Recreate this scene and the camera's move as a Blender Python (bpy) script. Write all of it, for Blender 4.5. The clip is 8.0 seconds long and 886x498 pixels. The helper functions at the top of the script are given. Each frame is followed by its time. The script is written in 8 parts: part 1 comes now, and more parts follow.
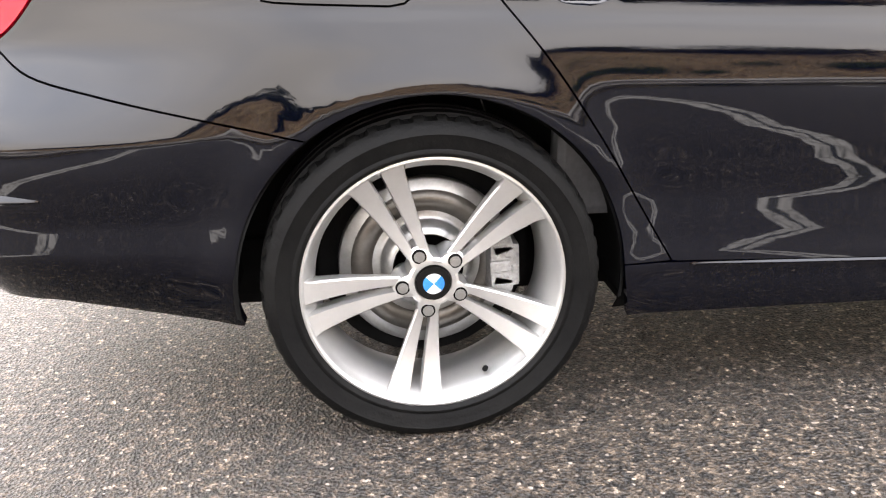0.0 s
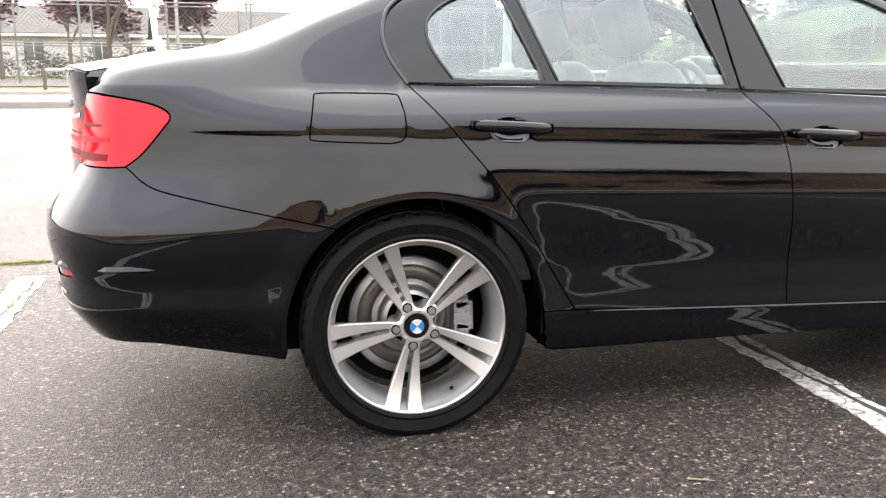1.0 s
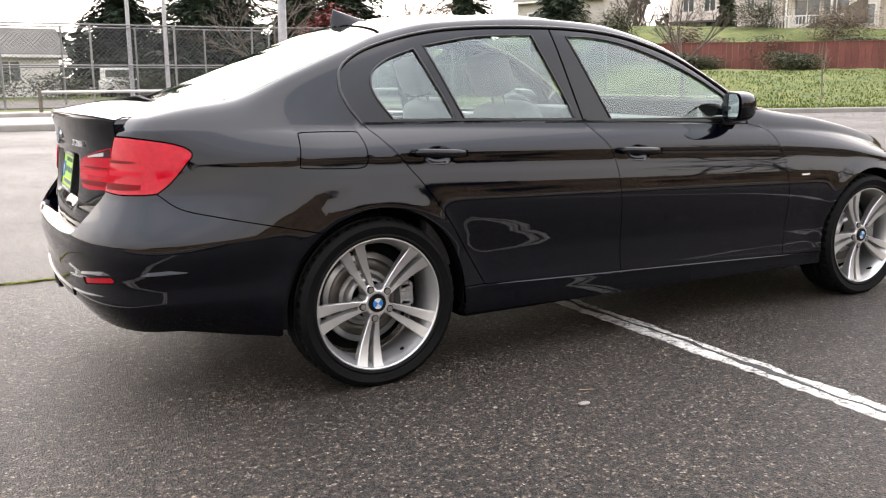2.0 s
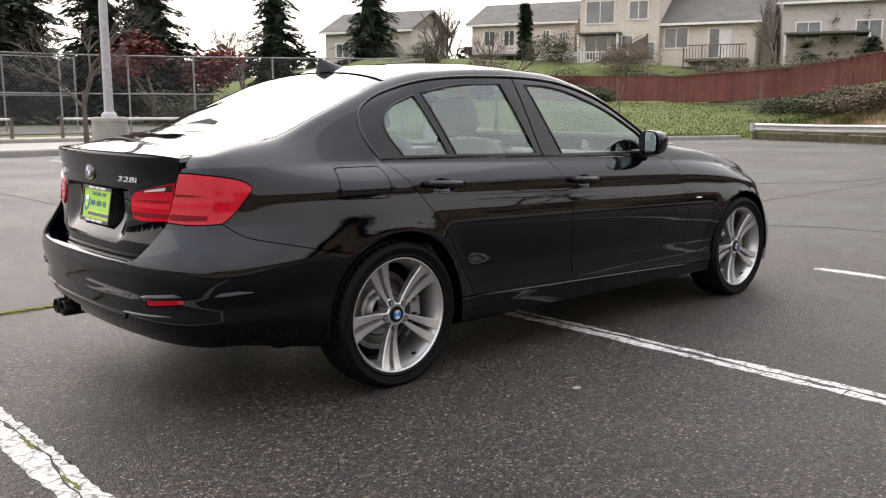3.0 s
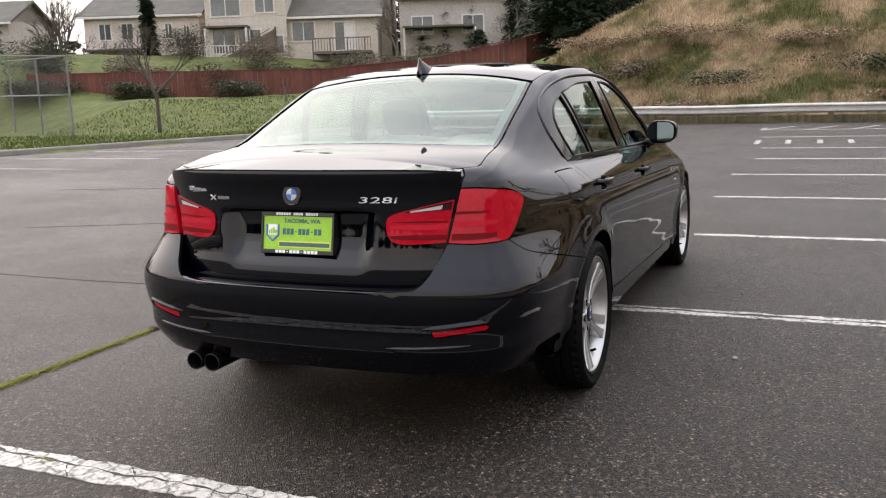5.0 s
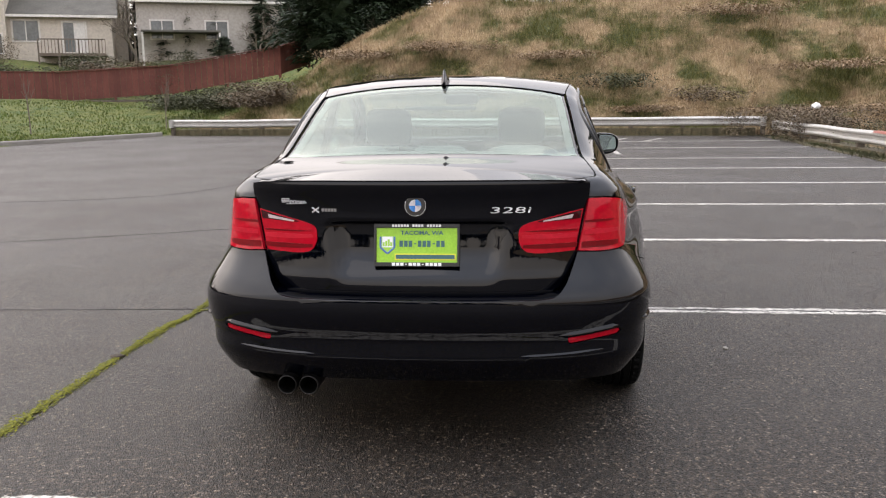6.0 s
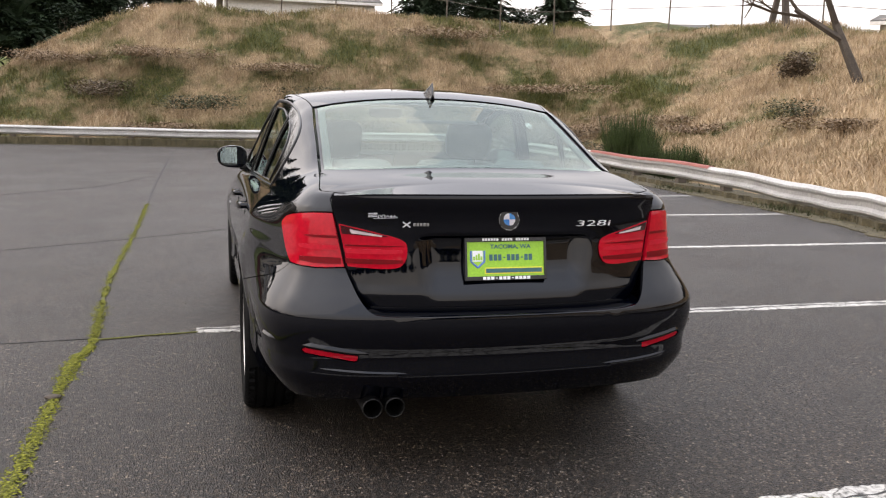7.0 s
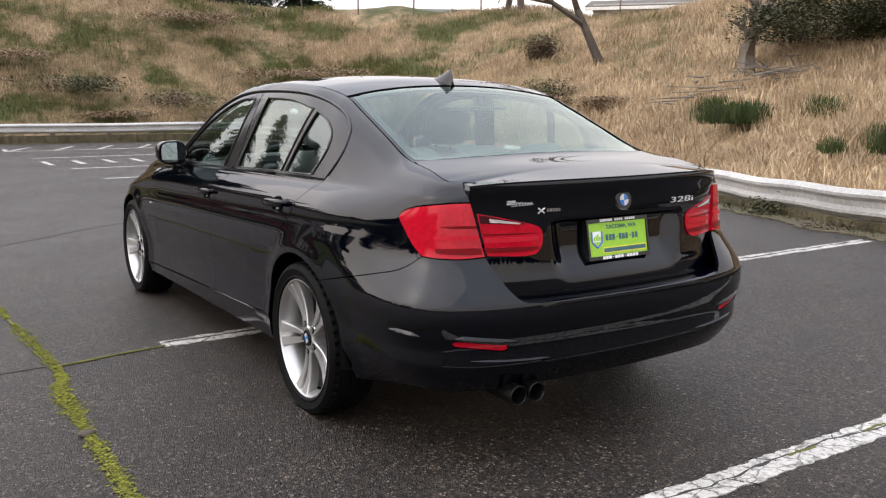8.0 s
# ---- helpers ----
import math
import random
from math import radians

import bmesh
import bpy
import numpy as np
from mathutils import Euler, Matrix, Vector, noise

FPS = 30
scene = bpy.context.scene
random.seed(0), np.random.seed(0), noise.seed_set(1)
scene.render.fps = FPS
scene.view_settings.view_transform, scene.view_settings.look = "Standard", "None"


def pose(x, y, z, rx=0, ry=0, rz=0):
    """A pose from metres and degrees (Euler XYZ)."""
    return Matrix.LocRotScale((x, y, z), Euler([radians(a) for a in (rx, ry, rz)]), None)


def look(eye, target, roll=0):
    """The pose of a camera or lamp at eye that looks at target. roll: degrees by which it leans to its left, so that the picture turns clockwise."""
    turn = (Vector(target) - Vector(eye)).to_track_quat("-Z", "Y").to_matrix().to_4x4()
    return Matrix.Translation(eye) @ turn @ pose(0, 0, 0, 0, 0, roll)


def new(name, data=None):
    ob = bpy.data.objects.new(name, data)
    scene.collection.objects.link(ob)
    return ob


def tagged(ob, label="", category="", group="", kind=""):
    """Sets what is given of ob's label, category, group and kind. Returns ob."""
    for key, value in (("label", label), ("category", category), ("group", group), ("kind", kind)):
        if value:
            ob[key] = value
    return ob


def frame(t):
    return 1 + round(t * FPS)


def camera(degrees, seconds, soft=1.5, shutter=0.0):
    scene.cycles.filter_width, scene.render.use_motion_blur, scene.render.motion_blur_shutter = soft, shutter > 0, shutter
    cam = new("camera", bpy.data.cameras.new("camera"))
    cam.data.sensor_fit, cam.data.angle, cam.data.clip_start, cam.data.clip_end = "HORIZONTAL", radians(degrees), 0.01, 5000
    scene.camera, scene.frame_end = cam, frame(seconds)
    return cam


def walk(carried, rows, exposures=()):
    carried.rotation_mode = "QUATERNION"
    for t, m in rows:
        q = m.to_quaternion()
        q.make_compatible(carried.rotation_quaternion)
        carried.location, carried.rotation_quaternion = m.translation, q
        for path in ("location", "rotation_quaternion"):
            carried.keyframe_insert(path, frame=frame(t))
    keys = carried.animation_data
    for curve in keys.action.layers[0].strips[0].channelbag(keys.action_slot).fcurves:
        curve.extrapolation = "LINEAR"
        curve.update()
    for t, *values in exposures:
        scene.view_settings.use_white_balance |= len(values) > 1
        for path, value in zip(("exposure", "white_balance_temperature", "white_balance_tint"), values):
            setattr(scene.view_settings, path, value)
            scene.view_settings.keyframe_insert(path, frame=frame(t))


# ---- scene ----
cam = camera(53.7, 8.0, 1.2)
PATH = [
    (0, (-0.189, -2.366, 0.944), (0.066, -0.508, 0.25), -0.4),
    (0.5, (-0.223, -2.752, 0.964), (0.034, -0.835, 0.456), -0.2),
    (1, (-0.491, -3.13, 1.023), (-0.02, -1.231, 0.609), 0.3),
    (1.5, (-0.84, -3.488, 1.076), (-0.102, -1.666, 0.706), -0.3),
    (2, (-1.338, -3.718, 1.129), (-0.372, -2.008, 0.747), -0.3),
    (2.2, (-1.536, -3.776, 1.125), (-0.479, -2.119, 0.757), 0.1),
    (3.3, (-2.544, -3.567, 1.216), (-1.156, -2.163, 0.896), 0.1),
    (3.5, (-2.666, -3.387, 1.225), (-1.246, -2.017, 0.9), 0.3),
    (4, (-3.026, -2.898, 1.247), (-1.473, -1.684, 0.913), -0.1),
    (4.5, (-3.336, -2.324, 1.258), (-1.636, -1.329, 0.915), -1.4),
    (5, (-3.616, -1.705, 1.264), (-1.801, -0.939, 0.915), -1.9),
    (5.2, (-3.727, -1.464, 1.281), (-1.873, -0.801, 0.93), -1.7),
    (6.3, (-3.984, 0.033, 1.296), (-2.011, 0.015, 0.965), -0.1),
    (6.5, (-3.946, 0.305, 1.266), (-1.979, 0.144, 0.941), 0.4),
    (7, (-3.846, 1.01, 1.289), (-1.936, 0.501, 0.984), 1.3),
    (7.5, (-3.619, 1.653, 1.284), (-1.827, 0.819, 0.976), 0.8),
    (8, (-3.29, 2.281, 1.287), (-1.628, 1.22, 0.953), -0.1),
]
EXPOSURES = [(0.0, 3.0, 8250, 16), (0.5, 2.77, 8250, 16), (1.0, 2.1, 8150, 16), (1.5, 1.58, 8050, 16), (2.0, 1.38, 8000, 16), (2.6, 0.90, 7950, 16), (3.5, 0.73, 7900, 16),
             (4.2, 0.54, 7850, 16), (5.0, 0.55, 7850, 16), (6.3, 0.66, 7900, 16), (7.5, 0.53, 7700, 16), (8.0, 0.54, 7600, 16)]
SKY = 0.15
walk(cam, [(t, look(eye, target, roll)) for t, eye, target, roll in PATH], EXPOSURES)

from mathutils import geometry

# ---- world, sun, exposure ----
world = bpy.data.worlds.new("world")
scene.world = world
world.use_nodes = True
wn, wl = world.node_tree.nodes, world.node_tree.links
sky = wn.new("ShaderNodeTexSky")
sky.sky_type = "NISHITA"
sky.sun_disc = False
sky.sun_elevation = radians(38)
sky.sun_rotation = radians(20)
sky.air_density, sky.dust_density, sky.ozone_density = 1.0, 4.0, 1.0
# thin overcast: the sky's colour is washed out towards white, with soft cloud
hsv = wn.new("ShaderNodeHueSaturation")
hsv.inputs["Saturation"].default_value = 0.5
wl.new(sky.outputs[0], hsv.inputs["Color"])
cloud = wn.new("ShaderNodeTexNoise")
cloud.inputs["Scale"].default_value, cloud.inputs["Detail"].default_value, cloud.inputs["Roughness"].default_value = 2.6, 5.0, 0.55
wco = wn.new("ShaderNodeTexCoord")
wmap = wn.new("ShaderNodeMapping")
wmap.inputs["Scale"].default_value = (1, 1, 2.4)
wl.new(wco.outputs["Generated"], wmap.inputs["Vector"])
wl.new(wmap.outputs[0], cloud.inputs["Vector"])
cr = wn.new("ShaderNodeValToRGB")
cr.color_ramp.elements[0].position, cr.color_ramp.elements[0].color = 0.34, (0.87, 0.89, 0.92, 1)
cr.color_ramp.elements[1].position, cr.color_ramp.elements[1].color = 0.66, (1.09, 1.08, 1.06, 1)
wl.new(cloud.outputs["Fac"], cr.inputs[0])
wm = wn.new("ShaderNodeMix")
wm.data_type, wm.blend_type = "RGBA", "MULTIPLY"
wm.inputs["Factor"].default_value = 1.0
veil = wn.new("ShaderNodeMix")
veil.data_type = "RGBA"
veil.inputs["Factor"].default_value = 0.8
veil.inputs["B"].default_value = (8.45, 8.9, 9.6, 1)
wl.new(hsv.outputs[0], veil.inputs["A"])
wl.new(veil.outputs["Result"], wm.inputs["A"])
wl.new(cr.outputs[0], wm.inputs["B"])
# the cloud is warmer and dimmer low down, brighter and bluer overhead
wsep = wn.new("ShaderNodeSeparateXYZ")
wl.new(wco.outputs["Generated"], wsep.inputs[0])
wgrad = wn.new("ShaderNodeValToRGB")
wgrad.color_ramp.elements[0].position, wgrad.color_ramp.elements[0].color = 0.0, (0.93, 0.91, 0.885, 1)
wgrad.color_ramp.elements[1].position, wgrad.color_ramp.elements[1].color = 0.8, (1.10, 1.26, 1.52, 1)
wl.new(wsep.outputs["Z"], wgrad.inputs[0])
wover = wn.new("ShaderNodeMix")
wover.data_type, wover.blend_type = "RGBA", "MULTIPLY"
wover.inputs["Factor"].default_value = 1.0
wl.new(wm.outputs["Result"], wover.inputs["A"])
wl.new(wgrad.outputs[0], wover.inputs["B"])
# and brighter on the side where the sun stands behind the cloud
wdot = wn.new("ShaderNodeVectorMath")
wdot.operation = "DOT_PRODUCT"
wdot.inputs[1].default_value = Vector((0, 12, 3)).normalized()
wl.new(wco.outputs["Generated"], wdot.inputs[0])
wside = wn.new("ShaderNodeMapRange")
wside.inputs["From Min"].default_value, wside.inputs["From Max"].default_value = -1.0, 1.0
wside.inputs["To Min"].default_value, wside.inputs["To Max"].default_value = 0.78, 1.20
wl.new(wdot.outputs["Value"], wside.inputs["Value"])
wlit = wn.new("ShaderNodeMix")
wlit.data_type, wlit.blend_type = "RGBA", "MULTIPLY"
wlit.inputs["Factor"].default_value = 1.0
wl.new(wover.outputs["Result"], wlit.inputs["A"])
wl.new(wside.outputs[0], wlit.inputs["B"])
wl.new(wlit.outputs["Result"], wn["Background"].inputs["Color"])
wn["Background"].inputs["Strength"].default_value = SKY

sun = new("sun", bpy.data.lights.new("sun", "SUN"))
sun.data.energy, sun.data.angle, sun.data.color = 0.9, radians(110), (1.0, 0.95, 0.88)
sun.matrix_world = look((7, 16, 21), (0, 0, 0))

# ---- materials ----
MATS = {}


def nodes_of(name):
    m = bpy.data.materials.new(name)
    m.use_nodes = True
    n, l = m.node_tree.nodes, m.node_tree.links
    return m, n, l, n["Principled BSDF"]


def noise_node(n, l, vec, scale, detail=4.0, rough=0.55, stretch=None):
    t = n.new("ShaderNodeTexNoise")
    t.inputs["Scale"].default_value, t.inputs["Detail"].default_value, t.inputs["Roughness"].default_value = scale, detail, rough
    if stretch:
        mp = n.new("ShaderNodeMapping")
        mp.inputs["Scale"].default_value = stretch
        l.new(vec, mp.inputs["Vector"])
        vec = mp.outputs[0]
    l.new(vec, t.inputs["Vector"])
    return t.outputs["Fac"]


def ramp(n, l, fac, stops):
    r = n.new("ShaderNodeValToRGB")
    e = r.color_ramp.elements
    while len(e) < len(stops):
        e.new(0.5)
    for k, (p, c) in enumerate(stops):
        e[k].position, e[k].color = p, (*c, 1) if len(c) == 3 else c
    l.new(fac, r.inputs[0])
    return r.outputs[0]


def mixc(n, l, fac, a, b, mode="MIX"):
    m = n.new("ShaderNodeMix")
    m.data_type, m.blend_type = "RGBA", mode
    for sock, val in (("Factor", fac), ("A", a), ("B", b)):
        s = m.inputs[sock]
        if isinstance(val, (int, float)):
            s.default_value = val
        elif isinstance(val, tuple):
            s.default_value = (*val, 1)
        else:
            l.new(val, s)
    return m.outputs["Result"]


def surface(name, a, b, scale=8.0, rough=0.5, metal=0.0, bump=0.0, coat=0.0, fine=None, spread=(0.35, 0.65), world_co=False, per_piece=0.0, stretch=None, spec=0.5, grain=0.35):
    """Two tones at a large and a fine scale, with relief, of a real roughness."""
    if world_co:
        a, b = [tuple(q * k for q, k in zip(c, (1.05, 1.0, 0.94))) for c in (a, b)]
    m, n, l, p = nodes_of(name)
    co = n.new("ShaderNodeNewGeometry").outputs["Position"] if world_co else n.new("ShaderNodeTexCoord").outputs["Object"]
    big = noise_node(n, l, co, scale, 5.0, 0.6, stretch)
    small = noise_node(n, l, co, fine or scale * 9, 3.0, 0.6, stretch)
    c = ramp(n, l, big, [(spread[0], a), (spread[1], b)])
    c = mixc(n, l, grain, c, ramp(n, l, small, [(0.3, tuple(0.55 * x for x in a)), (0.7, tuple(min(1, 1.25 * x) for x in b))]))
    if per_piece:
        oi = n.new("ShaderNodeObjectInfo")
        c = mixc(n, l, 1.0, c, ramp(n, l, oi.outputs["Random"], [(0, (1 - per_piece,) * 3), (1, (1.0, 1.0, 1.0))]), "MULTIPLY")
    l.new(c, p.inputs["Base Color"])
    rr = n.new("ShaderNodeMapRange")
    rr.inputs["To Min"].default_value, rr.inputs["To Max"].default_value = rough * 0.85, min(1, rough * 1.15)
    l.new(small, rr.inputs["Value"])
    l.new(rr.outputs[0], p.inputs["Roughness"])
    p.inputs["Metallic"].default_value = metal
    p.inputs["Coat Weight"].default_value = coat
    p.inputs["Coat Roughness"].default_value = 0.03
    p.inputs["Specular IOR Level"].default_value = spec
    if bump:
        bm_ = n.new("ShaderNodeBump")
        bm_.inputs["Strength"].default_value, bm_.inputs["Distance"].default_value = min(1.0, bump), 0.01
        l.new(small, bm_.inputs["Height"])
        l.new(bm_.outputs[0], p.inputs["Normal"])
    MATS[name] = m
    return m


def glass(name, tint, mirror, sheen=(1.0, 1.0, 1.0), rise=1.0):
    """A pane: light passes, tinted, and the surface mirrors a little, more at a slant."""
    m, n, l, p = nodes_of(name)
    n.remove(p)
    tr = n.new("ShaderNodeBsdfTransparent")
    tr.inputs[0].default_value = (*tint, 1)
    gl = n.new("ShaderNodeBsdfGlossy")
    gl.inputs["Roughness"].default_value = 0.01
    gl.inputs["Color"].default_value = (*sheen, 1)
    lw = n.new("ShaderNodeLayerWeight")
    lw.inputs["Blend"].default_value = 0.5
    pw = n.new("ShaderNodeMath")
    pw.operation = "POWER"
    pw.inputs[1].default_value = 5.0
    l.new(lw.outputs["Facing"], pw.inputs[0])
    ad = n.new("ShaderNodeMath")
    ad.operation, ad.use_clamp = "MULTIPLY_ADD", True
    ad.inputs[1].default_value, ad.inputs[2].default_value = rise * (1 - mirror), mirror
    l.new(pw.outputs[0], ad.inputs[0])
    mx = n.new("ShaderNodeMixShader")
    l.new(ad.outputs[0], mx.inputs[0])
    l.new(tr.outputs[0], mx.inputs[1])
    l.new(gl.outputs[0], mx.inputs[2])
    l.new(mx.outputs[0], n["Material Output"].inputs[0])
    return m


def asphalt_material():
    """Old damp asphalt: light chips of stone in dark bitumen, darker damp patches that shine a little."""
    m, n, l, p = nodes_of("asphalt")
    co = n.new("ShaderNodeNewGeometry").outputs["Position"]
    patch = noise_node(n, l, co, 0.35, 5.0, 0.62)
    mid = noise_node(n, l, co, 2.3, 5.0, 0.65)
    grit = noise_node(n, l, co, 160.0, 3.0, 0.7)
    vo = n.new("ShaderNodeTexVoronoi")
    vo.inputs["Scale"].default_value = 150.0
    l.new(co, vo.inputs["Vector"])
    vo2 = n.new("ShaderNodeTexVoronoi")
    vo2.inputs["Scale"].default_value = 62.0
    l.new(co, vo2.inputs["Vector"])
    base = ramp(n, l, patch, [(0.34, (0.013, 0.013, 0.0132)), (0.66, (0.028, 0.0275, 0.0262))])
    base = mixc(n, l, 0.45, base, ramp(n, l, mid, [(0.3, (0.010, 0.010, 0.0102)), (0.7, (0.036, 0.035, 0.032))]))
    sepn = n.new("ShaderNodeSeparateColor")
    l.new(vo.outputs["Color"], sepn.inputs[0])
    chips = ramp(n, l, sepn.outputs[0], [(0.0, (0.25, 0.25, 0.25)), (0.55, (0.8, 0.8, 0.8)), (0.84, (1.2, 1.2, 1.2)), (0.93, (2.6, 2.75, 2.9)), (1.0, (6.4, 7.0, 7.5))])
    base = mixc(n, l, 0.85, base, chips, "MULTIPLY")
    sep2 = n.new("ShaderNodeSeparateColor")
    l.new(vo2.outputs["Color"], sep2.inputs[0])
    near = n.new("ShaderNodeMath")
    near.operation = "LESS_THAN"
    near.inputs[1].default_value = 0.27
    l.new(vo2.outputs["Distance"], near.inputs[0])
    pick = n.new("ShaderNodeMath")
    pick.operation = "GREATER_THAN"
    pick.inputs[1].default_value = 0.82
    l.new(sep2.outputs[1], pick.inputs[0])
    both_ = n.new("ShaderNodeMath")
    both_.operation = "MULTIPLY"
    l.new(near.outputs[0], both_.inputs[0])
    l.new(pick.outputs[0], both_.inputs[1])
    mottle = noise_node(n, l, co, 48.0, 2.0, 0.6)
    base = mixc(n, l, 1.0, base, ramp(n, l, mottle, [(0.38, (0.16, 0.16, 0.16)), (0.64, (2.15, 2.13, 2.08))]), "MULTIPLY")
    base = mixc(n, l, 0.8, base, ramp(n, l, sep2.outputs[0], [(0.0, (0.35, 0.35, 0.35)), (0.55, (0.85, 0.85, 0.85)), (0.85, (1.3, 1.3, 1.3)), (1.0, (2.6, 2.6, 2.6))]), "MULTIPLY")
    base = mixc(n, l, both_.outputs[0], base, (0.17, 0.19, 0.21))
    base = mixc(n, l, 1.0, base, (1.06, 0.79, 0.60), "MULTIPLY")
    l.new(base, p.inputs["Base Color"])
    shine = n.new("ShaderNodeMapRange")
    shine.inputs["From Min"].default_value, shine.inputs["From Max"].default_value = 0.35, 0.65
    shine.inputs["To Min"].default_value, shine.inputs["To Max"].default_value = 0.05, 0.68
    l.new(grit, shine.inputs["Value"])
    l.new(shine.outputs[0], p.inputs["Specular IOR Level"])
    rr = n.new("ShaderNodeMapRange")
    rr.inputs["From Min"].default_value, rr.inputs["From Max"].default_value = 0.35, 0.65
    rr.inputs["To Min"].default_value, rr.inputs["To Max"].default_value = 0.38, 0.54
    l.new(patch, rr.inputs["Value"])
    l.new(rr.outputs[0], p.inputs["Roughness"])
    h = n.new("ShaderNodeMath")
    h.operation = "ADD"
    l.new(grit, h.inputs[0])
    l.new(vo.outputs["Distance"], h.inputs[1])
    b = n.new("ShaderNodeBump")
    b.inputs["Strength"].default_value, b.inputs["Distance"].default_value = 0.62, 0.014
    l.new(h.outputs[0], b.inputs["Height"])
    l.new(b.outputs[0], p.inputs["Normal"])
    return m


M_ASPHALT = asphalt_material()


def road_paint():
    """Old thick road paint: dulled white, rubbed through to the stone in flecks and crazed across."""
    m = surface("road_paint", (0.34, 0.34, 0.326), (0.55, 0.55, 0.535), 3.0, 0.6, bump=0.5, fine=60, world_co=True)
    n, l = m.node_tree.nodes, m.node_tree.links
    p = n["Principled BSDF"]
    co = n.new("ShaderNodeNewGeometry").outputs["Position"]
    rub = noise_node(n, l, co, 26.0, 6.0, 0.72)
    craze = n.new("ShaderNodeTexVoronoi")
    craze.feature = "DISTANCE_TO_EDGE"
    craze.inputs["Scale"].default_value = 9.0
    l.new(mixc(n, l, 0.05, co, n.new("ShaderNodeTexNoise").outputs["Color"]), craze.inputs["Vector"])
    flecks = ramp(n, l, rub, [(0.33, (0.05, 0.047, 0.044)), (0.43, (0.55, 0.55, 0.54)), (0.52, (1.0, 1.0, 1.0))])
    lines = ramp(n, l, craze.outputs["Distance"], [(0.0, (0.16, 0.15, 0.14)), (0.028, (0.8, 0.8, 0.79)), (0.05, (1.0, 1.0, 1.0))])
    old = p.inputs["Base Color"].links[0].from_socket
    worn = mixc(n, l, 1.0, mixc(n, l, 1.0, old, flecks, "MULTIPLY"), lines, "MULTIPLY")
    l.new(worn, p.inputs["Base Color"])
    return m


M_PAINTLINE = road_paint()
M_CRACK = surface("crack_filler", (0.012, 0.012, 0.012), (0.03, 0.03, 0.028), 6.0, 0.8, bump=0.5, world_co=True)
M_MOSS = surface("moss", (0.05, 0.056, 0.010), (0.125, 0.128, 0.020), 5.0, 0.95, bump=0.8, fine=90, world_co=True)
M_CONCRETE = surface("concrete", (0.18, 0.174, 0.162), (0.276, 0.27, 0.252), 1.6, 0.85, bump=0.5, fine=40, world_co=True)
M_BLACKPAINT = surface("black_car_paint", (0.0004, 0.0007, 0.0020), (0.0006, 0.0009, 0.0027), 0.8, 0.22, coat=1.0, fine=300, spec=0.0)
M_BLACKPAINT.node_tree.nodes["Principled BSDF"].inputs["Coat IOR"].default_value = 1.42
M_BLACKTRIM = surface("black_satin_trim", (0.004, 0.004, 0.0045), (0.007, 0.007, 0.0075), 5.0, 0.32, fine=80)
M_GLOSSTRIM = surface("gloss_black_trim", (0.0012, 0.0012, 0.0012), (0.002, 0.002, 0.002), 5.0, 0.12, coat=0.25, fine=80, spec=0.25)
# underbody, wheel houses, inner parts: deep shade is put into this near-black colour
M_DARK = surface("underbody_shade_black", (0.002, 0.002, 0.002), (0.005, 0.005, 0.005), 4.0, 0.9, spec=0.05)
M_RUBBER = surface("tyre_rubber", (0.0018, 0.0018, 0.0019), (0.0045, 0.0044, 0.0042), 7.0, 0.62, bump=0.25, fine=50, spec=0.08)
M_ALLOY = surface("silver_alloy", (0.49, 0.485, 0.475), (0.55, 0.545, 0.53), 6.0, 0.34, metal=0.85, coat=0.3, fine=90, grain=0.06)
M_BARREL = surface("silver_alloy_barrel", (0.44, 0.435, 0.425), (0.49, 0.485, 0.47), 4.0, 0.36, metal=0.85, fine=70, grain=0.06)
M_STEEL = surface("brake_steel", (0.24, 0.235, 0.23), (0.34, 0.335, 0.325), 12.0, 0.36, metal=0.9, fine=120, grain=0.15)
M_DISCFACE = surface("rusty_disc_face", (0.075, 0.068, 0.060), (0.115, 0.105, 0.095), 12.0, 0.35, metal=0.8, fine=120, grain=0.15)
M_EXHAUST = surface("sooty_steel", (0.012, 0.012, 0.012), (0.03, 0.029, 0.028), 14.0, 0.4, metal=0.9)
M_CALIPER = surface("cast_metal", (0.17, 0.17, 0.165), (0.27, 0.265, 0.255), 14.0, 0.55, metal=0.6, bump=0.4)
M_MIRROR = surface("mirror_glass", (0.72, 0.78, 0.76), (0.75, 0.80, 0.78), 5.0, 0.03, metal=1.0, grain=0.0)
M_CHROME = surface("chrome", (0.75, 0.75, 0.75), (0.85, 0.85, 0.85), 5.0, 0.08, metal=1.0)
M_BADGE = surface("satin_badge_metal", (0.62, 0.62, 0.63), (0.70, 0.70, 0.71), 30.0, 0.38, metal=0.6, fine=90, grain=0.1)
M_BLUE = surface("roundel_blue", (0.01, 0.22, 0.62), (0.02, 0.28, 0.70), 30.0, 0.25, coat=1.0)
M_WHITE = surface("roundel_white", (0.75, 0.76, 0.78), (0.82, 0.82, 0.83), 30.0, 0.25, coat=1.0)
M_LENS = surface("red_lens", (0.36, 0.004, 0.014), (0.44, 0.006, 0.018), 6.0, 0.06, coat=0.3, fine=60, spec=0.1)
M_LENSBAND = surface("red_light_band", (0.42, 0.010, 0.022), (0.48, 0.014, 0.028), 9.0, 0.3, spec=0.1)
M_LENSSMOKE = surface("smoked_lens", (0.030, 0.0016, 0.003), (0.042, 0.002, 0.004), 9.0, 0.12, coat=0.5, spec=0.2)
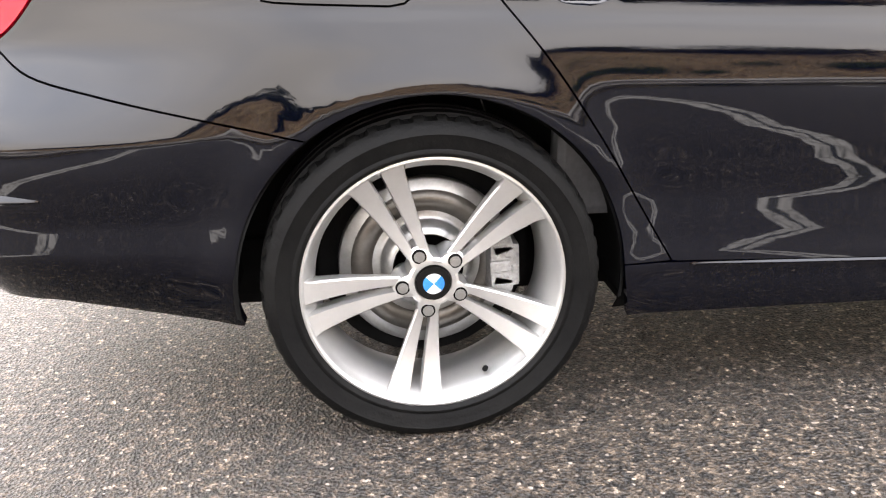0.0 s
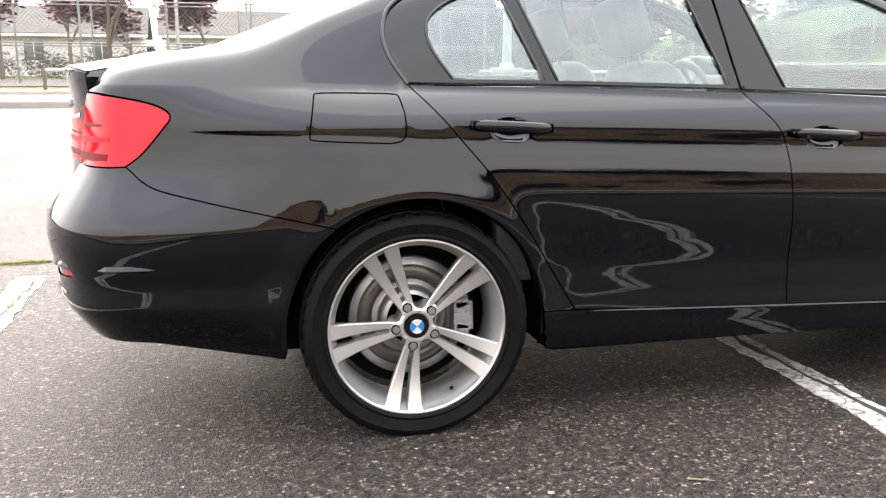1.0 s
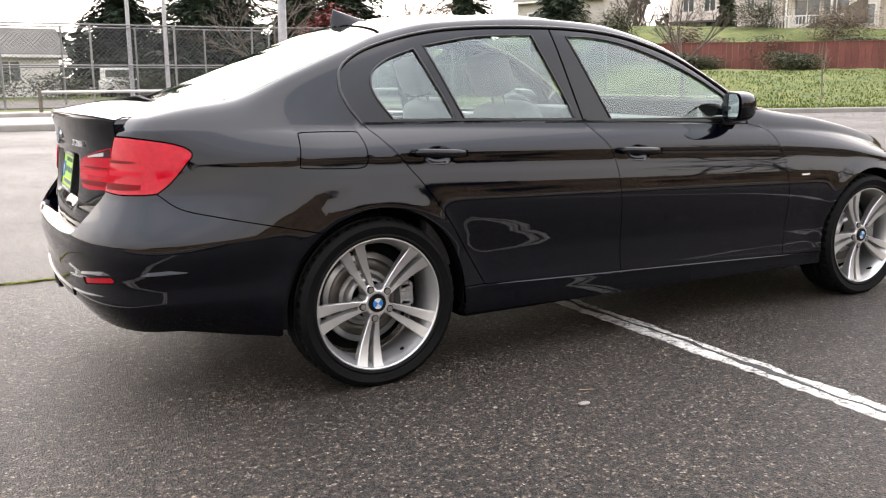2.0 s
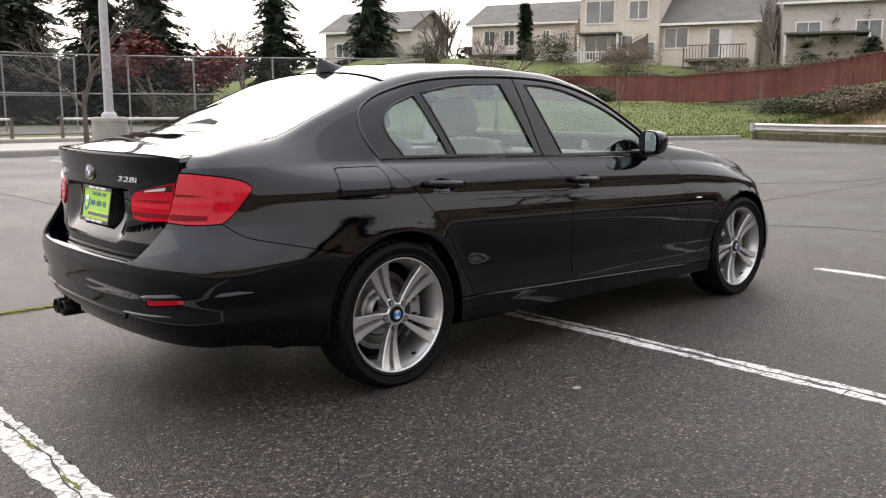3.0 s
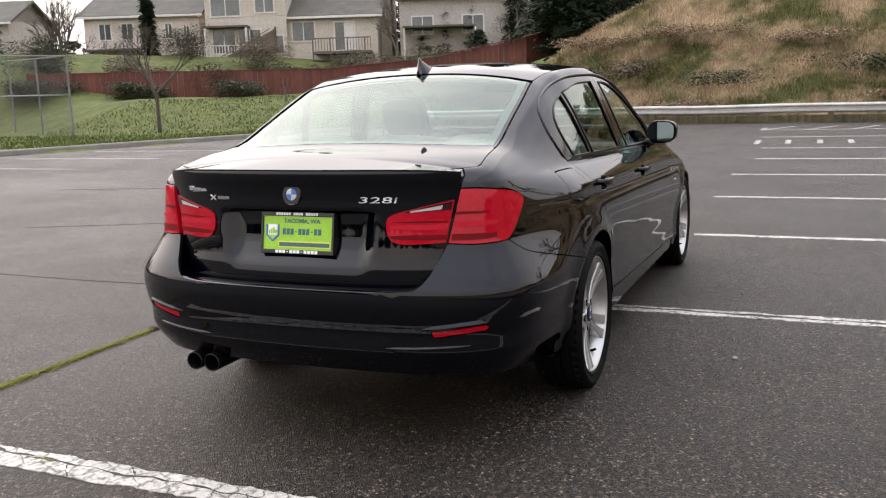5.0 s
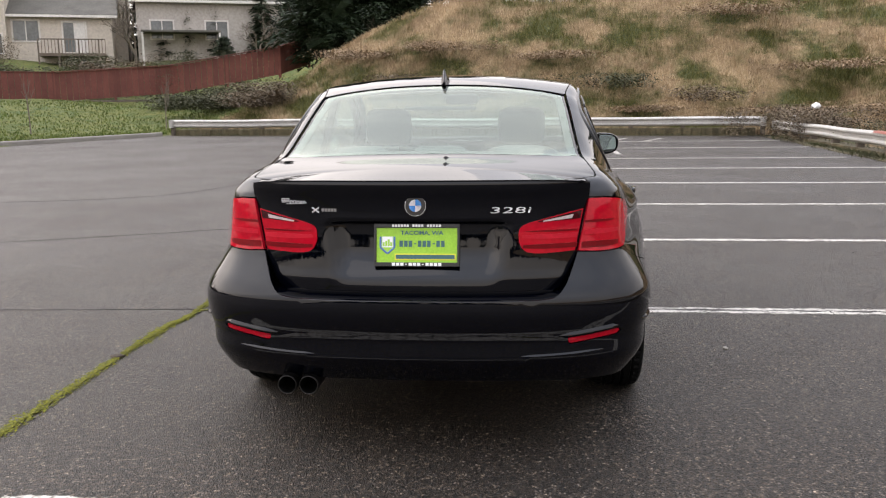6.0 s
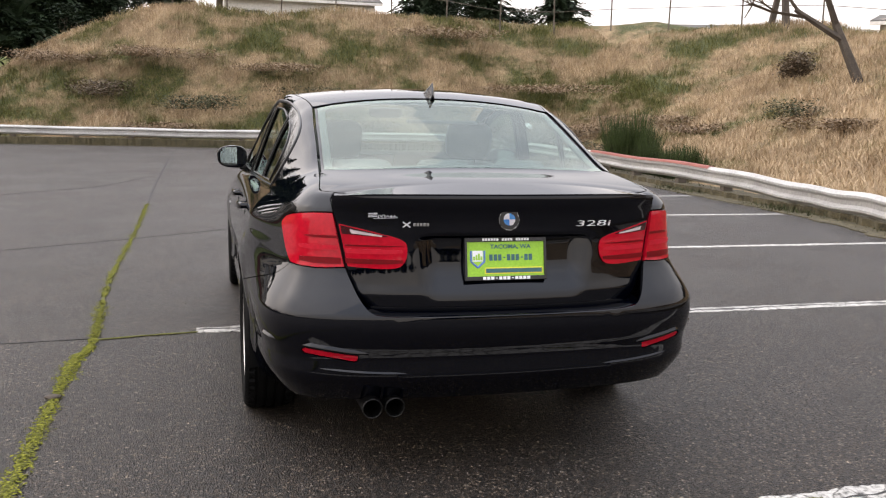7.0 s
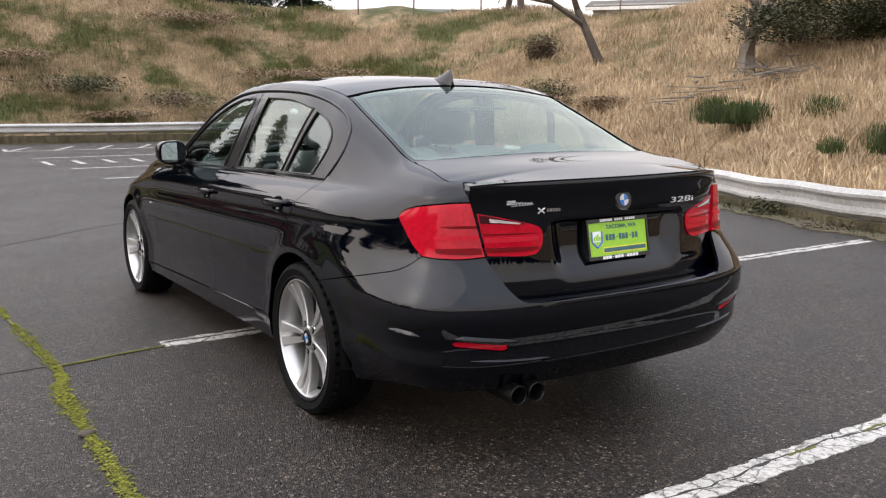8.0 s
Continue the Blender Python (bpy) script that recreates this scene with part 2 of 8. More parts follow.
M_LENSDARK = surface("dark_red_lens", (0.12, 0.002, 0.004), (0.16, 0.003, 0.006), 9.0, 0.3, spec=0.1)
M_LENSCLEAR = surface("clear_lens", (0.385, 0.294, 0.294), (0.525, 0.434, 0.434), 20.0, 0.15, coat=1.0)
M_AMBER = surface("amber_lens", (0.455, 0.07, 0.014), (0.56, 0.112, 0.021), 20.0, 0.2, coat=1.0)
M_PLATE = surface("plate_green", (0.231, 0.49, 0.021), (0.294, 0.56, 0.042), 20.0, 0.4)
M_PLATEINK = surface("plate_ink", (0.02, 0.09, 0.10), (0.03, 0.12, 0.13), 20.0, 0.5)
M_PLATEYEL = surface("plate_yellow", (0.68, 0.62, 0.04), (0.75, 0.68, 0.06), 20.0, 0.5)
M_PLATEBLUE = surface("plate_blue", (0.06, 0.14, 0.42), (0.09, 0.18, 0.50), 20.0, 0.5)
M_LEATHER = surface("grey_leather", (0.12, 0.12, 0.125), (0.17, 0.17, 0.176), 9.0, 0.5, bump=0.2)
M_CABIN = surface("cabin_plastic", (0.035, 0.035, 0.037), (0.06, 0.06, 0.063), 9.0, 0.6)
M_HEADLINER = surface("light_headliner", (0.40, 0.40, 0.40), (0.48, 0.48, 0.47), 9.0, 0.9)
M_GLASS = glass("window_glass", (0.66, 0.77, 0.73), 0.115, (0.92, 1.0, 0.97))
M_REARGLASS = glass("rear_window_glass", (0.56, 0.69, 0.63), 0.09, (0.92, 1.0, 0.93))


def mesh_object(name, verts, faces, material, parent=None, smooth=False, normals=None, label="", kind=""):
    me = bpy.data.meshes.new(name)
    me.from_pydata([tuple(v) for v in verts], [], [tuple(f) for f in faces])
    me.update()
    if smooth or normals is not None:
        me.polygons.foreach_set("use_smooth", [True] * len(me.polygons))
    if normals is not None:
        me.normals_split_custom_set_from_vertices([tuple(v) for v in normals])
    me.materials.append(material)
    ob = new(name, me)
    ob.parent = parent
    return tagged(ob, label, kind=kind)


def part(name, bm, material, parent, label="", smooth=False):
    """Links a bmesh as ONE mesh object under a thing or under a part."""
    me = bpy.data.meshes.new(name)
    bm.to_mesh(me)
    bm.free()
    if smooth:
        me.polygons.foreach_set("use_smooth", [True] * len(me.polygons))
    me.materials.append(material)
    ob = new(name, me)
    ob.parent = parent
    return tagged(ob, label)


def smooth_by_angle(bm, deg=35):
    for f in bm.faces:
        f.smooth = True
    for e in bm.edges:
        if len(e.link_faces) == 2 and e.calc_face_angle(0) > radians(deg):
            e.smooth = False


def box(bm, lo, hi, m=None, bevel=0.0):
    """A box between two corners, with worn edges, moved by m."""
    c = [(a + b) / 2 for a, b in zip(lo, hi)]
    s = [b - a for a, b in zip(lo, hi)]
    r = bmesh.ops.create_cube(bm, size=1.0, matrix=Matrix.Translation(c) @ Matrix.Diagonal((*s, 1)))
    vs = r["verts"]
    if bevel:
        es = list({e for v in vs for e in v.link_edges})
        o = bmesh.ops.bevel(bm, geom=es, offset=bevel, segments=2, affect="EDGES", profile=0.6)
        vs = list({v for f in o["faces"] for v in f.verts} | {v for v in vs if v.is_valid})
    if m is not None:
        bmesh.ops.transform(bm, matrix=m, verts=vs)
    return vs


def tube(bm, a, b, ra, rb=None, seg=10, cap=True):
    """A tapered round bar from a to b."""
    a, b = Vector(a), Vector(b)
    rb = ra if rb is None else rb
    d = b - a
    m = Matrix.Translation((a + b) / 2) @ d.to_track_quat("Z", "Y").to_matrix().to_4x4()
    return bmesh.ops.create_cone(bm, cap_ends=cap, segments=seg, radius1=ra, radius2=rb, depth=d.length, matrix=m)["verts"]


def lathe(profile, seg=64, axis="y", closed=False, a0=0.0, a1=math.tau):
    """Verts and faces of a profile of (radius, along) turned about an axis."""
    full = abs(a1 - a0 - math.tau) < 1e-6
    n = seg if full else seg + 1
    vs, fs = [], []
    for i in range(n):
        a = a0 + (a1 - a0) * i / seg
        for r, h in profile:
            vs.append((r * math.cos(a), h, r * math.sin(a)) if axis == "y" else (r * math.cos(a), r * math.sin(a), h))
    k = len(profile)
    for i in range(seg):
        j = (i + 1) % n
        for q in range(k if closed else k - 1):
            p = (q + 1) % k
            fs.append((i * k + q, i * k + p, j * k + p, j * k + q))
    return vs, fs


def catmull(pts, n=8):
    """A smooth line through points."""
    p = [np.array(q, float) for q in pts]
    if len(p) < 3:
        return [p[0] + (p[-1] - p[0]) * i / n for i in range(n + 1)]
    p = [2 * p[0] - p[1]] + p + [2 * p[-1] - p[-2]]
    out = []
    for i in range(1, len(p) - 2):
        a, b, c, d = p[i - 1:i + 3]
        for k in range(n):
            t = k / n
            out.append(0.5 * (2 * b + (c - a) * t + (2 * a - 5 * b + 4 * c - d) * t * t + (3 * b - a - 3 * c + d) * t ** 3))
    return out + [p[-2]]

# ---- ground, kerbs and markings ----


def rail_x(y):
    """Where the far guard rail runs."""
    return 26.72 + 0.171 * y


def rail_y(x):
    """Where the guard rail along the stalls runs."""
    return -6.85 - 0.058 * x + 1.25 * ease((6.8 - x) / 7.0)


def ease(t):
    t = min(max(t, 0.0), 1.0)
    return t * t * (3 - 2 * t)


def kerb_y(x):
    return 18.6 - 0.31 * max(0.0, x - 12.0)


def land(x, y):
    """Height of the land: the level car park, the bank beyond the rails, the lawn and the terrace of the houses."""
    fr, ff, fl = rail_y(x) - y, x - rail_x(y), y - kerb_y(x)
    w = 1 - ease((y - 3) / 11)
    a, b = max(ff - 0.4, 0.0), max(fr - 0.4, 0.0)
    bank = (4.5 + 0.95 * min(1.0, 2 * a / (a + b + 0.01))) * ease(math.hypot(a, b) / (9.0 + 6.0 * b / (a + b + 0.01)))
    out = max(ff, fl if x > 4 else 0.0)
    lawn = (0.12 + 1.35 * ease((out - 1.0) / 13) + 3.0 * ease((out - 17) / 15)) * ease(out / 0.8) if out > 0 else 0.0
    if y > 15:
        lawn *= ease((x - 19 - 0.35 * (y - 20)) / 8)
        lawn = max(lawn, 0.12 * ease(fl / 0.5))
    bank *= 0.3 + 0.7 * ease((x + 8) / 13)
    h = bank * w + lawn * (1 - w)
    if max(fr, ff, fl) <= 0.15 or (x < 13.5 and 18.6 < y < 28.6) or (x < 18.5 and 32.2 < y < 44.0):
        return -0.10
    bump = noise.noise(Vector((x * 0.31, y * 0.31, 0.0))) * 0.28 + noise.noise(Vector((x * 1.1, y * 1.1, 3.0))) * 0.10
    return h + bump * min(1.0, h / 0.8) * (1 if y < 13 else 0.35)


def sheet(name, x0, x1, y0, y1, step_, material, height, label, category):
    nx, ny = int((x1 - x0) / step_), int((y1 - y0) / step_)
    vs = [(x0 + (x1 - x0) * i / nx, y0 + (y1 - y0) * j / ny) for i in range(nx + 1) for j in range(ny + 1)]
    vs = [(x, y, height(x, y)) for x, y in vs]
    k = ny + 1
    fs = [(i * k + j, (i + 1) * k + j, (i + 1) * k + j + 1, i * k + j + 1) for i in range(nx) for j in range(ny)]
    return tagged(mesh_object(name, vs, fs, material, smooth=True), label, category, kind="structure")


def toward_far(n, l, co, fac):
    """More green on the far bank than on the bank beside the stalls."""
    sp = n.new("ShaderNodeSeparateXYZ")
    l.new(co, sp.inputs[0])
    mr = n.new("ShaderNodeMapRange")
    mr.inputs["From Min"].default_value, mr.inputs["From Max"].default_value = 6.0, 28.0
    mr.inputs["To Min"].default_value, mr.inputs["To Max"].default_value = -0.10, 0.05
    l.new(sp.outputs["X"], mr.inputs["Value"])
    ad = n.new("ShaderNodeMath")
    ad.operation = "ADD"
    l.new(fac, ad.inputs[0])
    l.new(mr.outputs[0], ad.inputs[1])
    return ad.outputs[0]


def hill_material():
    m, n, l, p = nodes_of("bank_grass")
    co = n.new("ShaderNodeNewGeometry").outputs["Position"]
    big = noise_node(n, l, co, 0.42, 6.0, 0.68, (1, 1, 1.6))
    mid = noise_node(n, l, co, 1.6, 5.0, 0.65, (1, 1, 0.4))
    fine_ = noise_node(n, l, co, 16.0, 4.0, 0.7, (1, 1, 0.25))
    dry = ramp(n, l, mid, [(0.3, (0.14, 0.100, 0.062)), (0.5, (0.27, 0.200, 0.125)), (0.72, (0.38, 0.30, 0.195))])
    big = toward_far(n, l, co, big)
    green = ramp(n, l, fine_, [(0.3, (0.036, 0.046, 0.014)), (0.7, (0.085, 0.096, 0.028))])
    c = mixc(n, l, ramp(n, l, big, [(0.48, (0, 0, 0)), (0.63, (1, 1, 1))]), dry, green)
    c = mixc(n, l, 0.5, c, ramp(n, l, fine_, [(0.3, (0.35, 0.33, 0.30)), (0.7, (1.35, 1.3, 1.2))]), "MULTIPLY")
    lawn_tone = mixc(n, l, ramp(n, l, mid, [(0.38, (0, 0, 0)), (0.62, (1, 1, 1))]), (0.050, 0.085, 0.016), (0.115, 0.125, 0.030))
    sep = n.new("ShaderNodeSeparateXYZ")
    l.new(co, sep.inputs[0])
    ad = n.new("ShaderNodeMath")
    ad.operation = "MULTIPLY_ADD"
    ad.inputs[1].default_value, ad.inputs[2].default_value = 5.0, -2.5
    l.new(mid, ad.inputs[0])
    sm = n.new("ShaderNodeMath")
    sm.operation = "ADD"
    l.new(sep.outputs["Y"], sm.inputs[0])
    l.new(ad.outputs[0], sm.inputs[1])
    mr = n.new("ShaderNodeMapRange")
    mr.inputs["From Min"].default_value, mr.inputs["From Max"].default_value = 10.5, 13.0
    l.new(sm.outputs[0], mr.inputs["Value"])
    c = mixc(n, l, mr.outputs[0], c, lawn_tone)
    c = mixc(n, l, 1.0, c, (1.06, 1.0, 0.90), "MULTIPLY")
    l.new(c, p.inputs["Base Color"])
    p.inputs["Roughness"].default_value = 0.95
    b = n.new("ShaderNodeBump")
    b.inputs["Strength"].default_value, b.inputs["Distance"].default_value = 0.8, 0.10
    l.new(fine_, b.inputs["Height"])
    l.new(b.outputs[0], p.inputs["Normal"])
    return m


M_HILL = hill_material()
M_GALV = surface("galvanised_steel", (0.30, 0.305, 0.305), (0.44, 0.445, 0.445), 1.6, 0.5, metal=0.35, fine=24, world_co=True)
M_REDPAINT = surface("faded_red_paint", (0.186, 0.0434, 0.031), (0.26, 0.0806, 0.0558), 3.0, 0.7, world_co=True)
M_POST = surface("weathered_timber", (0.062, 0.0527, 0.0434), (0.124, 0.105, 0.0868), 4.0, 0.9, bump=0.5, world_co=True)
M_PAVING = surface("pale_concrete_paving", (0.211, 0.205, 0.192), (0.31, 0.298, 0.279), 0.8, 0.8, bump=0.3, fine=20, world_co=True)
M_COURT = surface("worn_court_surface", (0.050, 0.044, 0.040), (0.085, 0.076, 0.066), 0.5, 0.9, bump=0.3, fine=20, world_co=True)
M_STONE = surface("pale_stone", (0.18, 0.165, 0.14), (0.24, 0.22, 0.19), 20.0, 0.8, bump=0.3)
M_TWIG = surface("dry_twig", (0.155, 0.112, 0.0682), (0.236, 0.174, 0.112), 20.0, 0.8)

ground = sheet("ground", -400, 400, -400, 400, 50.0, M_ASPHALT, lambda x, y: 0.0, "damp dark grey asphalt of a car park", "asphalt")
sheet("hillside", -46, 110, -62, 112, 1.0, M_HILL, land, "grassy bank and lawn round the car park", "grass")


def ribbon(name, pts, width, z, material, rough_edge, label, category, thick=0.004, seed=1, kind="structure", gap=0.05, breaks=0.0):
    """A band laid on the ground along a line, with worn, uneven edges, and missing flakes where it is broken."""
    rnd = random.Random(seed)
    path = catmull(pts, max(2, int(sum(math.dist(a, b) for a, b in zip(pts, pts[1:])) / gap / max(1, len(pts) - 1))))
    vs, fs, k = [], [], 0
    left = right = 0.0
    row = None
    for i, p in enumerate(path):
        a, b = path[max(i - 1, 0)], path[min(i + 1, len(path) - 1)]
        t = Vector((b[0] - a[0], b[1] - a[1], 0)).normalized()
        nrm = Vector((-t.y, t.x, 0))
        left = 0.6 * left + rnd.uniform(-1, 1) * rough_edge
        right = 0.6 * right + rnd.uniform(-1, 1) * rough_edge
        w = width(i / max(1, len(path) - 1)) if callable(width) else width
        c = Vector((p[0], p[1], 0))
        l_, r_ = c + nrm * (w / 2 + left), c - nrm * (w / 2 + right)
        now = len(vs)
        vs += [(*l_.xy, z), (*r_.xy, z), (*l_.xy, z - thick), (*r_.xy, z - thick)]
        if row is not None and rnd.random() >= breaks:
            fs += [(row + 1, now + 1, now, row), (row, now, now + 2, row + 2), (row + 3, now + 3, now + 1, row + 1)]
        row = now
    ob = mesh_object(name, vs, fs, material)
    return tagged(ob, label, category, kind=kind)


stalls = [(-1.435, 1.35, -5.4, 0.125), (1.355, 1.11, -5.35, 0.115), (4.08, -0.81, -6.2, 0.10), (6.80, -0.70, -6.75, 0.10), (9.48, -0.68, -6.9, 0.10), (12.25, -0.85, -6.95, 0.10), (14.9, -0.80, -7.0, 0.10)]
def wander(x0, y0, x1, y1, step_, sway, seed):
    """A jagged line from one point to another, as a crack runs."""
    rnd = random.Random(seed)
    n = max(2, int(math.dist((x0, y0), (x1, y1)) / step_))
    off, pts = 0.0, []
    for k in range(n + 1):
        t = k / n
        off = 0.75 * off + rnd.uniform(-1, 1) * sway
        d = math.dist((x0, y0), (x1, y1))
        nx, ny = -(y1 - y0) / d, (x1 - x0) / d
        pts.append((x0 + (x1 - x0) * t + nx * off, y0 + (y1 - y0) * t + ny * off))
    return pts


def crack_width(lo, hi, seed):
    rnd = random.Random(seed)
    ws = [lo + (hi - lo) * rnd.random() ** 2.5 for _ in range(60)]
    return lambda t: float(np.interp(t * 59, range(60), ws))


for i, (x, y0, y1, w) in enumerate(stalls):
    if i > 1:
        ribbon("stall_line", [(x, y0), (x - 0.02, (y0 + y1) / 2), (x, y1)], w, 0.0035, M_PAINTLINE, 0.007, "worn white stall line on asphalt", "line", seed=30 + i)
        continue
    ribbon("stall_line", [(x, y0), (x + 0.008, (y0 + y1) / 2), (x, y1)], w + 0.01, 0.0035, M_PAINTLINE, 0.0085, "thick worn white stall line split by cracks", "line", seed=30 + i, gap=0.022)
    # an open crack along the old line, with short ones running off it
    side = 0.018 if i == 0 else 0.014
    run = wander(x + side, y0 - 0.02, x + side, y1, 0.05, 0.011, 5 + i)
    for a, b, k in ((0, 0.40, 0), (0.43, 1.0, 1)) if i == 0 else ((0, 0.97, 0), (0.97, 1.0, 1)):
        seg = run[int(a * len(run)):max(int(a * len(run)) + 3, int(b * len(run)))]
        if len(seg) > 2:
            ribbon("crack", seg, crack_width(0.004 if i == 0 else 0.012, 0.022 if i == 0 else 0.046, 9 + k + i), 0.0044, M_CRACK, 0.0022, "dark open crack along a painted line", "crack", seed=50 + i + k, gap=0.018)
    rnd = random.Random(40 + i)
    for j in range(17 if i == 0 else 9):
        yy = y0 + (y1 - y0) * (j + rnd.uniform(0.1, 0.9)) / (17 if i == 0 else 9)
        e = rnd.choice((-1, 1))
        ribbon("crack", wander(x + side, yy, x + e * w * 0.62, yy + rnd.uniform(-0.10, 0.10), 0.018, 0.006, 90 + j), crack_width(0.002, 0.010, j), 0.0043, M_CRACK, 0.0015, "dark short crack across a painted line", "crack", seed=80 + 20 * i + j, gap=0.012)
    if i == 0:
        for j in range(7):
            yy = y0 + (y1 - y0) * (j + rnd.uniform(0.1, 0.9)) / 7
            ribbon("moss_tuft", wander(x + side, yy, x + side, yy - rnd.uniform(0.06, 0.16), 0.03, 0.006, 190 + j), crack_width(0.006, 0.02, 70 + j), 0.0052, M_MOSS, 0.003, "dull green moss in a crack of the line", "moss", seed=290 + j, gap=0.012)
for i, x in enumerate((4.42, 7.1, 9.95, 12.65, 15.25)):
    ribbon("stall_line", [(x, 12.2), (x, 16.7)], 0.10, 0.0035, M_PAINTLINE, 0.006, "worn white stall line on asphalt", "line", seed=60 + i)
# markings of the access space at the far end
access = [((18.7, -0.6), (18.7, -7.4)), ((22.0, -0.45), (22.0, -7.6)), ((22.0, -0.45), (23.4, -0.54))]
access += [((22.0, y), (24.0, y - 0.8)) for y in (-0.45, -1.6, -2.7, -3.8)] + [((16.2, y), (17.4, y)) for y in (-0.64, -1.27, -1.9, -2.5)]
for i, (a, b) in enumerate(access):
    ribbon("marking", [a, b], 0.11, 0.0035, M_PAINTLINE, 0.006, "faded white marking of an access space", "line", seed=70 + i)
# moss grown along a joint, and joints and cracks across the asphalt
ribbon("moss_line", [(-6.0, 1.66), (-3.0, 1.69), (-0.8, 1.69), (0.74, 1.70), (1.2, 1.66), (3.0, 1.76), (5.9, 1.79), (8.5, 1.85)], lambda t: 0.45 * (0.070 - 0.040 * t) * max(0.18, 0.75 + 0.8 * noise.noise(Vector((t * 57.0, 2.0, 0.0))) + 0.7 * noise.noise(Vector((t * 210.0, 5.0, 0.0)))), 0.006, M_MOSS, 0.004, "yellow-green moss grown along a joint", "moss", thick=0.006, seed=5, gap=0.013, breaks=0.03)
ribbon("crack", [(-6.0, 1.66), (-3.0, 1.69), (-0.8, 1.69), (0.74, 1.70), (1.2, 1.66), (3.0, 1.76), (5.9, 1.79), (8.5, 1.85)], 0.026, 0.003, M_CRACK, 0.006, "dark joint in asphalt under moss", "crack", seed=35, gap=0.06)
ribbon("moss_line", [(1.22, 1.66), (1.27, 1.4), (1.31, 1.1)], 0.018, 0.006, M_MOSS, 0.006, "thin moss in a crack", "moss", seed=6, gap=0.03)
ribbon("crack", [(8.5, 1.85), (13, 1.95), (24, 2.1)], 0.03, 0.003, M_CRACK, 0.008, "dark joint in asphalt", "crack", seed=7, gap=0.12)
ribbon("crack", [(1.25, 1.66), (1.18, 3.5), (1.35, 7.0), (1.2, 12.0)], 0.010, 0.003, M_CRACK, 0.004, "fine dark crack in asphalt", "crack", seed=8, gap=0.08)
ribbon("crack", [(6.5, 9.0), (7.6, 5.0), (9.85, 3.94), (11.3, 2.8), (14.0, 2.0)], 0.014, 0.003, M_CRACK, 0.006, "fine dark crack in asphalt", "crack", seed=9, gap=0.08)
ribbon("crack", [(3.2, 6.0), (4.4, 3.2), (5.4, 1.5), (6.3, 0.3), (6.5, -0.5)], 0.010, 0.003, M_CRACK, 0.005, "fine dark crack in asphalt", "crack", seed=12, gap=0.08)


def pebble(x, y, sx_, sy_, sz_, seed, label):
    rnd = random.Random(seed)
    b = bmesh.new()
    bmesh.ops.create_icosphere(b, subdivisions=2, radius=1.0)
    for v in b.verts:
        k = 1 + 0.18 * noise.noise(v.co * 1.7 + Vector((seed, 0, 0)))
        v.co = (x + v.co.x * sx_ * k, y + v.co.y * sy_ * k, max(0.0, sz_ * 0.7 + v.co.z * sz_ * k))
    return tagged(part("pebble", b, M_STONE, None, label, True), category="pebble", group="stones on the asphalt")


pebble(0.53, -1.417, 0.026, 0.015, 0.006, 3, "pale flat pebble lying on the asphalt")
rnd = random.Random(4)
for k in range(26):
    pebble(rnd.uniform(-4, 3.5), rnd.choice([rnd.uniform(-3.2, -1.1), rnd.uniform(1.1, 3.0), rnd.uniform(-3.0, -1.1)]), rnd.uniform(0.004, 0.010), rnd.uniform(0.004, 0.009), rnd.uniform(0.003, 0.006), 20 + k, "small pale stone chip on the asphalt")
tb = bmesh.new()
tube(tb, (0.60, -1.30, 0.004), (0.66, -1.33, 0.006), 0.0025, 0.001, 6)
tagged(part("twig", tb, M_TWIG, None, "short dry twig lying on the asphalt"), category="twig")


def kerb(pts, name, label):
    """A concrete kerb: a real step with a rounded nose along a line."""
    prof = [(0.0, -0.05), (0.0, 0.115), (0.015, 0.145), (0.035, 0.15), (0.15, 0.15), (0.15, -0.05)]
    path = catmull(pts, 8)
    vs, fs, k = [], [], len(prof)
    for i, p in enumerate(path):
        a, b = path[max(i - 1, 0)], path[min(i + 1, len(path) - 1)]
        t = Vector((b[0] - a[0], b[1] - a[1], 0)).normalized()
        nrm = Vector((-t.y, t.x, 0))
        for d, z in prof:
            q = Vector((p[0], p[1], 0)) + nrm * d
            vs.append((q.x, q.y, z))
    for i in range(len(path) - 1):
        for j in range(k - 1):
            fs.append((i * k + j, (i + 1) * k + j, (i + 1) * k + j + 1, i * k + j + 1))
    return tagged(mesh_object(name, vs, fs, M_CONCRETE), label, "kerb", kind="structure")


kerb([(-40, 18.6), (-20, 18.6), (0, 18.6), (12, 18.6), (21, 15.8), (28.5, 13.4)], "kerb", "grey concrete kerb along the car park's edge")
kerb([(-40, 26.6), (0, 26.6), (14, 26.2), (17, 24.5)], "kerb", "grey concrete kerb of the far pavement")


def slab(name, x0, x1, y0, y1, z, material, label, category):
    b = bmesh.new()
    box(b, (x0, y0, z - 0.12), (x1, y1, z), None, 0.01)
    return tagged(part(name, b, material, None, label), category=category, kind="structure")


slab("pavement", -40, 14, 18.75, 20.4, 0.15, M_PAVING, "pale concrete pavement behind the kerb", "pavement")
slab("pavement", -40, 12, 26.75, 28.2, 0.152, M_PAVING, "pale concrete path beside the court fence", "pavement")
slab("sports_court", -34, 19, 31.7, 44.5, 0.16, M_COURT, "dark worn surface of a fenced sports court", "court")
slab("driveway", -40, 13, 20.4, 26.6, 0.02, M_PAVING, "pale worn drive beyond the kerb", "road")


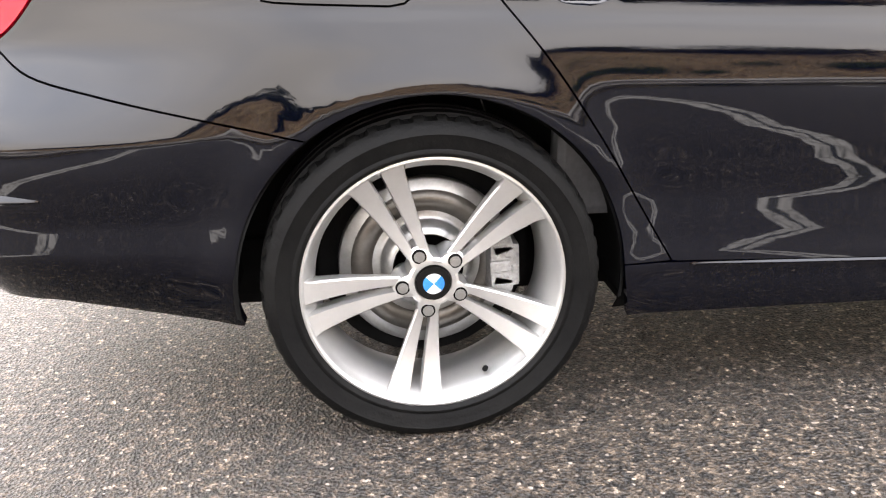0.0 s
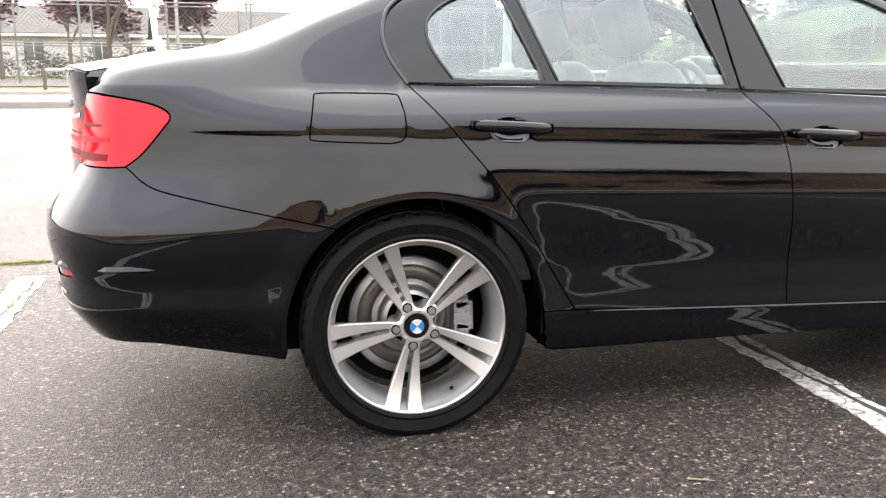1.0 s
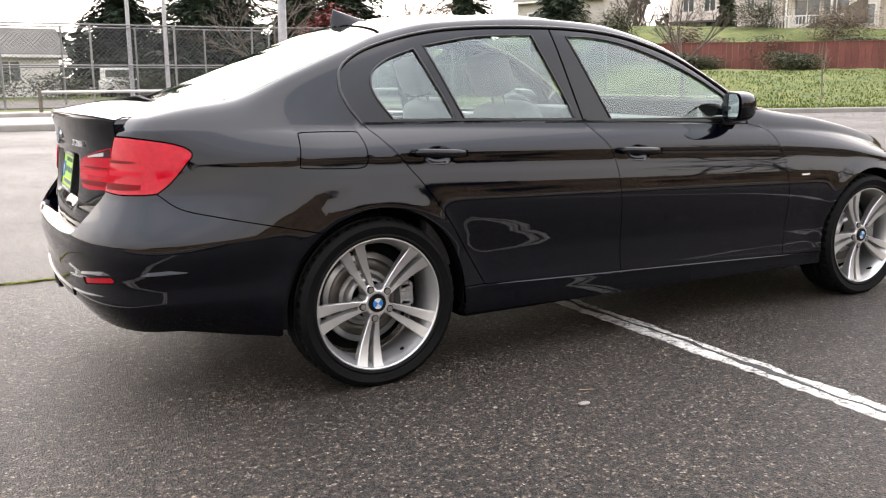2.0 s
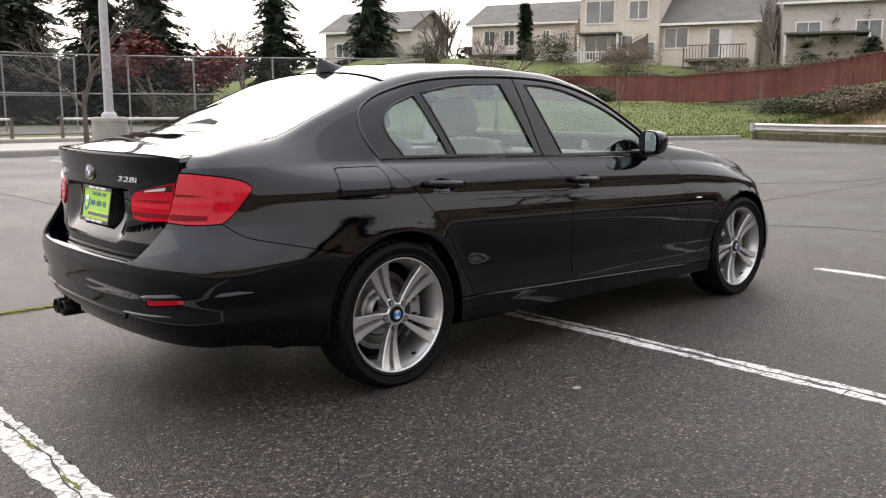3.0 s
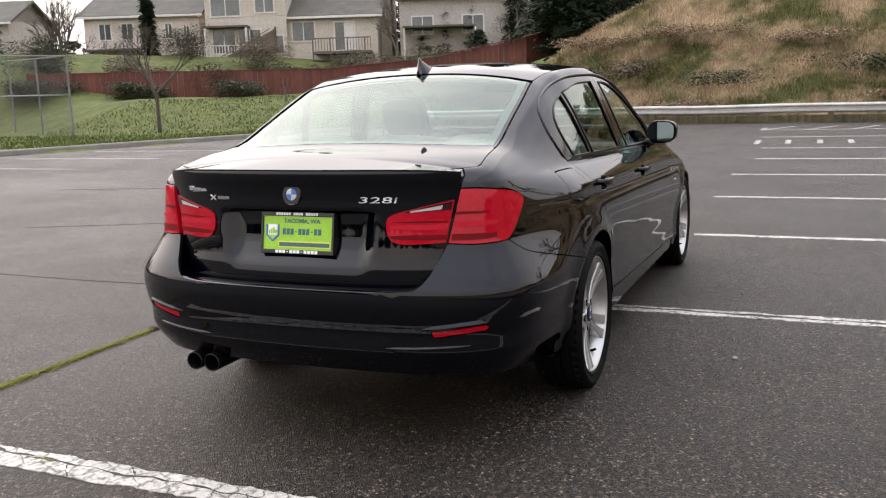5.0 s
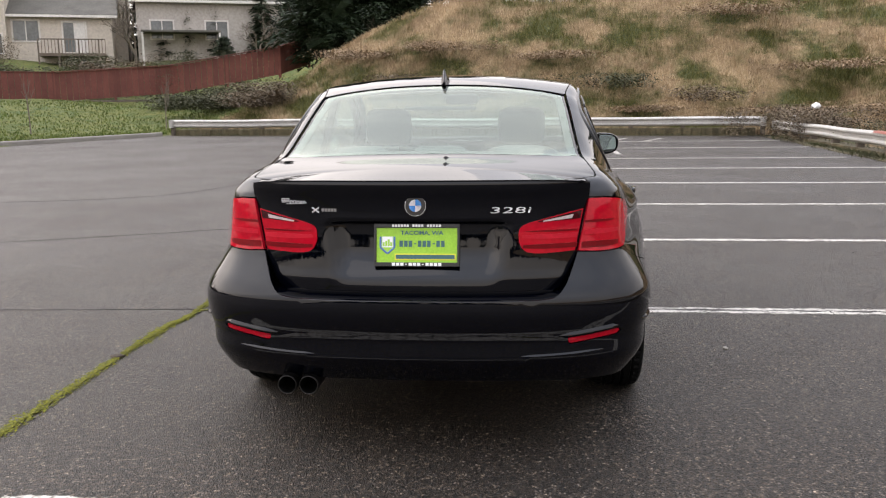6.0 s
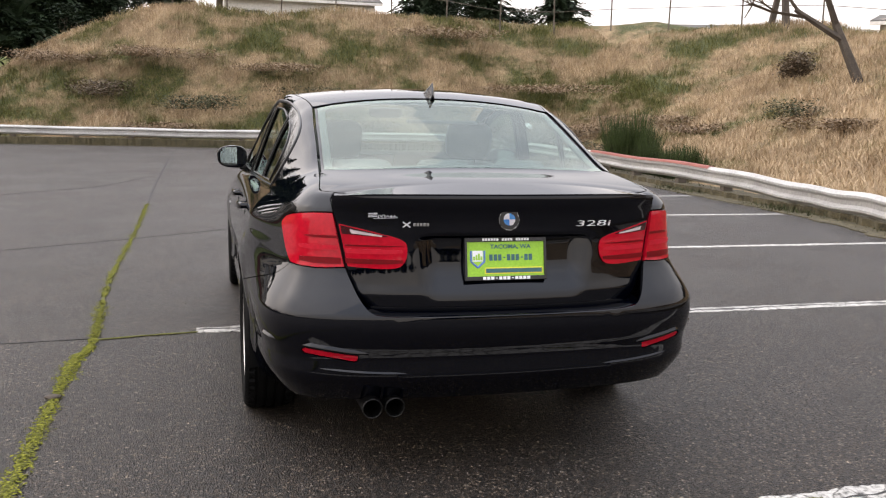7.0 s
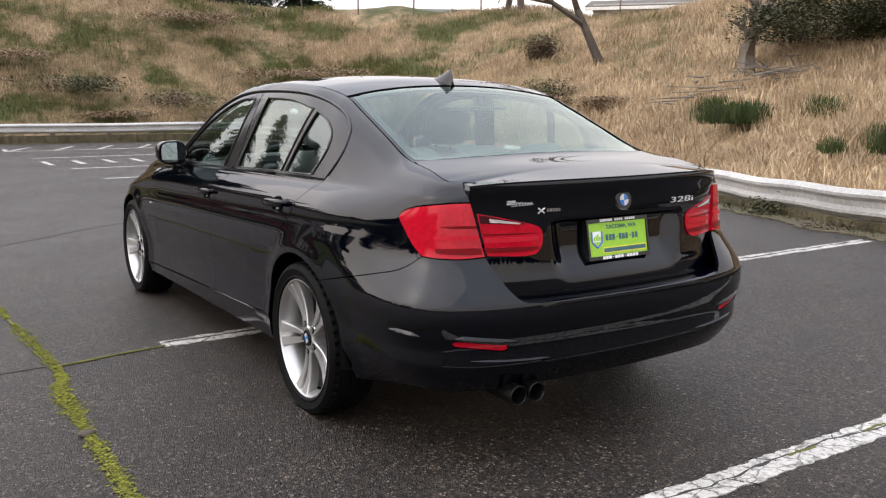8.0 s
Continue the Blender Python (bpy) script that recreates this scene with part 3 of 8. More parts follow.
def guard_rail(pts, label, red=None, lift=lambda x: 0.0):
    """A W-beam guard rail on posts."""
    prof = [(0.0, 0.505), (0.02, 0.50), (0.075, 0.455), (0.075, 0.425), (0.02, 0.385), (0.02, 0.325), (0.075, 0.285), (0.075, 0.255), (0.02, 0.21), (0.0, 0.205)]
    path = catmull(pts, 10)
    length = [0.0]
    vs, fs, k = [], [], len(prof)
    dirs = []
    for i, p in enumerate(path):
        a, b = path[max(i - 1, 0)], path[min(i + 1, len(path) - 1)]
        t = Vector((b[0] - a[0], b[1] - a[1], 0)).normalized()
        nrm = Vector((-t.y, t.x, 0))
        dirs.append((Vector((p[0], p[1], 0)), t, nrm))
        if i:
            length.append(length[-1] + math.dist(path[i - 1], p))
        dz = lift(p[0]) + 0.009 * math.sin(i * 0.9) + 0.008 * math.sin(i * 0.37)
        for d, z in prof:
            q = Vector((p[0], p[1], 0)) + nrm * d
            vs.append((q.x, q.y, z + dz))
    for i in range(len(path) - 1):
        for j in range(k - 1):
            fs.append((i * k + j, i * k + j + 1, (i + 1) * k + j + 1, (i + 1) * k + j))
    rail = tagged(new("guard_rail"), label, "guard rail")
    beam = mesh_object("beam", vs, fs, M_GALV, rail)
    n = int(length[-1] / 1.95)
    for j in range(n + 1):
        s = length[-1] * (j + 0.15) / (n + 0.3)
        i = min(range(len(length)), key=lambda q: abs(length[q] - s))
        p, t, nrm = dirs[i]
        b = bmesh.new()
        m = Matrix.Translation(p - nrm * 0.09) @ Matrix.Rotation(math.atan2(t.y, t.x), 4, "Z")
        box(b, (-0.07, -0.085, -0.2), (0.07, 0.085, 0.47 + lift(p.x)), m, 0.01)
        part("post", b, M_POST, rail, "weathered timber rail post")
    for e in (0, -1):
        p, t, nrm = dirs[e]
        b = bmesh.new()
        tube(b, p + nrm * 0.03 + Vector((0, 0, 0.20 + lift(p.x))), p + nrm * 0.03 + Vector((0, 0, 0.51 + lift(p.x))), 0.10, 0.10, 14)
        part("end_shoe", b, M_GALV, rail)
    if red:
        vs, fs = [], []
        sel = [i for i in range(len(path)) if red[0] < path[i][0] < red[1]]
        for i in sel:
            p, t, nrm = dirs[i]
            dz = lift(p.x) + 0.009 * math.sin(i * 0.9) + 0.008 * math.sin(i * 0.37)
            for d, z in ((0.082, 0.470), (0.03, 0.509), (-0.06, 0.512), (-0.06, 0.47)):
                q = p + nrm * d
                vs.append((q.x, q.y, z + dz))
        for i in range(len(sel) - 1):
            for j in range(3):
                fs.append((i * 4 + j, (i + 1) * 4 + j, (i + 1) * 4 + j + 1, i * 4 + j + 1))
        mesh_object("cap_board", vs, fs, M_REDPAINT, rail, label="faded red painted cap")
    return rail


guard_rail([(rail_x(13.2), 13.2), (rail_x(6), 6), (rail_x(0), 0), (rail_x(-8.0), -8.0)][::-1], "dented galvanised guard rail at the foot of the bank", lift=lambda x: 0.10)
guard_rail([(25.0, rail_y(25.0)), (18, rail_y(18)), (12, rail_y(12)), (8, rail_y(8)), (6, rail_y(6)), (4, rail_y(4)), (2, rail_y(2)), (0, rail_y(0)), (-3, rail_y(-3)), (-8, rail_y(-8)), (-18, rail_y(-18))][::-1], "dented galvanised guard rail beside the parking stalls", red=(9.6, 16.0), lift=lambda x: -0.10 * ease((11.0 - x) / 5.0))

M_VERGESOIL = surface("mossy_verge_soil", (0.022, 0.021, 0.011), (0.105, 0.088, 0.048), 4.0, 0.95, bump=0.9, fine=34, world_co=True, grain=0.6)
ribbon("verge", [(x, rail_y(x) + 0.10) for x in (24.5, 18, 12, 8, 6, 4, 2, 0, -3, -8, -18)], lambda t: 0.62 + 0.30 * noise.noise(Vector((t * 31.0, 1.0, 0.0))), 0.012, M_VERGESOIL, 0.03, "mossy soil along the foot of the rail", "verge", thick=0.012, seed=71, gap=0.08)
ribbon("verge", [(rail_x(y) - 0.12, y) for y in (13, 8, 3, -3, -7.5)], lambda t: 0.55 + 0.25 * noise.noise(Vector((t * 23.0, 4.0, 0.0))), 0.012, M_VERGESOIL, 0.03, "mossy soil along the foot of the rail", "verge", thick=0.012, seed=72, gap=0.08)

ribbon("verge", [(x, rail_y(x) - 0.16) for x in (25.2, 18, 12, 8, 6, 4, 2, 0, -3, -8, -18)], lambda t: 0.44 + 0.10 * noise.noise(Vector((t * 47.0, 3.0, 0.0))), 0.10, M_VERGESOIL, 0.05, "earth and moss heaped under the rail", "verge", thick=0.16, seed=73, gap=0.07)
ribbon("verge", [(rail_x(y) + 0.16, y) for y in (13, 8, 3, -3, -7.8)], lambda t: 0.44 + 0.10 * noise.noise(Vector((t * 37.0, 6.0, 0.0))), 0.24, M_VERGESOIL, 0.05, "earth and moss heaped under the rail", "verge", thick=0.27, seed=74, gap=0.07)

# ---- the car: curves ----


class Curve:
    """A smooth curve through knots that keeps their shape (monotone cubic)."""

    def __init__(self, *knots):
        self.x = np.array([k[0] for k in knots], float)
        self.y = np.array([k[1] for k in knots], float)
        h, d = np.diff(self.x), np.diff(self.y) / np.diff(self.x)
        m = np.zeros(len(self.x))
        m[0], m[-1] = d[0], d[-1]
        for i in range(1, len(d)):
            if d[i - 1] * d[i] > 0:
                w1, w2 = 2 * h[i] + h[i - 1], h[i] + 2 * h[i - 1]
                m[i] = (w1 + w2) / (w1 / d[i - 1] + w2 / d[i])
        self.m = m

    def __call__(self, v):
        v = np.clip(np.asarray(v, float), self.x[0], self.x[-1])
        i = np.clip(np.searchsorted(self.x, v) - 1, 0, len(self.x) - 2)
        h = self.x[i + 1] - self.x[i]
        t = (v - self.x[i]) / h
        return ((1 + 2 * t) * (1 - t) ** 2 * self.y[i] + t * (1 - t) ** 2 * h * self.m[i]
                + t * t * (3 - 2 * t) * self.y[i + 1] + t * t * (t - 1) * h * self.m[i + 1])


def step(a, b, v):
    t = np.clip((np.asarray(v, float) - a) / (b - a), 0, 1)
    return t * t * (3 - 2 * t)


# plan outline of one half, from the middle of the tail round to the middle of the nose
plan = [(-1.030, 0.0), (-1.022, 0.25), (-0.995, 0.50), (-0.945, 0.668), (-0.868, 0.782), (-0.75, 0.843), (-0.55, 0.870), (-0.25, 0.885),
        (0.1, 0.889), (0.6, 0.889), (1.2, 0.888), (1.8, 0.889), (2.4, 0.893), (2.9, 0.890), (3.15, 0.868), (3.33, 0.80), (3.46, 0.66), (3.54, 0.42), (3.565, 0.2), (3.57, 0.0)]
fine_plan = np.array(catmull([(plan[1][0], -plan[1][1])] + plan + [(plan[-2][0], -plan[-2][1])], 40))[40:-40]
arc = np.concatenate([[0], np.cumsum(np.linalg.norm(np.diff(fine_plan, axis=0), axis=1))])
# even steps, lightly smoothed, so that the paint mirrors without ripples
LONG = arc[-1]
even = np.linspace(0, LONG, 1500)
PX, PY = np.interp(even, arc, fine_plan[:, 0]), np.interp(even, arc, fine_plan[:, 1])
for _ in range(60):
    PX[1:-1] = (PX[:-2] + 2 * PX[1:-1] + PX[2:]) / 4
    PY[1:-1] = (PY[:-2] + 2 * PY[1:-1] + PY[2:]) / 4
TX, TY = np.gradient(PX, even), np.gradient(PY, even)
TL = np.hypot(TX, TY)
NX, NY = -TY / TL, TX / TL

BELT, TOP = 0.965, 1.30
side_inset = Curve((0.14, 0.16), (0.18, 0.085), (0.22, 0.05), (0.28, 0.034), (0.330, 0.028), (0.345, 0.022), (0.40, 0.025), (0.47, 0.025), (0.55, 0.014), (0.62, 0.004), (0.68, 0.0), (0.74, 0.004),
                   (0.79, 0.014), (0.825, 0.024), (0.850, 0.027), (0.868, 0.026))
rear_inset = Curve((0.14, 0.26), (0.22, 0.17), (0.27, 0.105), (0.33, 0.055), (0.375, 0.028), (0.395, 0.022), (0.44, 0.022), (0.50, 0.008), (0.56, 0.0), (0.60, 0.003), (0.625, 0.014), (0.66, 0.036), (0.70, 0.064), (0.76, 0.097),
                   (0.85, 0.108), (0.93, 0.117), (0.965, 0.126))
front_inset = Curve((0.14, 0.10), (0.22, 0.03), (0.32, 0.008), (0.45, 0.0), (0.56, 0.010), (0.66, 0.035), (0.78, 0.075), (0.90, 0.115), (0.965, 0.14))
belt_half = Curve((-0.95, 0.66), (-0.6, 0.715), (-0.3, 0.745), (0.0, 0.762), (0.4, 0.785), (0.9, 0.803), (1.4, 0.812), (1.85, 0.815), (2.4, 0.80), (3.0, 0.75), (3.4, 0.55))
edge_inset = Curve((-1.03, 0.19), (-0.97, 0.183), (-0.85, 0.195), (-0.6, 0.245), (-0.43, 0.272), (-0.2, 0.296), (0.0, 0.310), (0.17, 0.322), (0.4, 0.296), (0.86, 0.274), (1.15, 0.285), (1.5, 0.262), (1.85, 0.215), (2.02, 0.175), (2.15, 0.15), (2.5, 0.14), (3.0, 0.16), (3.3, 0.19), (3.57, 0.22))
edge_height = Curve((-1.03, 1.005), (-0.85, 1.012), (-0.6, 1.045), (-0.45, 1.066), (-0.2, 1.160), (0.0, 1.242), (0.17, 1.308), (0.4, 1.352), (0.86, 1.374), (1.15, 1.363), (1.5, 1.288), (1.83, 1.130), (2.02, 1.020), (2.12, 0.982), (2.5, 0.925), (3.0, 0.82), (3.3, 0.72), (3.57, 0.60))
belt_drop = Curve((0.0, 0.0), (2.2, 0.0), (2.5, 0.012), (3.0, 0.085), (3.3, 0.17), (3.57, 0.28))
middle_height = Curve((-1.03, 1.000), (-0.93, 1.020), (-0.75, 1.052), (-0.56, 1.076), (-0.43, 1.121), (-0.2, 1.212), (0.0, 1.289), (0.17, 1.350), (0.4, 1.397), (0.86, 1.419), (1.15, 1.406), (1.5, 1.322), (1.83, 1.165), (2.05, 1.056), (2.15, 1.025), (2.5, 0.968), (3.0, 0.865), (3.3, 0.77), (3.57, 0.63))
REAR, FRONT, ARCH_R, ARCH_F = (0.0, 0.312), (2.81, 0.312), 0.362, 0.356


def rake(x):
    return 0.0165 * (x + np.sqrt(x * x + 0.04)) - 0.0


def side_point(u, v, push=0.0):
    """The point of the body's skin at u along the plan outline (right side where positive) and v up the section."""
    u, v = np.broadcast_arrays(np.asarray(u, float), np.asarray(v, float))
    s = np.abs(u)
    cx, cy = np.interp(s, even, PX), np.interp(s, even, PY)
    nx, ny = np.interp(s, even, NX), np.interp(s, even, NY)
    k = np.hypot(nx, ny)
    nx, ny = nx / k, ny / k
    wr, wf = 1 - step(-0.80, -0.12, cx), step(2.95, 3.35, cx)
    low = np.minimum(v, BELT)
    # side section: below the shoulder crease, then over the shoulder to the belt
    t = np.clip((low - 0.868) / (BELT - 0.868), 0, 1)
    si = side_inset(np.minimum(low, 0.868))
    si = si + (np.maximum(cy - belt_half(cx), 0.03) - 0.026) * (0.42 * t + 0.58 * t * t)
    ins = si * (1 - wr) * (1 - wf) + rear_inset(low) * wr + front_inset(low) * wf * (1 - wr)
    z = low - rake(cx) - np.clip((low - 0.5) / 0.465, 0, 1) * belt_drop(cx)
    # flared wheel arches
    for (ax, az), r0, amount in ((REAR, ARCH_R, 0.014), (FRONT, ARCH_F, 0.012)):
        d = np.hypot(cx - ax, (z - az))
        ins = ins - amount * np.exp(-((d - r0) / 0.055) ** 2) * step(0.12, 0.30, z)
    # above the belt: a bowed line in to the roof's, window's or lid's edge
    zb = BELT - rake(cx) - belt_drop(cx)
    ze, ie = edge_height(cx), edge_inset(cx)
    w = np.clip((v - BELT) / (TOP - BELT), 0, 1)
    h = np.maximum(ze - zb, 0.02)
    lean = 0.34 + 0.55 * (1 - step(-0.45, 0.1, cx))
    i1, z1 = ins + 0.62 * h * lean, zb + 0.62 * h
    room = np.maximum(ie - i1, 0.0)
    i2, z2 = ie - 0.6 * room, ze - 0.14 * room
    bi = (1 - w) ** 3 * ins + 3 * (1 - w) ** 2 * w * i1 + 3 * (1 - w) * w * w * i2 + w ** 3 * ie
    bz = (1 - w) ** 3 * zb + 3 * (1 - w) ** 2 * w * z1 + 3 * (1 - w) * w * w * z2 + w ** 3 * ze
    up = v > BELT
    ins, z = np.where(up, bi, ins), np.where(up, bz, z)
    ins = ins - push
    x, y = cx + nx * -ins, cy - ny * ins
    return np.stack([x, -np.sign(u + 1e-12) * y, z], -1)


U_GRID = np.linspace(0, LONG, 700)
V_GRID = np.linspace(0.15, TOP, 231)
TABLE = side_point(*np.meshgrid(U_GRID, V_GRID, indexing="ij"))


def locate(p, axes):
    """u, v of the skin's point that shows the given coordinates along two axes (x, z from the side; y, z from behind)."""
    a, b = axes
    d = (TABLE[..., a] - p[0]) ** 2 + (TABLE[..., b] - p[1]) ** 2
    if a == 0:
        d = d + 9 * (NY_GRID[:, None] < 0.45)
    else:
        d = d + 9 * (U_GRID[:, None] > 1.15)
    i, j = np.unravel_index(np.argmin(d), d.shape)
    q = np.array([U_GRID[i], V_GRID[j]])
    for _ in range(4):
        f = side_point(*q)[[a, b]] - p
        e = 1e-3
        ju = (side_point(q[0] + e, q[1])[[a, b]] - side_point(q[0] - e, q[1])[[a, b]]) / (2 * e)
        jv = (side_point(q[0], min(q[1] + e, TOP))[[a, b]] - side_point(q[0], q[1] - e)[[a, b]]) / (min(q[1] + e, TOP) - q[1] + e)
        J = np.stack([ju, jv], 1)
        if abs(np.linalg.det(J)) < 1e-4:
            break
        dq = np.linalg.solve(J, f)
        q = q - np.clip(dq, -0.02, 0.02)
        q[1] = min(max(q[1], 0.14), TOP)
    return q


NY_GRID = np.interp(U_GRID, even, NY)


def sx(*pts, n=6):
    """A line on the skin through points given as x, z of the side view."""
    return [locate(np.array(p), (0, 2)) for p in catmull(pts, n)]


def sy(*pts, n=6):
    """A line on the skin through points given as distance from the middle and z, seen from behind."""
    return [locate(np.array((-p[0], p[1])), (1, 2)) for p in catmull(pts, n)]


def edge_line(x0, x1, n=60):
    us = np.interp(np.linspace(x0, x1, n), TABLE[:, -1, 0][:640], U_GRID[:640])
    return [np.array((u, TOP)) for u in us]


def wheel_arc(c, r, a0, a1, n=36):
    return [(c[0] + r * math.cos(radians(a)), c[1] + r * math.sin(radians(a))) for a in np.linspace(a0, a1, n)]


def join(*lines):
    out = []
    for ln in lines:
        for p in ln:
            if not out or np.linalg.norm(p - out[-1]) > 1e-4:
                out.append(np.array(p, float))
    if np.linalg.norm(out[0] - out[-1]) < 1e-4:
        out.pop()
    return out


def resample(loop, gap):
    """Even out a closed line's points."""
    out = []
    for a, b in zip(loop, loop[1:] + loop[:1]):
        k = max(1, int(np.linalg.norm(b - a) / gap))
        out += [a + (b - a) * i / k for i in range(k)]
    keep = [out[0]]
    for p in out[1:]:
        if np.linalg.norm(p - keep[-1]) > gap * 0.3:
            keep.append(p)
    return keep


def area2(loop):
    p = np.array(loop)
    q = np.roll(p, -1, 0)
    return float(np.sum(p[:, 0] * q[:, 1] - p[:, 1] * q[:, 0]))


def shrink(loop, d):
    """A closed line moved inwards by d (outwards if negative)."""
    p = np.array(loop)
    s = 1 if area2(loop) > 0 else -1
    a, b = p - np.roll(p, 1, 0), np.roll(p, -1, 0) - p
    a, b = a / np.linalg.norm(a, axis=1)[:, None], b / np.linalg.norm(b, axis=1)[:, None]
    na, nb = np.stack([-a[:, 1], a[:, 0]], 1), np.stack([-b[:, 1], b[:, 0]], 1)
    n = na + nb
    ln = np.maximum(np.linalg.norm(n, axis=1), 0.5)[:, None]
    return [q for q in p + s * d * n / (ln * ln / 2 + 1e-6) * 1.0]


def inside(pts, loop):
    p, q = np.array(loop), np.roll(np.array(loop), -1, 0)
    x, y = pts[:, 0][:, None], pts[:, 1][:, None]
    c = (p[:, 1] > y) != (q[:, 1] > y)
    xi = (q[:, 0] - p[:, 0]) * (y - p[:, 1]) / (q[:, 1] - p[:, 1] + 1e-15) + p[:, 0]
    return (np.sum(c & (x < xi), 1) % 2) == 1


def far_from(pts, loops, d):
    ok = np.ones(len(pts), bool)
    for lp in loops:
        a = np.array(lp)
        for k in range(0, len(pts), 2000):
            dd = ((pts[k:k + 2000, None, :] - a[None]) ** 2).sum(-1).min(1)
            ok[k:k + 2000] &= dd > d * d
    return ok


def skin(loop, point, gap=0.0019, cell=0.03, rim=0.014, holes=(), push=0.0, swap=False):
    """Verts, faces and normals of a panel: its outline on the surface point(u, v), with turned-in edges that show its thickness."""
    loop = resample(list(loop), cell * 0.7)
    loop = shrink(loop, gap) if gap else loop
    loops = [loop] + [shrink(resample(list(h), cell * 0.7), -gap) for h in holes]
    allp = np.concatenate([np.array(q) for q in loops])
    lo, hi = allp.min(0), allp.max(0)
    gx, gy = np.meshgrid(np.arange(lo[0], hi[0], cell), np.arange(lo[1], hi[1], cell * 0.8))
    g = np.stack([gx.ravel(), gy.ravel()], 1)
    g = g[inside(g, loop)]
    for h in loops[1:]:
        g = g[~inside(g, h)]
    if len(g):
        g = g[far_from(g, loops, cell * 0.42)]
    pts, edges, k = [], [], 0
    for lp in loops:
        m = len(lp)
        pts += [Vector((float(a), float(b))) for a, b in lp]
        edges += [(k + i, k + (i + 1) % m) for i in range(m)]
        k += m
    pts += [Vector((float(a), float(b))) for a, b in g]
    ov, oe, of, *_ = geometry.delaunay_2d_cdt(pts, edges, [], 0, 1e-6)
    uv = np.array([(p.x, p.y) for p in ov])
    tri = [tuple(f) for f in of if len(f) == 3]
    cen = np.array([uv[list(f)].mean(0) for f in tri])
    keep = inside(cen, loop)
    for h in loops[1:]:
        keep &= ~inside(cen, h)
    tri = [f for f, ok in zip(tri, keep) if ok]

    def at(a):
        return point(a[:, 0], a[:, 1]) if not push else point(a[:, 0], a[:, 1], push)
    P = at(uv)
    e = 2e-3
    d0 = np.zeros_like(uv)
    d0[:, 0] = e
    d1 = np.zeros_like(uv)
    d1[:, 1] = e
    du = at(uv + d0) - at(uv - d0)
    dv = at(uv + d1) - at(uv - d1)
    N = np.cross(du, dv)
    N /= np.maximum(np.linalg.norm(N, axis=1), 1e-12)[:, None]
    if swap:
        N = -N
    # edges of the kept region, to turn in
    cnt = {}
    for f in tri:
        for a, b in ((f[0], f[1]), (f[1], f[2]), (f[2], f[0])):
            cnt[(a, b)] = cnt.get((a, b), 0) + 1
    border = [(a, b) for (a, b) in cnt if (b, a) not in cnt]
    V, NN, F = [tuple(p) for p in P], [tuple(q) for q in N], []
    for f in tri:
        a, b, c = (P[i] for i in f)
        F.append(f if np.dot(np.cross(b - a, c - a), N[f[0]]) > 0 else (f[0], f[2], f[1]))
    if rim:
        for a, b in border:
            t = P[b] - P[a]
            o = np.cross(t, N[a])
            o = o / max(np.linalg.norm(o), 1e-9)
            k = len(V)
            V += [tuple(P[a]), tuple(P[b]), tuple(P[b] - rim * N[b]), tuple(P[a] - rim * N[a])]
            NN += [tuple(o)] * 4
            F.append((k, k + 3, k + 2, k + 1))
    return V, F, NN


def mirrored(V, F, N):
    return [(x, -y, z) for x, y, z in V], [tuple(reversed(f)) for f in F], [(x, -y, z) for x, y, z in N]


def panel(name, loop, material, parent, label="", sides="RL", point=side_point, **kw):
    """A body panel on the right, the left or both sides. Returns the objects."""
    V, F, N = skin(loop, point, **kw)
    made = []
    for s in sides:
        v, f, n = (V, F, N) if s in "RC" else mirrored(V, F, N)
        made.append(mesh_object(name, v, f, material, parent, normals=n, label=label))
    return made


# ---- the car: outlines shared by the panels ----
car = tagged(new("car"), "black four-door sedan with silver double-spoke alloy wheels, parked on asphalt", "car")

def roof_point(x, y, push=0.0):
    x, y = np.broadcast_arrays(np.asarray(x, float), np.asarray(y, float))
    ye, ze = np.interp(x, EX, EY), np.interp(x, EX, EZ)
    zc = middle_height(x)
    return np.stack([x, y, zc - (zc - ze) * np.minimum(np.abs(y) / ye, 1.3) ** 2.2 + push], -1)


EDGE = side_point(np.linspace(0.62, LONG - 0.4, 900), TOP)
order = np.argsort(EDGE[:, 0])
EX, EY, EZ = EDGE[order, 0], -EDGE[order, 1], EDGE[order, 2]

sill = sx((0.361, 0.337), (0.9, 0.316), (1.5, 0.296), (2.458, 0.263), n=14)
arch_rear = [locate(np.array(p), (0, 2)) for p in wheel_arc(REAR, ARCH_R, 4, 127.4)]
arch_tail = [locate(np.array(p), (0, 2)) for p in wheel_arc(REAR, ARCH_R, 127.4, 192)]
seam = sx((-0.220, 0.600), (-0.40, 0.640), (-0.56, 0.676), (-0.68, 0.708), (-0.745, 0.757))
lamp_side = sx((-0.745, 0.757), (-0.70, 0.792), (-0.650, 0.850), (-0.626, 0.884), (-0.645, 0.908), (-0.70, 0.926), (-0.77, 0.938))
lamp_top = [lamp_side[-1]] + sy((0.660, 0.944), (0.606, 0.945))
lamp_low = sy((0.568, 0.757), (0.65, 0.752), (0.72, 0.754)) + [seam[-1]]
lamp_split = sy((0.606, 0.945), (0.590, 0.86), (0.568, 0.757))
lid_cut = sy((0.606, 0.945), (0.612, 0.985))
lid_cut = lid_cut + [np.array((lid_cut[-1][0] - 0.004, TOP))]
door_rear = sx((-0.005, 0.968), (0.114, 0.832), (0.206, 0.721), (0.30, 0.588), (0.371, 0.479), (0.462, 0.3345), n=8)
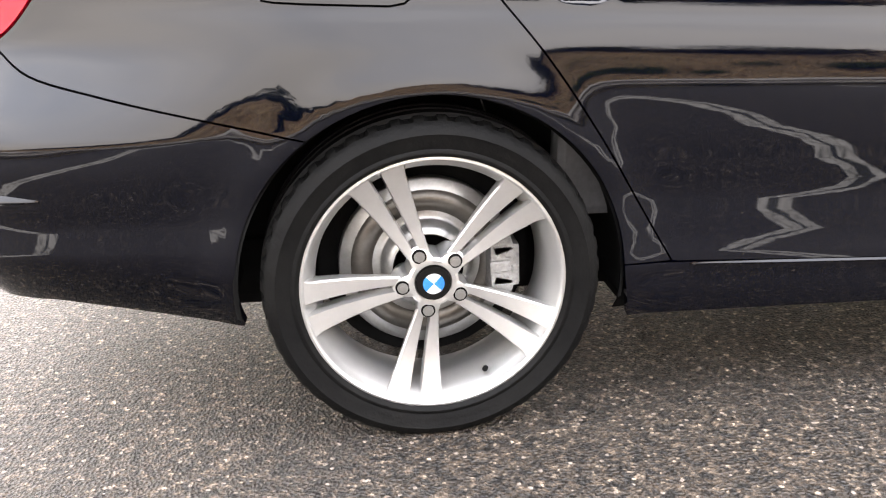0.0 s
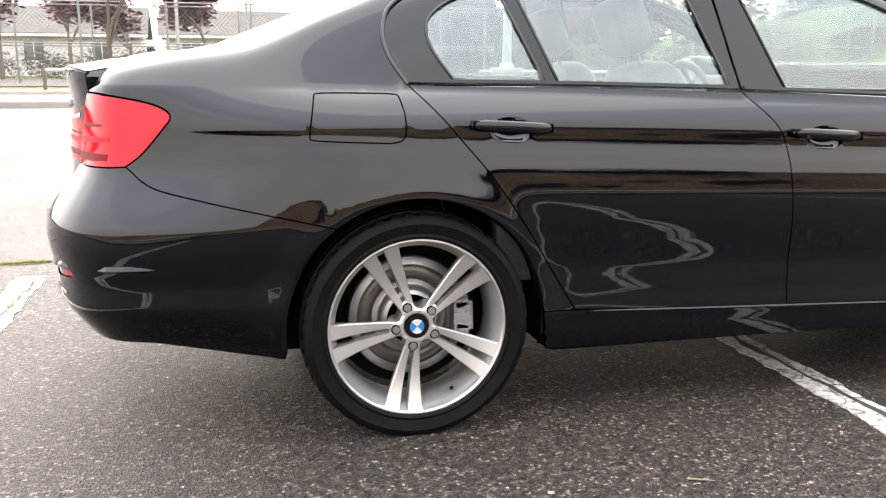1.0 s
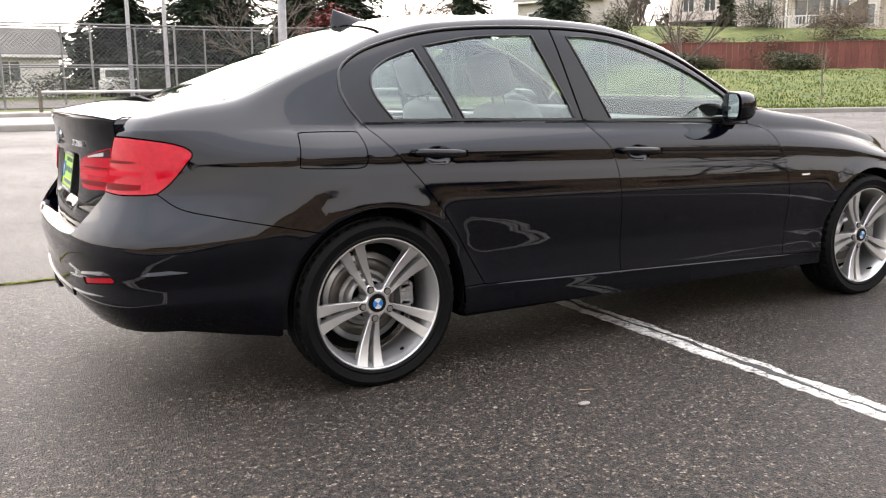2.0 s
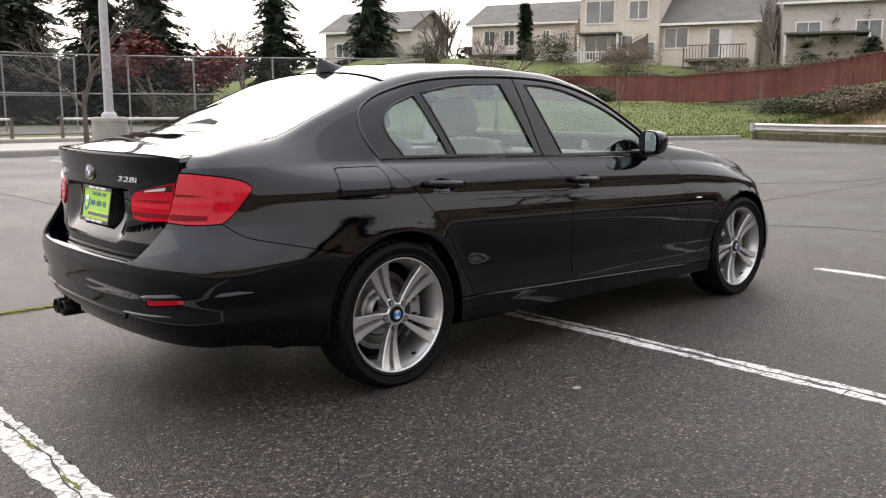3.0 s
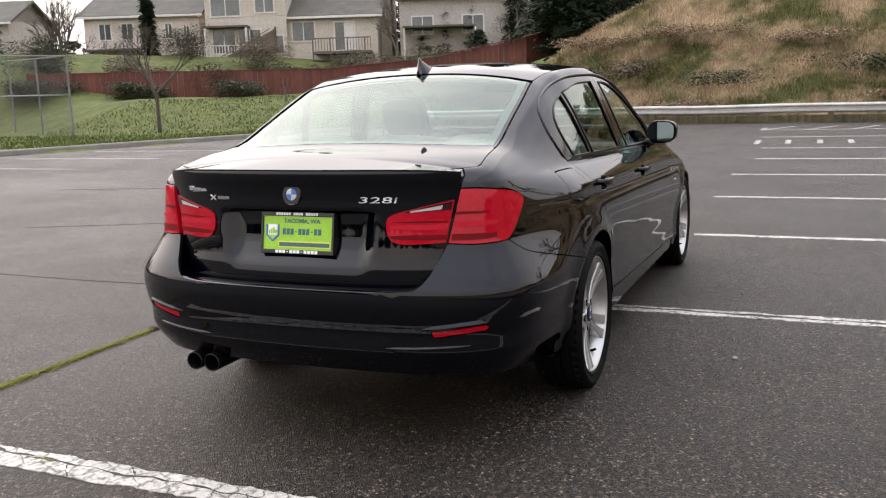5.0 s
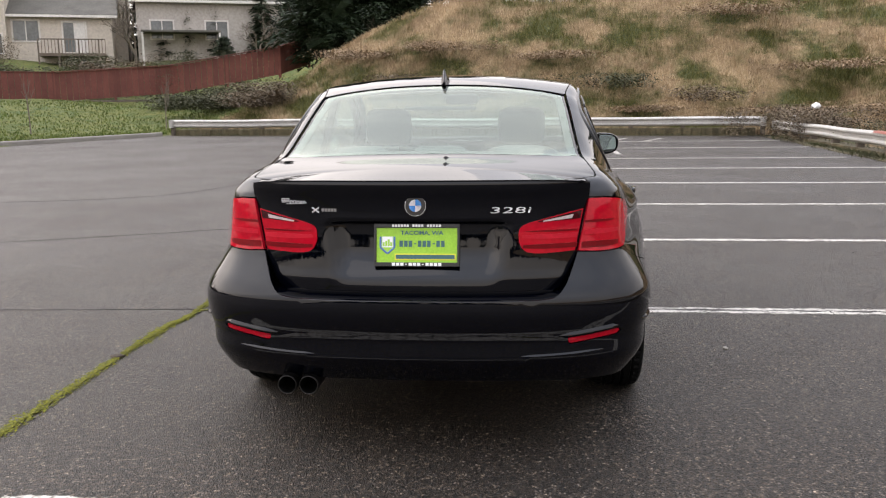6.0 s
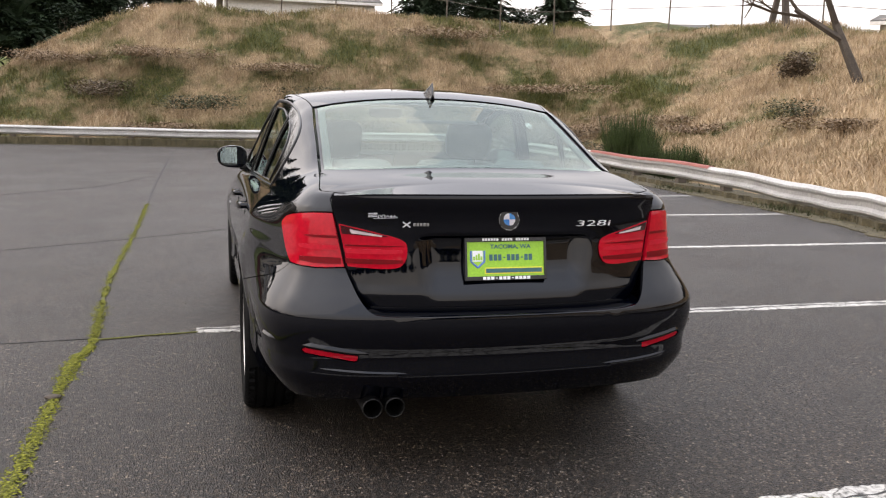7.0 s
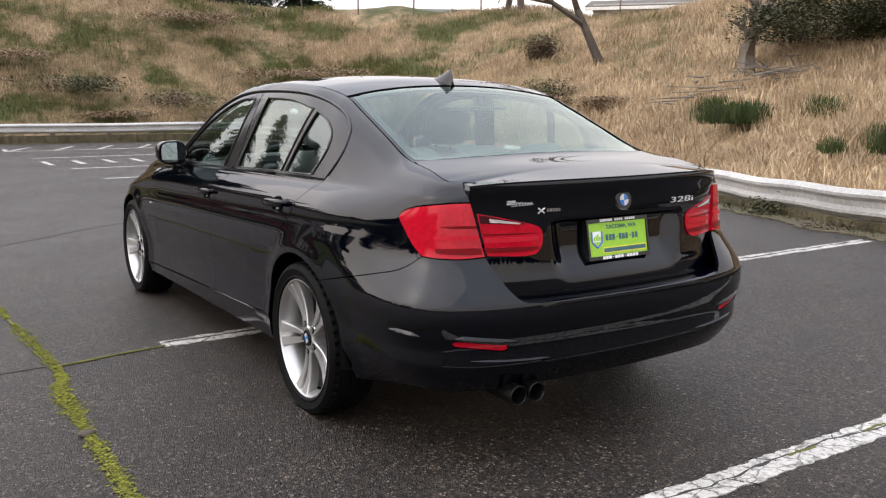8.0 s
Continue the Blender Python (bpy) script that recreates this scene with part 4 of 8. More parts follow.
frame_line = sx((1.955, 0.985), (1.87, 1.068), (1.66, 1.190), (1.45, 1.270), (1.2, 1.322), (0.86, 1.338), (0.42, 1.322), (0.13, 1.262), (-0.02, 1.190), (-0.060, 1.115), (-0.048, 1.04), (-0.005, 0.968), n=6)
split = sx((1.158, 0.3078), (1.148, 0.48), (1.130, 0.653), (1.100, 0.822), (0.990, 0.950), n=6)
belt_rear = sx((0.990, 0.950), (0.5, 0.962), (-0.005, 0.968), n=8)
belt_front = sx((0.990, 0.950), (1.5, 0.932), (1.955, 0.915), n=8)
door_front = sx((1.955, 0.915), (2.08, 0.875), (2.145, 0.76), (2.175, 0.60), (2.185, 0.45), (2.185, 0.2725), n=6)
fender_back = [door_front[0]] + sx((1.955, 0.915), (1.955, 0.985), n=4)[1:]
arch_front = [locate(np.array(p), (0, 2)) for p in wheel_arc(FRONT, ARCH_F, 188, 28)]
nose_seam = sx((3.124, 0.479), (3.16, 0.55), (3.20, 0.62), n=5)
sill_q = [p for p in sill if p[0] < door_rear[-1][0]]
sill_rd = [p for p in sill if door_rear[-1][0] < p[0] < split[0][0]]
sill_fd = [p for p in sill if split[0][0] < p[0] < door_front[-1][0]]
sill_ff = [p for p in sill if p[0] > door_front[-1][0]]

fuel = sx((-0.262, 0.938), (-0.24, 0.946), (-0.06, 0.944), (-0.037, 0.936), n=3) + sx((-0.030, 0.90), (-0.030, 0.84), (-0.045, 0.822), n=3) + sx((-0.07, 0.818), (-0.26, 0.826), (-0.280, 0.836), n=3) + sx((-0.278, 0.86), (-0.268, 0.91), n=3)
quarter_loop = join(list(reversed(door_rear))[:0] + [door_rear[-1]], list(reversed(sill_q)), arch_rear, seam, lamp_side, lamp_top, lid_cut,
                    edge_line(-0.78, 1.94), list(reversed(sx((1.955, 0.985), (1.945, 1.02), n=2))), frame_line, door_rear)
panel("quarter_panel", quarter_loop, M_BLACKPAINT, car, holes=[], sides="L", cell=0.026)
panel("quarter_panel", quarter_loop, M_BLACKPAINT, car, holes=[fuel], sides="R", cell=0.026)
panel("fuel_flap", fuel, M_BLACKPAINT, car, sides="R", cell=0.02)


def oval(x, z, rx, rz, n=28):
    return [locate(np.array((x + rx * math.cos(a), z + rz * math.sin(a))), (0, 2)) for a in np.linspace(0, math.tau, n, endpoint=False)]


def dish(x, z, rx, rz, deep):
    c = locate(np.array((x, z)), (0, 2))

    def point(u, v, push=0.0):
        d = np.minimum(((u - c[0]) / rx) ** 2 + ((v - c[1]) / rz) ** 2, 1.0)
        return side_point(u, v, push - deep * (1 - d ** 2))
    return point


def handle(x, z, tilt, parent, side):
    """A pull handle: a bowed bar that stands off the door, with flat ends."""
    vs, fs, n, m = [], [], 22, 10
    for i in range(n):
        t = i / (n - 1)
        px = x - 0.118 + 0.236 * t
        e = max(0.0, 1 - abs(2 * t - 1) ** 5) ** 0.5
        q = locate(np.array((px, z + tilt * (t - 0.5) + 0.006)), (0, 2))
        c = side_point(*q)
        off = 0.010 + 0.022 * math.sin(math.pi * t) ** 0.6
        for k in range(m):
            a = math.tau * k / m
            vs.append((px, (c[1] - off - 0.010 * e * math.cos(a)) * side, c[2] + (0.0165 * e + 0.001) * math.sin(a)))
    for i in range(n - 1):
        for k in range(m):
            j = (k + 1) % m
            f = (i * m + k, i * m + j, (i + 1) * m + j, (i + 1) * m + k)
            fs.append(f if side < 0 else tuple(reversed(f)))
    for px in (x - 0.100, x + 0.096):
        q = locate(np.array((px, z + 0.006 + tilt * (px - x) / 0.236)), (0, 2))
        c = side_point(*q)
        b = len(vs)
        for dx, dz in ((-0.014, -0.012), (0.014, -0.012), (0.014, 0.012), (-0.014, 0.012)):
            for dy in (0.006, -0.024):
                vs.append((c[0] + dx, (c[1] + dy) * side, c[2] + dz))
        for a in range(4):
            c2 = (a + 1) % 4
            fs.append((b + 2 * a, b + 2 * c2, b + 2 * c2 + 1, b + 2 * a + 1))
    return mesh_object("door_handle", vs, fs, M_BLACKPAINT, parent, smooth=True)


HANDLES = {"rear_door": (0.262, 0.852, -0.012), "front_door": (1.243, 0.818, -0.012)}
for nm, lp in (("rear_door", join(door_rear, sill_rd, split, belt_rear)), ("front_door", join(split, belt_front, door_front, list(reversed(sill_fd))))):
    hx, hz, tilt = HANDLES[nm]
    bowl = oval(hx, hz - 0.004, 0.066, 0.034)
    for ob, sd in zip(panel(nm, lp, M_BLACKPAINT, car, cell=0.026, holes=[bowl]), (1, -1)):
        panel("handle_bowl", bowl, M_BLACKPAINT, ob, sides="R" if sd > 0 else "L", gap=-0.002, rim=0.0, cell=0.012, point=dish(hx, hz - 0.004, 0.066, 0.034, 0.022))
        handle(hx, hz, tilt, ob, sd)
panel("front_fender", join(fender_back, list(reversed(edge_line(1.96, 3.12)))[::-1], sx((3.14, 0.74), (3.10, 0.70), (3.12, 0.64), (3.20, 0.62), n=4), list(reversed(nose_seam)), list(reversed(arch_front)), list(reversed(sill_ff)), list(reversed(door_front))), M_BLACKPAINT, car, cell=0.028)
rocker_low = sx((2.47, 0.20), (1.4, 0.205), (0.385, 0.215), n=14)
panel("side_sill", join([arch_rear[0]], sill, [sill[-1]], rocker_low), M_BLACKPAINT, car, cell=0.03)

# rear bumper, right and left halves in one skin
low_tail = sx((-0.358, 0.226), (-0.375, 0.228), (-0.50, 0.246), (-0.62, 0.270), (-0.70, 0.285)) + sy((0.62, 0.285), (0.30, 0.288), (0.0, 0.288), n=8)
lid_low = sy((0.0, 0.598), (0.25, 0.600), (0.44, 0.606), (0.492, 0.618), (0.525, 0.655), (0.55, 0.71), (0.568, 0.757), n=5)
half = join(lid_low, lamp_low, list(reversed(seam)), arch_tail, low_tail)
half = [p for p in half if p[0] > 0.004]
whole = half + [np.array((-p[0], p[1])) for p in reversed(half)]
reflector = sy((0.535, 0.463), (0.60, 0.470), (0.712, 0.486), n=4) + sy((0.722, 0.478), (0.712, 0.466), n=2) + sy((0.60, 0.450), (0.545, 0.442), (0.535, 0.452), n=3)
insert = sy((0.0, 0.392), (0.25, 0.392), (0.385, 0.394), (0.40, 0.388), n=4) + sy((0.37, 0.362), (0.25, 0.352), (0.0, 0.350), n=5)
insert = [p for p in insert if p[0] > 0.004]
insert_loop = insert + [np.array((-p[0], p[1])) for p in reversed(insert)]
bumper = panel("rear_bumper", whole, M_BLACKPAINT, car, sides="C", cell=0.024, holes=[reflector, [np.array((-p[0], p[1])) for p in reflector]])[0]
panel("reflector", reflector, M_LENS, bumper, "narrow red rear reflector", gap=0.001, push=-0.004, cell=0.02)
panel("bumper_insert", insert_loop, M_BLACKPAINT, bumper, "gloss black lower bumper strip", sides="C", push=0.006, gap=0.0, rim=0.012, cell=0.02)

def lip(name, line, out, rise, parent, label="", sides="RL"):
    """A narrow sculpted lip on the skin: its top slopes up and back to the body, its ends run out flat."""
    vs, fs = [], []
    n = len(line)
    for i, (u, v) in enumerate(line):
        k = min(1.0, math.sin(math.pi * (i + 0.15) / (n - 0.7)) * 1.9)
        vs += [tuple(side_point(u, v - 0.005, 0.0005)), tuple(side_point(u, v, 0.001 + out * k)), tuple(side_point(u, v + 0.3 * rise * k, 0.001 + 0.82 * out * k)), tuple(side_point(u, v + 0.002 + rise * k, 0.0005))]
    for i in range(n - 1):
        for k in range(3):
            fs.append((i * 4 + k, (i + 1) * 4 + k, (i + 1) * 4 + k + 1, i * 4 + k + 1))
    for s in sides:
        v, f = (vs, fs) if s == "R" else ([(x, -y, z) for x, y, z in vs], [tuple(reversed(q)) for q in fs])
        mesh_object(name, v, f, M_BLACKPAINT, parent, smooth=False, label=label)


lip("reflector_lip", sy((0.50, 0.472), (0.56, 0.477), (0.62, 0.485), (0.690, 0.494), n=5) + sx((-0.80, 0.500), (-0.74, 0.503), (-0.68, 0.503), n=4), 0.008, 0.010, bumper)
lip("bumper_crease", sy((0.37, 0.398), (0.45, 0.400), (0.55, 0.405), (0.66, 0.413), n=6), 0.004, 0.004, bumper)
lip("sill_lip", [q - np.array((0.0, 0.004)) for q in sx((0.50, 0.331), (0.9, 0.316), (1.5, 0.296), (2.42, 0.264), n=12)], 0.003, 0.002, car)

# tail lamps: the outer lens on the body's corner
lamp_loop = join(lamp_split, lamp_low, lamp_side, lamp_top)
for ob in panel("tail_lamp", lamp_loop, M_LENS, car, "large red tail lamp lens", push=0.003, gap=0.003, cell=0.02):
    s = 1 if ob.data.vertices[0].co.y < 0 else -1
    for k, (z0, z1, m_) in enumerate(((0.768, 0.790, M_LENSDARK), (0.815, 0.832, M_LENSBAND), (0.857, 0.866, M_LENSDARK))):
        xe = 0.715 if k < 2 else 0.70
        band = sy((0.592 if z0 > 0.8 else 0.580, z0), (0.66, z0), (xe, z0 + 0.004), n=4) + sy((xe, z1 - 0.002), (0.66, z1), (0.594 if z0 > 0.8 else 0.582, z1), n=4)
        V, F, N = skin(band, side_point, gap=0.0, cell=0.02, rim=0.004, push=0.0045)
        if s < 0:
            V, F, N = mirrored(V, F, N)
        mesh_object("light_band", V, F, m_, ob, normals=N)

# ---- trunk lid ----
lid_x = Curve((0.55, -0.935), (0.59, -0.955), (0.625, -0.966), (0.66, -0.966), (0.70, -0.958), (0.76, -0.951), (0.86, -0.944), (0.90, -0.944), (0.945, -0.948), (0.982, -0.955), (1.002, -0.957), (1.018, -0.951), (1.03, -0.940))


def lid_point(y, z, push=0.0):
    y, z = np.broadcast_arrays(np.asarray(y, float), np.asarray(z, float))
    t = np.abs(y) / 0.606
    x = lid_x(z) + 0.108 * (0.5 * t ** 2 + 0.5 * t ** 5)
    deep = step(0.635, 0.77, z) * (1 - step(0.860, 0.872, z)) * (1 - step(0.255, 0.340, np.abs(y) - 0.10 * (z - 0.86)))
    x = x + 0.046 * deep
    return np.stack([x - push, y, z], -1)


def lid_top_z(y):
    x = lid_point(y, 1.02)[..., 0]
    return roof_point(x, y)[..., 2]


ys = np.linspace(-0.613, 0.613, 60)
lid_sidecurve = [(0.613, 0.99), (0.606, 0.945), (0.590, 0.86), (0.566, 0.757), (0.548, 0.71), (0.523, 0.658), (0.490, 0.622), (0.44, 0.610), (0.25, 0.604), (0.0, 0.602)]
lc = catmull(lid_sidecurve, 5)
rear_loop = [np.array((y, lid_top_z(np.array(y)) - 0.004)) for y in ys] + [np.array(p) for p in lc] + [np.array((-p[0], p[1])) for p in reversed(lc[:-1])]
trunk = panel("trunk_lid", join(rear_loop), M_BLACKPAINT, car, "black trunk lid with a small lip", sides="C", point=lid_point, cell=0.014, gap=0.002, rim=0.05, swap=True)[0]


def top_panel(name, loop, material, parent, label="", **kw):
    return panel(name, loop, material, parent, label, sides="C", point=roof_point, **kw)[0]


def yedge(x, off):
    return np.interp(x, EX, EY) - off


lid_front = [(-0.455, 0.594), (-0.50, 0.50), (-0.53, 0.30), (-0.538, 0.0)]
lf = catmull(lid_front, 8)
rear_edge = [(float(lid_point(y, 1.02)[0]) - 0.004, float(y)) for y in ys]
top_loop = [np.array(p) for p in rear_edge] + [np.array((x, yedge(x, 0.003))) for x in np.linspace(-0.80, -0.50, 12)] + [np.array(p) for p in lf] + [np.array((p[0], -p[1])) for p in reversed(lf[:-1])] + [np.array((x, -yedge(x, 0.003))) for x in np.linspace(-0.50, -0.80, 12)]
top_panel("trunk_top", join(top_loop), M_BLACKPAINT, trunk, cell=0.024, gap=0.001)

# the corner between the lid and the quarter panels
cut = [side_point(*q) for q in sy((0.606, 0.945), (0.609, 0.965), (0.612, 0.985), n=4)]
top_in = side_point(*lid_cut[-1])
for s_ in (1, -1):
    vs, fs = [], []
    for k, p in enumerate(cut):
        q = lid_point(0.608 + 0.004 * k / (len(cut) - 1), p[2])
        for w in (0.03, 0.5, 0.94):
            m_ = p + (q * np.array((1, -1, 1)) - p) * w
            vs.append((m_[0] + 0.0, m_[1] * s_, m_[2]))
    n_ = len(cut)
    for k in range(n_ - 1):
        for w in range(2):
            fs.append((k * 3 + w, k * 3 + w + 1, (k + 1) * 3 + w + 1, (k + 1) * 3 + w))
    last = len(vs) - 3
    vs += [(top_in[0], top_in[1] * s_, top_in[2] - 0.002), (-0.79, -yedge(-0.79, 0.004) * s_, float(roof_point(-0.79, yedge(-0.79, 0.004))[2]) - 0.002), (float(lid_point(0.60, 1.0)[0]) + 0.01, -0.60 * s_, float(lid_top_z(np.array(0.60))) - 0.004)]
    k = len(vs) - 3
    fs += [(last, last + 1, k), (last + 1, last + 2, k), (last + 2, k + 2, k), (k, k + 2, k + 1)]
    mesh_object("lid_corner", vs, fs, M_BLACKPAINT, car)

# roof, windows and bonnet
def strip_loop(x0, x1, off, back=(), front=(), n=40):
    r = [np.array((x, yedge(x, off))) for x in np.linspace(x0, x1, n)]
    fr = [np.array(p) for p in catmull(front, 6)] if front else []
    bk = [np.array(p) for p in catmull(back, 6)] if back else []
    half_ = bk + r + fr
    return join(half_ + [np.array((p[0], -p[1])) for p in reversed(half_)])


roof_back = [(0.205, 0.0), (0.20, 0.25), (0.185, 0.45), (0.170, 0.548)]
wind_front = [(1.235, 0.52), (1.255, 0.30), (1.265, 0.0)]
top_panel("roof", strip_loop(0.172, 1.20, 0.002, roof_back, wind_front), M_BLACKPAINT, car, "black roof panel", cell=0.03, gap=0.002)
glass_low = [(-0.535, 0.0), (-0.527, 0.30), (-0.497, 0.50), (-0.452, 0.585)]
rear_glass_loop = strip_loop(-0.448, 0.165, 0.010, glass_low, [(0.163, 0.545), (0.182, 0.45), (0.197, 0.25), (0.202, 0.0)])
rg = top_panel("rear_window", rear_glass_loop, M_REARGLASS, car, "sloping tinted rear window", cell=0.03, gap=0.012, rim=0.004, push=-0.004)
inner = shrink(resample(rear_glass_loop, 0.02), 0.045)
top_panel("rear_window_surround", rear_glass_loop, M_GLOSSTRIM, rg, cell=0.03, gap=0.001, rim=0.01, push=-0.0065, holes=[inner])
wind = strip_loop(1.23, 1.96, 0.04, list(reversed([(1.24, 0.53), (1.262, 0.30), (1.272, 0.0)])), [(2.00, 0.60), (2.08, 0.30), (2.10, 0.0)])
top_panel("windscreen", wind, M_GLASS, car, "clear windscreen", cell=0.035, gap=0.003, rim=0.004, push=-0.004)
top_panel("bonnet", strip_loop(2.03, 3.30, 0.004, [(2.14, 0.0), (2.12, 0.30), (2.04, 0.66)], [(3.36, 0.55), (3.45, 0.3), (3.47, 0.0)]), M_BLACKPAINT, car, "black bonnet", cell=0.035)
top_panel("windscreen_base", strip_loop(1.99, 2.025, 0.004, [(2.11, 0.0), (2.09, 0.30), (2.0, 0.60)], [(2.035, 0.66), (2.115, 0.30), (2.135, 0.0)], n=4), M_BLACKTRIM, car, cell=0.04, push=-0.012)

# side windows and their frames
q_glass = sx((0.125, 0.980), (0.075, 1.055), (0.060, 1.11), (0.078, 1.158), (0.15, 1.205), (0.262, 1.243), n=5) + sx((0.262, 1.243), (0.385, 0.976), n=6) + sx((0.385, 0.976), (0.125, 0.980), n=4)
r_glass = sx((0.425, 0.975), (0.305, 1.255), n=6) + sx((0.305, 1.255), (0.54, 1.293), (0.805, 1.303), n=6) + sx((0.805, 1.303), (0.955, 0.963), n=6) + sx((0.955, 0.963), (0.425, 0.975), n=6)
f_glass = sx((1.14, 0.956), (0.985, 1.300), n=6) + sx((0.985, 1.300), (1.15, 1.296), (1.35, 1.258), (1.6, 1.172), (1.78, 1.082), (1.865, 1.020), (1.875, 0.945), n=5) + sx((1.875, 0.945), (1.14, 0.956), n=6)
arc_b = [p for p in frame_line]
mid = min(range(len(arc_b)), key=lambda i: abs(side_point(*arc_b[i])[0] - 0.90))
rear_frame = join(arc_b[mid:], list(reversed(belt_rear)), sx((0.990, 0.950), (0.90, 1.335), n=6))
front_frame = join(sx((0.905, 1.335), (0.995, 0.950), n=6), belt_front, sx((1.955, 0.915), (1.955, 0.985), n=3), arc_b[:mid])
for nm, lp, hl in (("rear_door_frame", rear_frame, [join(q_glass), join(r_glass)]), ("front_door_frame", front_frame, [join(f_glass)])):
    panel(nm, lp, M_GLOSSTRIM, car, "gloss black window frame", holes=hl, push=-0.005, gap=0.002, rim=0.012, cell=0.025)
panel("quarter_window", join(q_glass), M_GLASS, car, "small rear quarter window", push=-0.011, gap=-0.002, rim=0.004, cell=0.03)
panel("rear_door_window", join(r_glass), M_GLASS, car, push=-0.011, gap=-0.002, rim=0.004, cell=0.03)
panel("front_door_window", join(f_glass), M_GLASS, car, push=-0.011, gap=-0.002, rim=0.004, cell=0.03)
panel("window_trim", sx((-0.003, 0.974), (0.5, 0.968), (0.985, 0.957), n=8) + sx((0.985, 0.966), (0.5, 0.977), (0.02, 0.982), n=8), M_GLOSSTRIM, car, push=0.003, gap=0.0, rim=0.01, cell=0.03)
panel("window_trim", sx((1.0, 0.956), (1.5, 0.938), (1.88, 0.924), n=8) + sx((1.88, 0.933), (1.5, 0.947), (1.0, 0.965), n=8), M_GLOSSTRIM, car, push=0.003, gap=0.0, rim=0.01, cell=0.03)

def cord(name, line, rad, out, material, closed=False, seg=6):
    """A rubber seal: a round cord laid along a line on the skin, on both sides."""
    pts = [Vector(side_point(u, v, out)) for u, v in line]
    n = len(pts)
    vs, fs = [], []
    for i, p in enumerate(pts):
        a, b = (pts[i - 1], pts[(i + 1) % n]) if closed else (pts[max(i - 1, 0)], pts[min(i + 1, n - 1)])
        t = (b - a).normalized()
        x = t.cross(Vector((0, 1, 0.2))).normalized()
        y = t.cross(x)
        vs += [p + (x * math.cos(math.tau * k / seg) + y * math.sin(math.tau * k / seg)) * rad for k in range(seg)]
    for i in range(n if closed else n - 1):
        for k in range(seg):
            j, q = (k + 1) % seg, (i + 1) % n
            fs.append((i * seg + k, i * seg + j, q * seg + j, q * seg + k))
    for s_ in (1, -1):
        mesh_object(name, [(v.x, v.y * s_, v.z) for v in vs], fs if s_ > 0 else [tuple(reversed(f)) for f in fs], material, car, smooth=True)


cord("door_seal", [q for q in frame_line], 0.0065, 0.0, M_BLACKTRIM)
for lp_ in (q_glass, r_glass, f_glass):
    cord("glass_seal", resample(join(lp_), 0.02), 0.0045, -0.004, M_BLACKTRIM, True)

# front end
lamp_f = sx((3.14, 0.74), (3.10, 0.70), (3.12, 0.64), (3.20, 0.62), n=4) + sx((3.30, 0.60), (3.40, 0.61), n=4) + sx((3.42, 0.66), (3.30, 0.72), n=4)
panel("headlamp", join(lamp_f), M_GLASS, car, "clear headlamp lens", push=-0.004, cell=0.03)
panel("headlamp_bowl", join(lamp_f), M_CHROME, car, push=-0.05, gap=0.0, rim=0.0, cell=0.04)
nose_half = join(nose_seam, sx((3.20, 0.62), (3.30, 0.60), (3.40, 0.61), n=4), [np.array((LONG - 0.5, 0.64)), np.array((LONG - 0.3, 0.66)), np.array((LONG - 0.01, 0.66))], [np.array((LONG - 0.01, 0.19)), np.array((LONG - 0.3, 0.19))], sx((3.30, 0.17), (3.17, 0.18), n=3), [locate(np.array(p), (0, 2)) for p in wheel_arc(FRONT, ARCH_F, -18, 28, 12)])
panel("front_bumper", nose_half, M_BLACKPAINT, car, cell=0.035)
panel("side_marker", sx((3.27, 0.545), (3.34, 0.555), n=3) + sx((3.34, 0.575), (3.27, 0.57), n=3), M_AMBER, car, "small amber side marker", push=0.002, gap=0.0, rim=0.008, cell=0.02)

# dark inner shell behind the gaps, wheel houses and floor
def shell_holes():
    return [[locate(np.array(p), (0, 2)) for p in wheel_arc(c, r + 0.012, 0, 350, 36)] for c, r in ((REAR, ARCH_R), (FRONT, ARCH_F))]


shell_loop = join([np.array((0.0, 0.30)), np.array((0.0, 0.56)), np.array((0.70, 0.56)), np.array((0.78, 0.90))], sx((-0.70, 0.92), (-0.3, 0.95), (0.5, 0.945), (1.9, 0.89), (2.9, 0.72), n=14), [np.array((LONG - 0.4, 0.60)), np.array((LONG - 0.02, 0.60)), np.array((LONG - 0.02, 0.25))], sx((3.2, 0.22), (2.9, 0.22), (1.4, 0.23), (0.0, 0.23), (-0.6, 0.30), n=14))
panel("inner_shell", shell_loop, M_DARK, car, push=-0.030, gap=0.0, rim=0.0, cell=0.05, holes=shell_holes())
top_panel("inner_roof", strip_loop(0.20, 1.22, 0.03), M_HEADLINER, car, cell=0.06, push=-0.03, gap=0.0, rim=0.0)
for side in (1, -1):
    for (ax, az), r in ((REAR, ARCH_R), (FRONT, ARCH_F)):
        prof = [(r - 0.004, 0.875), (r + 0.006, 0.865), (r + 0.012, 0.80), (r + 0.012, 0.60), (0.16, 0.585)]
        vs, fs = lathe(prof, 48, a0=radians(-7), a1=radians(187))
        mesh_object("wheel_housing", [(x + ax, -side * y, z + az) for x, y, z in vs], fs, M_DARK, car, smooth=True)
